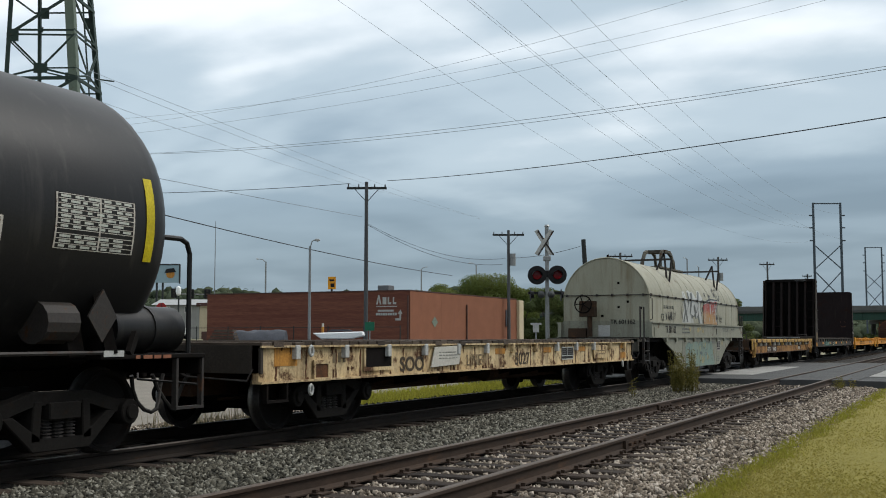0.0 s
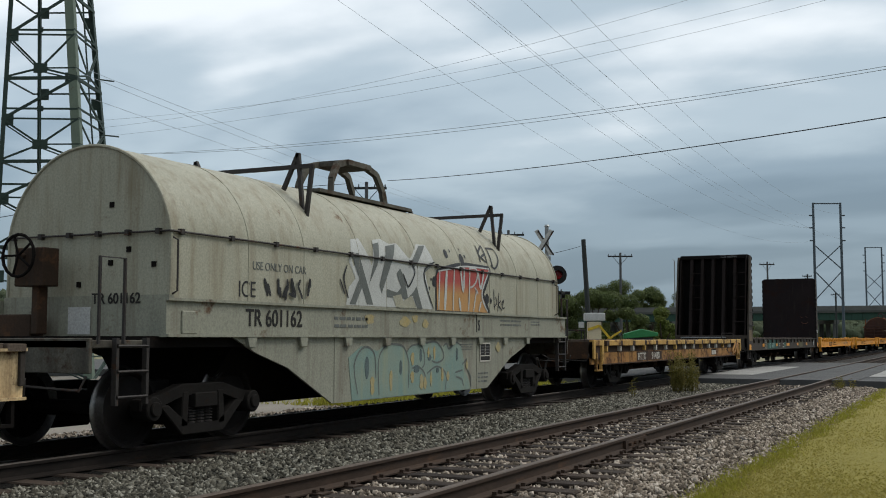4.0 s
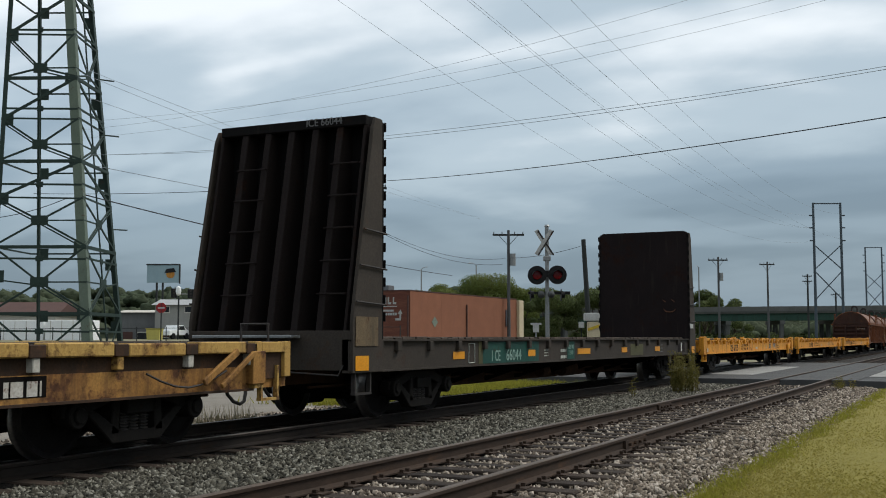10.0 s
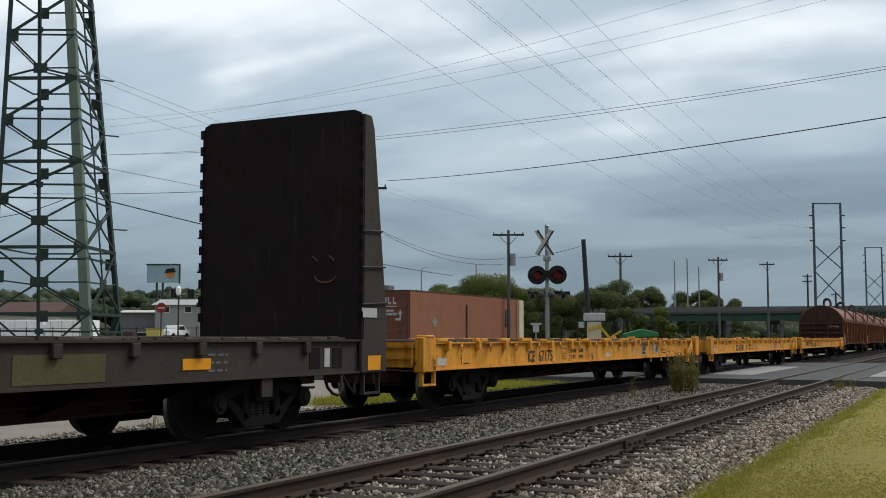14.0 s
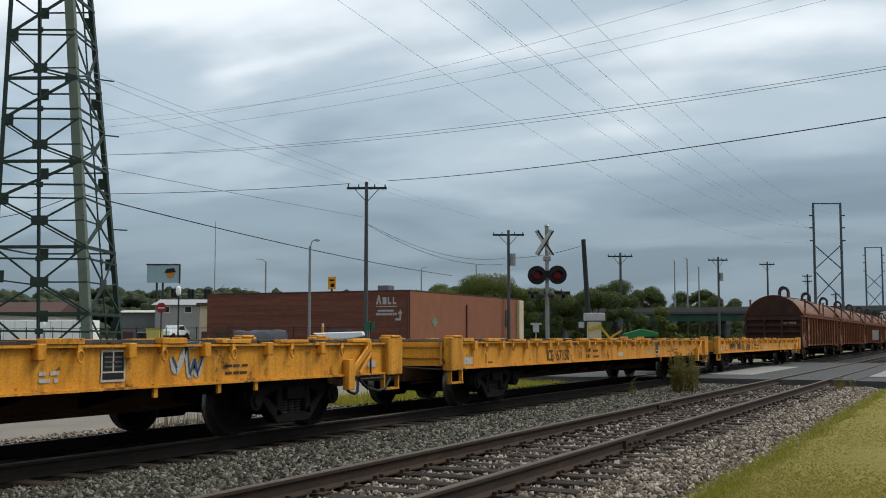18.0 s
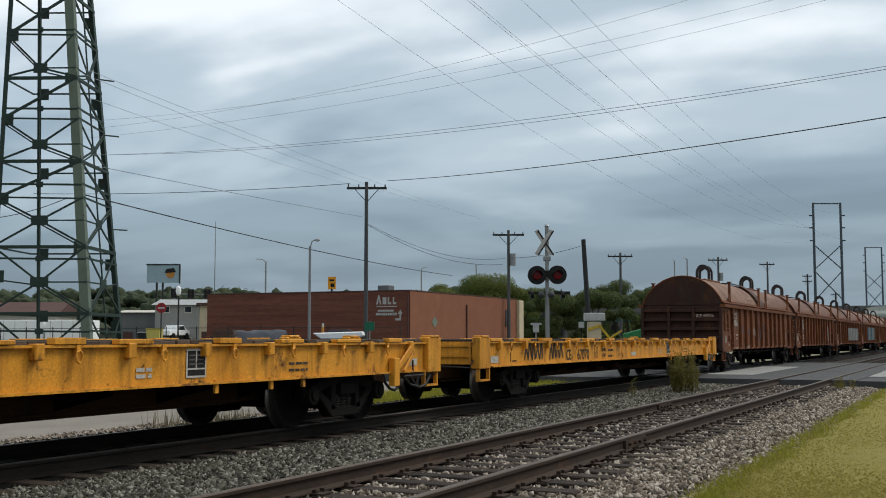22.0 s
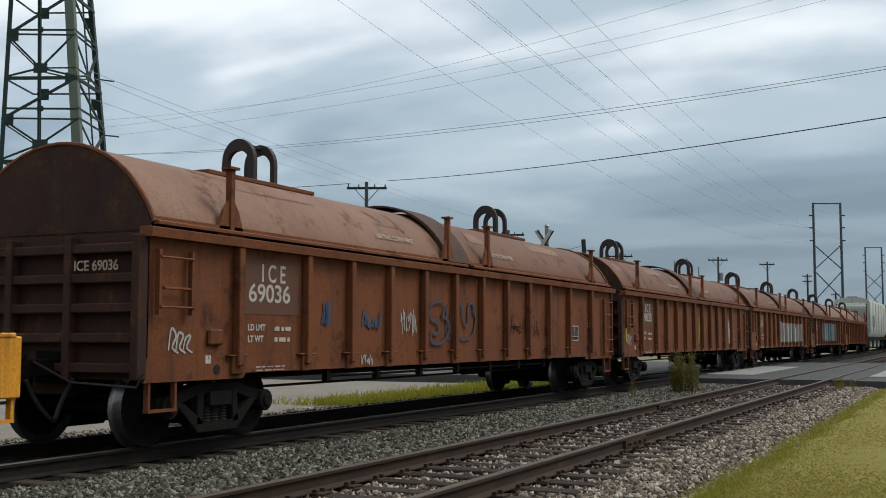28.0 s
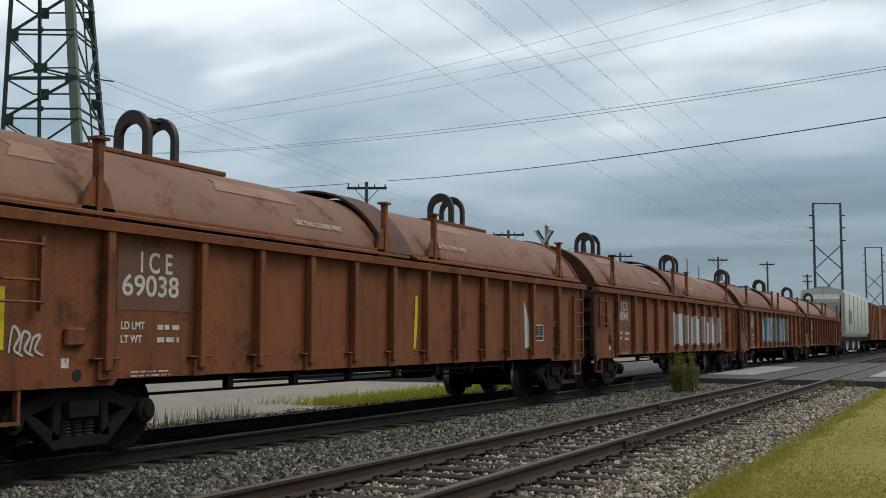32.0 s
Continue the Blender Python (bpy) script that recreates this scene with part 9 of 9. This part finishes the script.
marker = thing("marker_post", "pale orange-topped marker post", "post", pose(50.3, 31.1, -0.36))
bm = bmesh.new()
rod(bm, (0, 0, 0), (0, 0, 2.3), 0.06, 8)
part("post", bm, M["pale_wall"], marker)
bm = bmesh.new()
rod(bm, (0, 0, 1.8), (0, 0, 2.1), 0.075, 8)
part("band", bm, M["orange_patch"], marker)
gs = thing("street_name_sign", "small green street name sign on a pole", "road sign", pose(56.6, 31.8, -0.36, 0, 0, -64.5))
bm = bmesh.new()
box(bm, -0.28, 0.28, -0.03, 0.03, 1.95, 2.45)
part("sign_face", bm, M["sign_green"], gs)
bm = bmesh.new()
rod(bm, (0, 0.05, 0), (0, 0.05, 2.5), 0.04, 6)
part("post", bm, M["galv"], gs)
sw = thing("crossing_notice", "small white notice beside the crossing", "sign", pose(42.2, 16.0, -0.36, 0, 0, -64.5))
bm = bmesh.new()
box(bm, -0.12, 0.12, -0.02, 0.02, 1.75, 2.1); box(bm, -0.22, 0.22, -0.03, -0.02, 2.05, 2.13)
part("sign_face", bm, M["sign_white"], sw)
bm = bmesh.new()
rod(bm, (0, 0.04, 0), (0, 0.04, 1.8), 0.03, 6)
part("post", bm, M["galv"], sw)
fence = thing("yard_fence", "chain-link yard fence with thin grey posts", "fence", pose(0, 0, -0.36))
for k in range(15):
    bm = bmesh.new()
    rod(bm, (60.8, 32.0 + 2.6 * k, 0), (60.8, 32.0 + 2.6 * k, 2.3), 0.035, 6)
    part("post", bm, M["dark_pole"], fence)
bm = bmesh.new()
for z in (0.3, 2.2):
    rod(bm, (60.8, 32, z), (60.8, 68, z), 0.02, 5)
part("rail", bm, M["dark_pole"], fence)
yt = thing("yellow_dumpster", "pale yellow waste container in the yard", "container", pose(72.4, 61.8, 0.80, 0, 0, -64.5) @ Matrix.Diagonal((0.72, 1, 0.62, 1)))
bm = bmesh.new()
prism(bm, [(0, 0.3), (1.4, 0.3), (1.5, 1.75), (-0.1, 1.75)], 0, 1.2)
part("body", bm, M["pale_yellow"], yt, bevel=0.03)
bm = bmesh.new()
box(bm, -0.15, 1.55, -0.05, 1.25, 1.75, 1.85)
part("lid", bm, M["pale_yellow"], yt)
bank = bmesh.new()                       # the yard rises behind the tower
rows_ = []
for zd, z in ((60, -0.5), (72, 0.95), (118, 1.1)):
    rows_.append([bank.verts.new((zd * (0.9022 + 0.4313 * q), zd * (0.4313 - 0.9022 * q), z)) for q in (-0.46, -0.38, -0.30, -0.216)])
rows_.append([bank.verts.new((v.co.x, v.co.y, -0.6)) for v in rows_[2]])
for r0, r1 in zip(rows_, rows_[1:]):
    for i in range(3):
        bank.faces.new((r0[i], r0[i + 1], r1[i + 1], r1[i]))
bank.faces.new((rows_[0][3], rows_[1][3], rows_[2][3], rows_[3][3])); bank.faces.new((rows_[0][0], rows_[1][0], rows_[2][0], rows_[3][0]))
whole("yard_bank", bank, M["earth"], "low bank of dry grass and gravel in the yard", "ground", kind="structure")


def pickup(x, y, z, key, label):
    p = thing("pickup_truck", label, "pickup truck", pose(x, y, z, 0, 0, 5) @ Matrix.Diagonal((0.85, 0.85, 0.85, 1)))
    bm = bmesh.new()
    prism(bm, [(-1.9, 0.4), (2.0, 0.4), (2.0, 0.85), (1.2, 0.95), (0.75, 1.45), (-0.3, 1.45), (-0.45, 0.95), (-1.9, 0.95)], -0.8, 0.8)
    part("body", bm, M[key], p, bevel=0.06)
    bm = bmesh.new()
    prism(bm, [(-0.2, 0.98), (0.95, 0.98), (0.65, 1.38), (-0.15, 1.38)], -0.815, -0.80)
    part("side_window", bm, M["window"], p)
    for wx in (-1.2, 1.25):
        bm = bmesh.new()
        rod(bm, (wx, -0.85, 0.33), (wx, -0.6, 0.33), 0.33, 14)
        part("wheel", bm, M["signal_black"], p)
    return p


pickup(79.0, 64.4, 1.05, "white_wall", "white pickup truck parked in the yard")
tk = thing("pole_sign", "small white oval sign on a dark post", "sign", pose(75.06, 60.74, -0.36, 0, 0, -64.5))
bm = bmesh.new()
lathe(bm, [(0.03, -0.42), (0.18, -0.3), (0.24, 0.0), (0.18, 0.3), (0.03, 0.42)], 16, "z", (0, 0, 5.5))
part("sign_face", bm, M["white_wall"], tk, smooth=True)
bm = bmesh.new()
rod(bm, (0, 0.1, 0), (0, 0.1, 5.3), 0.07, 6)
part("post", bm, M["dark_pole"], tk)


def machine(x, y):
    m = thing("work_machine", "yellow and white track maintenance machine", "machine", pose(x, y, -0.36, 0, 0, -64.5) @ Matrix.Diagonal((0.72, 0.55, 1.10, 1)))
    bm = bmesh.new()
    box(bm, -0.9, 0.9, -0.7, 0.7, 0.55, 1.25)
    part("chassis", bm, M["orange"], m, bevel=0.05)
    bm = bmesh.new()
    box(bm, -0.55, 0.45, -0.6, 0.6, 1.25, 2.2)
    part("cab", bm, M["cream_wall"], m, bevel=0.05)
    bm = bmesh.new()
    box(bm, -0.8, 0.75, -0.7, 0.7, 2.25, 2.65)
    part("canopy", bm, M["sign_white"], m, bevel=0.04)
    bm = bmesh.new()
    beam(bm, (0.3, -0.65, 2.0), (1.3, -0.65, 1.2), 0.1, 0.14); beam(bm, (-0.6, -0.65, 1.8), (0.3, -0.65, 2.0), 0.1, 0.14)
    beam(bm, (0.2, -0.6, 1.0), (2.0, -0.6, 1.75), 0.08, 0.1)
    part("boom", bm, M["orange"], m)
    for wx in (-0.6, 0.6):
        bm = bmesh.new()
        rod(bm, (wx, -0.75, 0.4), (wx, -0.5, 0.4), 0.4, 14)
        part("wheel", bm, M["signal_black"], m)
    bm = bmesh.new()
    box(bm, -1.25, -0.85, -0.4, 0.0, 1.9, 2.2)
    part("white_box", bm, M["sign_white"], m)
    bm = bmesh.new()
    beam(bm, (-1.05, -0.2, 0.3), (-1.05, -0.2, 1.9), 0.06, 0.06)
    part("box_post", bm, M["dark_pole"], m)
    return m


machine(59.6, 19.1)
gm = thing("work_machine", "low green machine behind the tracks", "machine", pose(88.6, 24.6, -0.36, 0, 0, -64.5) @ Matrix.Diagonal((0.6, 0.7, 0.98, 1)))
bm = bmesh.new()
prism(bm, [(-2.2, 1.5), (2.4, 1.7), (2.4, 2.0), (0.2, 2.3), (-2.2, 1.9)], -0.6, 0.6)
part("body", bm, M["machine_green"], gm, bevel=0.05)
bm = bmesh.new()
for x in (-1.5, 0, 1.5):
    rod(bm, (x, -0.6, 0.45), (x, 0.6, 0.45), 0.45, 12)
box(bm, -1.8, 1.8, -0.4, 0.4, 0.5, 1.6)
part("wheel", bm, M["signal_black"], gm)
bm = bmesh.new()
lathe(bm, [(2.2, 0), (1.5, 1.2), (0.7, 2.0), (0.1, 2.4)], 14, "z")
whole("spoil_heap", bm, M["lot"], "pale heap of gravel in the yard", "heap", pose(108.9, 27.2, -0.36), smooth=True)

# ---- overpass ----


FAR = pose(232.8, 111.3, 0, 0, 0, -64.45)   # far road: its x runs across the view, its y away from the eye


def road_z(u):
    """Height of the far road's parapet along its length."""
    return 4.6 + 3.45 * min(max((u + 50) / 78, 0), 1) + 0.9 * min(max((u - 28) / 100, 0), 1)


def overpass():
    o = thing("overpass", "long road overpass with green steel girders and concrete parapet", "bridge", FAR)
    step_ = 12.6
    for k in range(19):
        u0 = -51 + step_ * k
        u1 = u0 + step_
        za, zb = road_z(u0), road_z(u1)
        for name, y, dz, w_, h_, key, label in (("parapet", 0, -0.55, 0.3, 1.1, "bridge_grey", "grey concrete parapet"), ("deck_edge", -0.15, -1.35, 0.5, 0.5, "bridge_edge", "weathered deck edge"),
                                                ("girder", 0.3, -2.45, 0.5, 1.7, "bridge_green", "green steel girder"), ("girder", 5, -2.45, 0.5, 1.7, "bridge_green", "green steel girder"),
                                                ("deck", 6, -1.5, 11.4, 0.3, "bridge_grey", ""), ("parapet", 12, -0.55, 0.3, 1.1, "bridge_grey", "grey concrete parapet")):
            bm = bmesh.new()
            beam(bm, (u0, y, za + dz), (u1, y, zb + dz), w_, h_)
            part(name, bm, M[key], o, label)
        pier = bmesh.new()
        beam(pier, (u0 + 4, 0, za - 3.7), (u0 + 4, 12, za - 3.7), 1.1, 0.9)
        pr = part("pier", pier, M["bridge_grey"], o, "concrete pier cap")
        for y in (1.2, 6, 10.8):
            bm = bmesh.new()
            rod(bm, (u0 + 4, y, -0.4), (u0 + 4, y, za - 3.3), 0.6, 10)
            part("column", bm, M["bridge_grey"], pr)
        for q in range(5):
            bm = bmesh.new()
            u = u0 + step_ * q / 5
            box(bm, u - 0.08, u + 0.08, -0.06, 0.06, road_z(u) - 3.25, road_z(u) - 1.65)
            part("stiffener", bm, M["bridge_green"], o)


def box_truck():
    """A white articulated lorry on the far road."""
    k = thing("semi_truck", "white semi truck with long pale box trailer", "truck", FAR @ pose(-46, 3.2, 3.2))
    bm = bmesh.new()
    box(bm, 0, 16.4, -1.25, 1.25, 1.15, 4.1)
    tr = part("trailer", bm, M["pale_wall"], k, "pale grey box trailer", bevel=0.05)
    bm = bmesh.new()
    box(bm, -0.02, 16.42, -1.28, 1.28, 3.95, 4.12)
    part("top_rail", bm, M["roof_grey"], tr)
    bm = bmesh.new()
    box(bm, 11.2, 15.0, -1.27, -1.255, 3.5, 3.75)
    part("marking_bar", bm, M["roof_grey"], tr, "grey line of unreadable writing")
    bm = bmesh.new()
    box(bm, 0.5, 16.0, -0.5, 0.5, 0.85, 1.15)
    part("frame", bm, M["under"], tr)
    bm = bmesh.new()
    prism(bm, [(17.6, 0.8), (21.0, 0.8), (21.0, 1.7), (19.7, 1.9), (19.4, 2.9), (18.6, 3.5), (17.6, 3.5)], -1.15, 1.15)
    cab = part("cab", bm, M["white_wall"], k, "white tractor cab", bevel=0.08)
    bm = bmesh.new()
    box(bm, 18.5, 19.3, -1.18, -1.15, 2.0, 2.7)
    part("window", bm, M["window"], cab)
    bm = bmesh.new()
    rod(bm, (17.3, -0.9, 1.0), (17.3, -0.9, 4.2), 0.09, 8)
    part("exhaust_stack", bm, M["galv"], cab)
    bm = bmesh.new()
    box(bm, 15.8, 20.8, -0.5, 0.5, 0.6, 0.95)
    part("chassis", bm, M["under"], k)
    for x in (1.2, 2.5, 16.4, 17.7, 20.2):
        for y in (-1.2, 0.9):
            bm = bmesh.new()
            rod(bm, (x, y, 0.5), (x, y + 0.3, 0.5), 0.5, 14)
            part("wheel", bm, M["signal_black"], k)
    return k


LORRY = box_truck()
overpass()

# ---- trees ----


def leaf_cloud(centres, radii, n, size, seed, flat=0.75, loose=0.6):
    """Leaf clumps: small bent quads scattered near the surface of overlapping lobes."""
    rs = np.random.RandomState(seed)
    c = np.asarray(centres, float); r = np.asarray(radii, float)
    w = r ** 2 / (r ** 2).sum()
    idx = rs.choice(len(c), n, p=w)
    d = rs.normal(size=(n, 3)); d /= np.linalg.norm(d, axis=1)[:, None]
    rad = r[idx] * (0.62 + 0.45 * rs.rand(n))
    p = c[idx] + d * rad[:, None] * np.array([1, 1, flat])
    q = rs.normal(size=(n, 3)); q /= np.linalg.norm(q, axis=1)[:, None]
    nrm = 0.7 * d + loose * q
    u = np.cross(nrm, rs.normal(size=(n, 3))); u /= np.linalg.norm(u, axis=1)[:, None]
    v = np.cross(nrm, u); v /= np.linalg.norm(v, axis=1)[:, None]
    s = size * rs.uniform(0.5, 1.4, n)[:, None]
    quad = np.stack([p - u * s, p - v * s * 0.6, p + u * s, p + v * s * 0.6], 1).reshape(-1, 3)
    return quad, np.arange(4 * n).reshape(-1, 4)


def tree(x, y, height, spread, seed, key, label, n=15000, size=0.13, trunk=0.3):
    rnd = random.Random(seed)
    t = thing("tree", label, "tree", pose(x, y, -0.36))
    bm = bmesh.new()
    top = height * trunk
    rod(bm, (0, 0, 0), (rnd.uniform(-0.2, 0.2), 0, top), 0.045 * height * 0.5, 9, 0.03 * height * 0.5)
    lobes, rad = [], []
    for k in range(11):
        a = rnd.uniform(0, 6.28)
        r = spread * rnd.uniform(0.15, 0.78)
        z = height * rnd.uniform(trunk * 0.8, 0.86)
        rr = spread * rnd.uniform(0.24, 0.42)
        p = (r * math.cos(a), r * math.sin(a), min(z, height - rr * 0.8))
        lobes.append(p); rad.append(rr)
        rod(bm, (0, 0, top * rnd.uniform(0.7, 1.0)), p, 0.10, 6, 0.03)
    lobes.append((0, 0, height - spread * 0.3)); rad.append(spread * 0.36)
    part("trunk", bm, M["bark"], t, "trunk and limbs")
    v, f = leaf_cloud(lobes, rad, n, size, seed, 0.75, 0.42)
    part("crown", soup("crown", v, f, M[key]), M[key], t, "leafy crown")
    return t


# behind the warehouse
tree(117.5, 56.5, 8.0, 4.2, 1, "leaf_a", "broad green tree behind the warehouse", 30000, 0.10)
tree(119.5, 52.0, 9.2, 5.2, 2, "leaf_a", "rounded bright green tree behind the warehouse", 30000, 0.10)
tree(121.5, 48.4, 7.6, 3.8, 3, "leaf_a", "green tree behind the warehouse", 30000, 0.10)
tree(116.0, 61.0, 6.8, 4.0, 17, "leaf_a", "small green tree behind the warehouse", 30000, 0.10)
# dark trees beyond the crossing
tree(93.0, 34.2, 6.1, 3.2, 4, "leaf_b", "dark dense tree beyond the crossing", 24000, 0.085, 0.15)
tree(94.5, 30.6, 5.9, 2.9, 5, "leaf_b", "dark dense tree beyond the crossing", 20000, 0.085, 0.15)
tree(91.5, 36.6, 5.0, 2.4, 6, "leaf_b", "dark dense tree at the end of the warehouse", 18000, 0.085, 0.15)
tree(98.5, 28.3, 5.6, 2.6, 7, "leaf_b", "dark green tree behind the machines", 10000, 0.11, 0.15)
tree(100.5, 25.8, 4.4, 2.0, 8, "leaf_a", "low green tree behind the machines", 8000, 0.11, 0.15)
# behind the overpass
for k, (x, y, h, s) in enumerate(((246, 80, 13.5, 6.5), (252, 74, 15.6, 7.0), (256, 68, 14.0, 6.0), (259, 62, 12.8, 5.5), (262, 57, 13.2, 5.0), (298, 70, 12.6, 5.5), (301, 64, 13.2, 6.0), (304, 58, 12.4, 5.5), (240, 88, 12.5, 6.0))):
    tree(x * 1.16, y * 1.16, h * 1.13, s * 1.13, 20 + k, "leaf_b", "dark tree behind the overpass", 12000, 0.22, 0.25)
# scrub added beneath and before the overpass to stand for deep shade and clutter
rs = np.random.RandomState(31)
cs = [tuple(FAR @ Vector((-45 + 1.0 * k, rs.uniform(-6, 13), rs.uniform(0.2, 1.6)))) for k in range(170)]
v, f = leaf_cloud(cs, [rs.uniform(1.0, 1.9) for _ in cs], 26000, 0.3, 32)
tagged(new("undergrowth", soup("undergrowth", v, f, M["leaf_b"])), "scrub added for the deep shade and dark clutter beneath the overpass", "scrub", kind="stuff")
# wooded hills along the horizon
rs = np.random.RandomState(12)
cs, rr = [], []
for k in range(520):
    f = k / 519
    ang = radians(25.45 + 26 - 60 * f)
    for row in range(4):
        dist = 448 + 40 * row + rs.uniform(-12, 12)
        hz = 9.5 + 3.7 * row + 1.6 * math.sin(f * 23 + row) + 1.2 * math.sin(f * 61 + 2 * row) + rs.uniform(-2, 2)
        if f > 0.52:
            hz *= max(0.35, 1 - (f - 0.52) * 4)
        cs.append((dist * math.cos(ang), dist * math.sin(ang), hz)); rr.append(rs.choice((2.6, 3.4, 4.4, 6.0)) * rs.uniform(0.85, 1.15))


def crowns(centres, radii, seed, nu=14, nv=8):
    """Uneven rounded crowns, each pushed in and out by noise, as one mesh."""
    verts, faces = [], []
    for k, (c, r) in enumerate(zip(centres, radii)):
        base = len(verts)
        for j in range(nv + 1):
            for i in range(nu):
                a, b = 2 * math.pi * i / nu, math.pi * j / nv
                d = Vector((math.cos(a) * math.sin(b), math.sin(a) * math.sin(b), math.cos(b)))
                q = r * (0.66 + 0.34 * noise.noise(d * 1.7 + Vector((k * 3.1, seed, 0))) + 0.22 * noise.noise(d * 4.5 + Vector((k * 1.7, 0, seed))))
                verts.append((c[0] + d.x * q, c[1] + d.y * q, c[2] + d.z * q * 0.8))
        for j in range(nv):
            for i in range(nu):
                i2 = (i + 1) % nu
                faces.append((base + j * nu + i, base + (j + 1) * nu + i, base + (j + 1) * nu + i2, base + j * nu + i2))
    return verts, faces


v1, f1 = crowns(cs, rr, 5)
v2, f2 = leaf_cloud(cs, [0.80 * r for r in rr], 240000, 0.28, 13, 0.85, 0.4)
tagged(new("distant_woods", soup("distant_woods", np.concatenate([np.asarray(v1), v2]), np.concatenate([np.asarray(f1), f2 + len(v1)]), M["leaf_far"])), "distant wooded hills along the horizon, haze mixed into their green", "woods", kind="stuff")
bm = bmesh.new()
prev = None
for k in range(61):
    ang = radians(25.45 + 28 - 64 * k / 60)
    hz = 17 if k < 33 else max(4, 17 - (k - 33) * 2)
    row = [bm.verts.new((d * math.cos(ang), d * math.sin(ang), z)) for d, z in ((430, -0.4), (470, hz * 0.45), (560, hz + 2), (700, hz))]
    if prev:
        for i in range(3):
            bm.faces.new((prev[i], prev[i + 1], row[i + 1], row[i]))
    prev = row
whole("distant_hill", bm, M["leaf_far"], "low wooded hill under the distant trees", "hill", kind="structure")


def motions():
    """The whole train rolls by at one speed, and its wheels turn."""
    for car, x, y in TRAIN:
        walk(car, [(t, pose(x - SPEED * t, y, 0)) for t in (0, 8, 16, 24, 32)])
    start, speed = -46.0, 21.5             # the lorry on the far road
    rows = []
    for t, u in [(0.0, start), (1.3, start)] + [(1.3 + 1.0 * k, start + speed * k) for k in range(1, 10)] + [(11.3, 160.0), (32.0, 161.0)]:
        slope = math.degrees(math.atan2(road_z(u + 16) - road_z(u + 2), 14))
        rows.append((t, FAR @ pose(u, 3.2, road_z(u) - 1.35, 0, -slope, 0)))
    walk(LORRY, rows)
    turn = math.degrees(SPEED / 0.42)      # degrees a second
    for w, s in WHEELS:
        walk(w, [(k / 10, pose(s, 0, 0.42, 0, -turn * k / 10, 0)) for k in range(321)])


motions()
